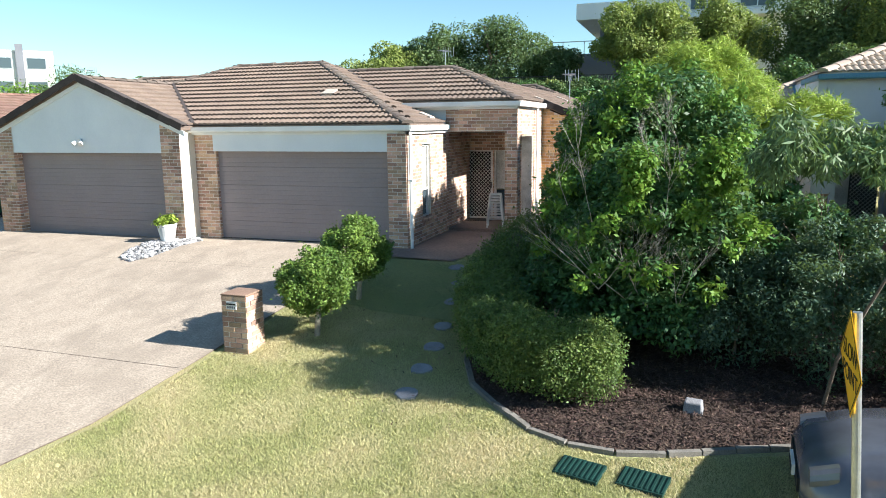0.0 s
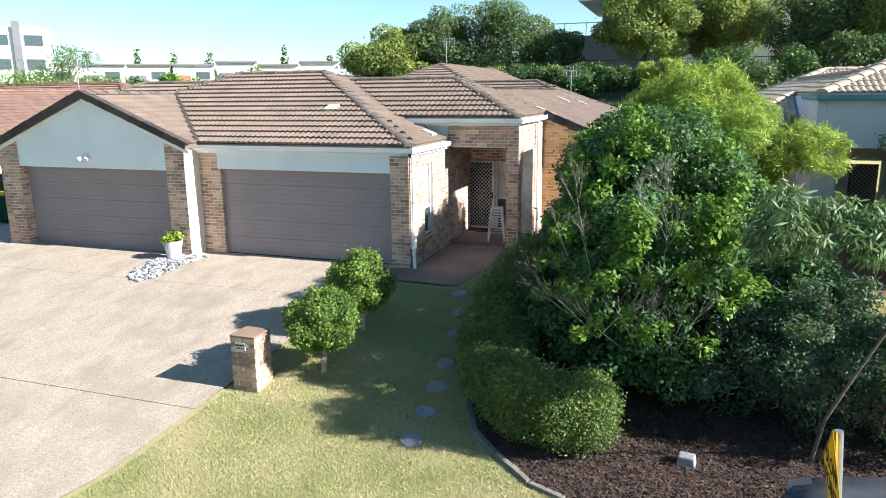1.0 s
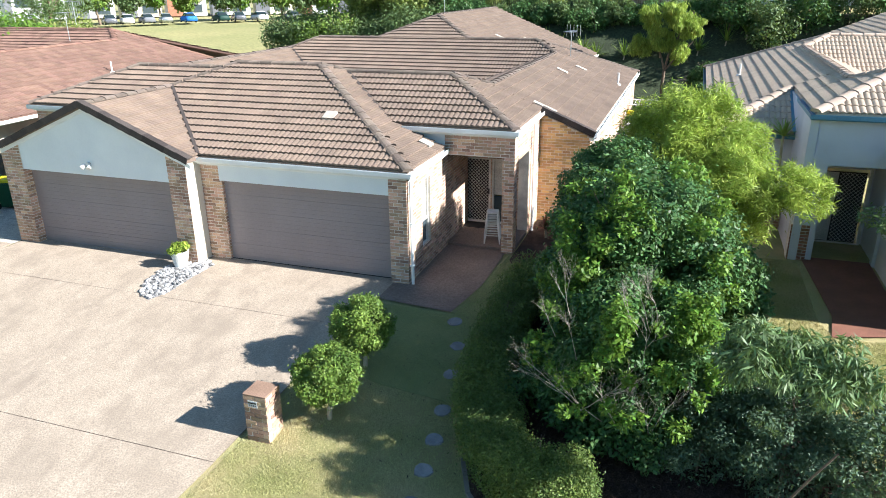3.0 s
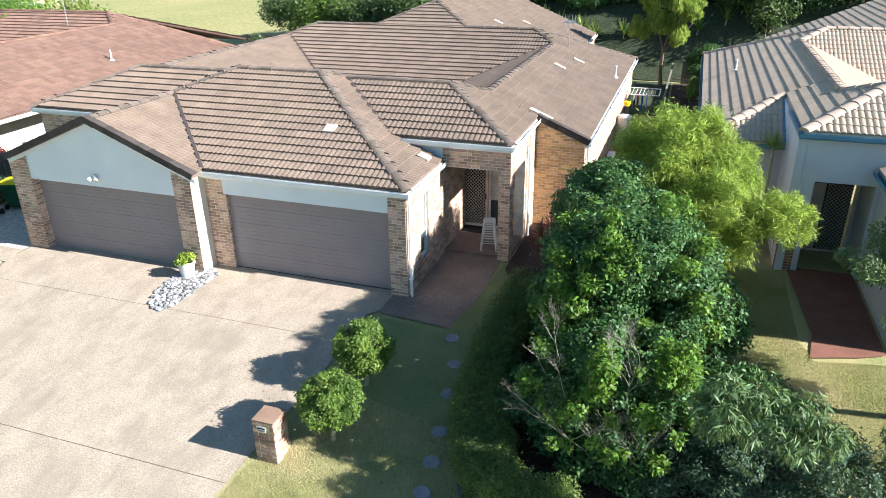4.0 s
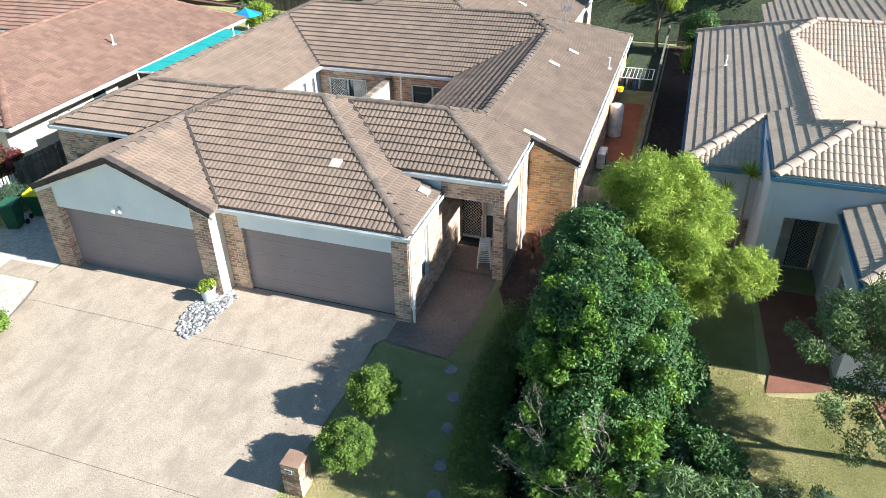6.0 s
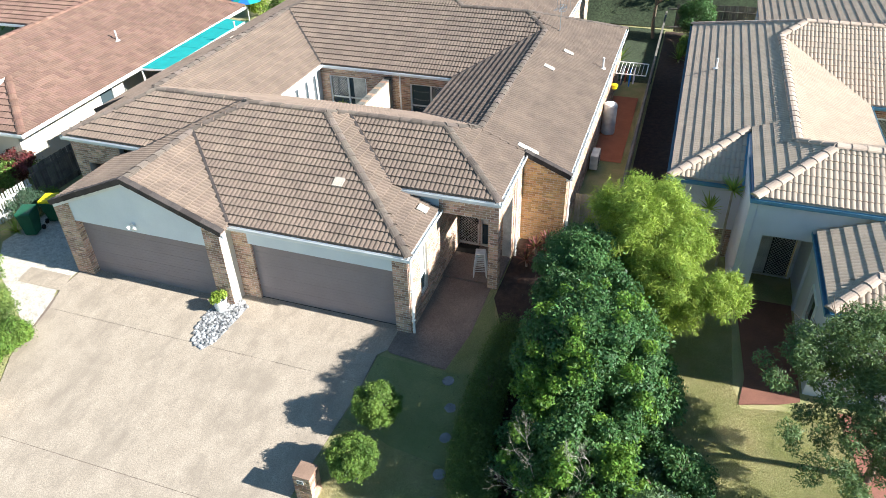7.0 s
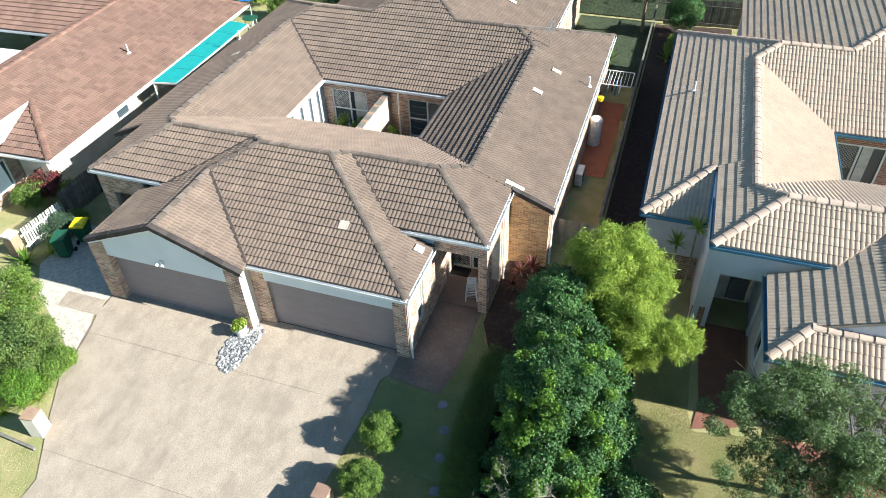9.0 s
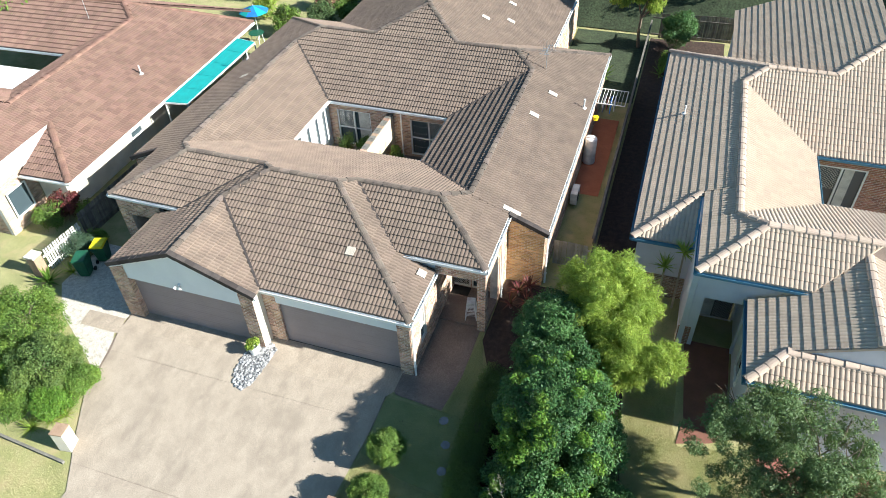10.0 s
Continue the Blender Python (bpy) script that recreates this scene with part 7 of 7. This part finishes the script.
# tall narrow pines on the skyline
for k, (b, h) in enumerate(((-45.3, 14), (-42.0, 14.5), (-39.5, 13), (-37.0, 13.5), (-31.5, 16), (-28.0, 13))):
    x, y = polar(b, 190)
    bl = [(x, y, 4 + h * 0.75 * j / 8, 2.6 * (1 - j / 9), 2.6 * (1 - j / 9), 0.5) for j in range(9)]
    tree("pine_tree", "tall tiered pine on the skyline", "tree", (x, y, 1), bl, 1400, 0.9, "leaf_far", (x, y, h * 0.85), 0.3, group="skyline pines", seed=260 + k, levels=0, inside=0.4)
# greenery between the western roofs and the park
for k, (b, r, h, w, m) in enumerate(((-50, 52, 5.5, 7, "leaf_tip"), (-47, 55, 5.0, 6, "leaf_olive"), (-47.5, 84, 9.0, 8, "leaf_far"), (-30.5, 62, 5.2, 6, "leaf_far"), (-27.0, 60, 5.6, 7, "leaf_topiary"), (-24.5, 58, 5.0, 6, "leaf_far"), (-21, 56, 5.5, 7, "leaf_far"), (-17, 55, 5.5, 7, "leaf_dark"))):
    far_tree(b, r, 0.3, h, w, m, 280 + k, 9000, 0.22, "leafy tree beyond the back gardens")


# ---- grass blades on the near lawn ----
def grass(name, poly, count, seed, label, height=(0.014, 0.038), mat="blade"):
    q = np.random.default_rng(seed)
    x0, x1 = min(p[0] for p in poly), max(p[0] for p in poly)
    y0, y1 = min(p[1] for p in poly), max(p[1] for p in poly)
    pts = np.stack([q.uniform(x0, x1, count * 2), q.uniform(y0, y1, count * 2)], 1)
    c = np.zeros(len(pts), bool)
    for (xa, ya), (xb, yb) in zip(poly, poly[1:] + poly[:1]):
        hit = (ya > pts[:, 1]) != (yb > pts[:, 1])
        c ^= hit & (pts[:, 0] < (xb - xa) * (pts[:, 1] - ya) / (yb - ya + 1e-12) + xa)
    pts = pts[c][:count]
    n = len(pts)
    z = np.array([ground_z(x, y) for x, y in pts]) - 0.012
    a = q.uniform(0, 2 * math.pi, n)
    h = q.uniform(*height, n)
    lean = q.normal(0, 0.6, (n, 2)) * h[:, None]
    w = 0.004 + 0.003 * q.random(n)
    base = np.stack([pts[:, 0], pts[:, 1], z], 1)
    s = np.stack([np.cos(a) * w, np.sin(a) * w, np.zeros(n)], 1)
    tip = base + np.stack([lean[:, 0], lean[:, 1], h], 1)
    v = np.stack([base - s, base + s, tip], 1).reshape(-1, 3)
    ob = part(name, array_mesh(name, v, np.arange(3 * n).reshape(-1, 3)), mat)
    return tagged(ob, label, "grass", kind="stuff")


def chips(name, poly, count, seed, mat, size, label):
    """Loose flat flakes lying every way on the ground."""
    q = np.random.default_rng(seed)
    x0, x1 = min(p[0] for p in poly), max(p[0] for p in poly)
    y0, y1 = min(p[1] for p in poly), max(p[1] for p in poly)
    pts = [(x, y) for x, y in zip(q.uniform(x0, x1, count), q.uniform(y0, y1, count)) if inside(x, y, poly)]
    n = len(pts)
    c = np.array([(x, y, ground_z(x, y) + 0.03) for x, y in pts]) + np.stack([np.zeros(n), np.zeros(n), q.uniform(0, 0.03, n)], 1)
    a = unit(q.normal(size=(n, 3)) * np.array([1, 1, 0.35])) * (size * q.uniform(0.5, 1.4, n))[:, None]
    b = unit(np.cross(a, q.normal(size=(n, 3)) * 0.4 + np.array([0, 0, 1]))) * (size * 0.35 * q.uniform(0.5, 1.2, n))[:, None]
    v = np.stack([c - a - b, c + a - b * 0.6, c + a * 0.8 + b, c - a * 0.9 + b], 1).reshape(-1, 3)
    ob = part(name, array_mesh(name, v, np.arange(4 * n).reshape(-1, 4)), mat)
    return tagged(ob, label, "mulch", kind="stuff")


chips("bark_chips", bed_edge + [(9.5, -3.9), (8.1, -3.0), (7.7, -1.4), (7.4, 0.6), (3.0, 1.0)], 110000, 31, "chip", 0.022, "loose bark chips and dry litter in the bed")
chips("leaf_litter", [(2.0, -1.3), (-0.5, -1.3), (-0.9, -6.3), (1.8, -7.6), (4.2, -7.2), (3.0, -4.5), (2.7, -2.0)], 450, 32, "chip", 0.022, "scattered dry leaves on the grass")
near_path = [(-0.5, -1.2), (1.6, -1.25), (1.9, 2.6), (2.4, 1.0), (2.6, -2.2), (2.85, -4.1), (0.9, -3.9), (-0.7, -3.4)]
front_lawn = [(-0.7, -3.4), (0.9, -3.9), (2.85, -4.1), (3.05, -5.4), (3.35, -6.1), (3.85, -6.6), (4.45, -7.05), (5.5, -7.3), (6.8, -6.95), (8.5, -6.5), (9.5, -9.5), (5, -11.5), (-2.2, -11.5), (-1.75, -9.5), (-1.25, -8.2), (-1.0, -6.3)]
grass("grass_blades", front_lawn, 330000, 5, "short dry grass blades of the front lawn")
grass("grass_blades", near_path, 90000, 7, "greener grass blades beside the front path", mat="blade_green")
grass("grass_blades", [(7.4, 4.3), (9.25, 4.3), (9.3, 0.6), (9.5, -0.25), (11.8, 0.2), (13.0, -4.0), (9.8, -4.0), (8.2, -3.0), (7.85, -1.4), (7.6, 1.0)], 140000, 6, "short grass of the neighbouring lawn")
grass("grass_blades", [(-10.2, -7.0), (-10.6, -6.75), (-16, -6.3), (-16, -10), (-10.1, -10)], 40000, 8, "short green grass beside the driveway")
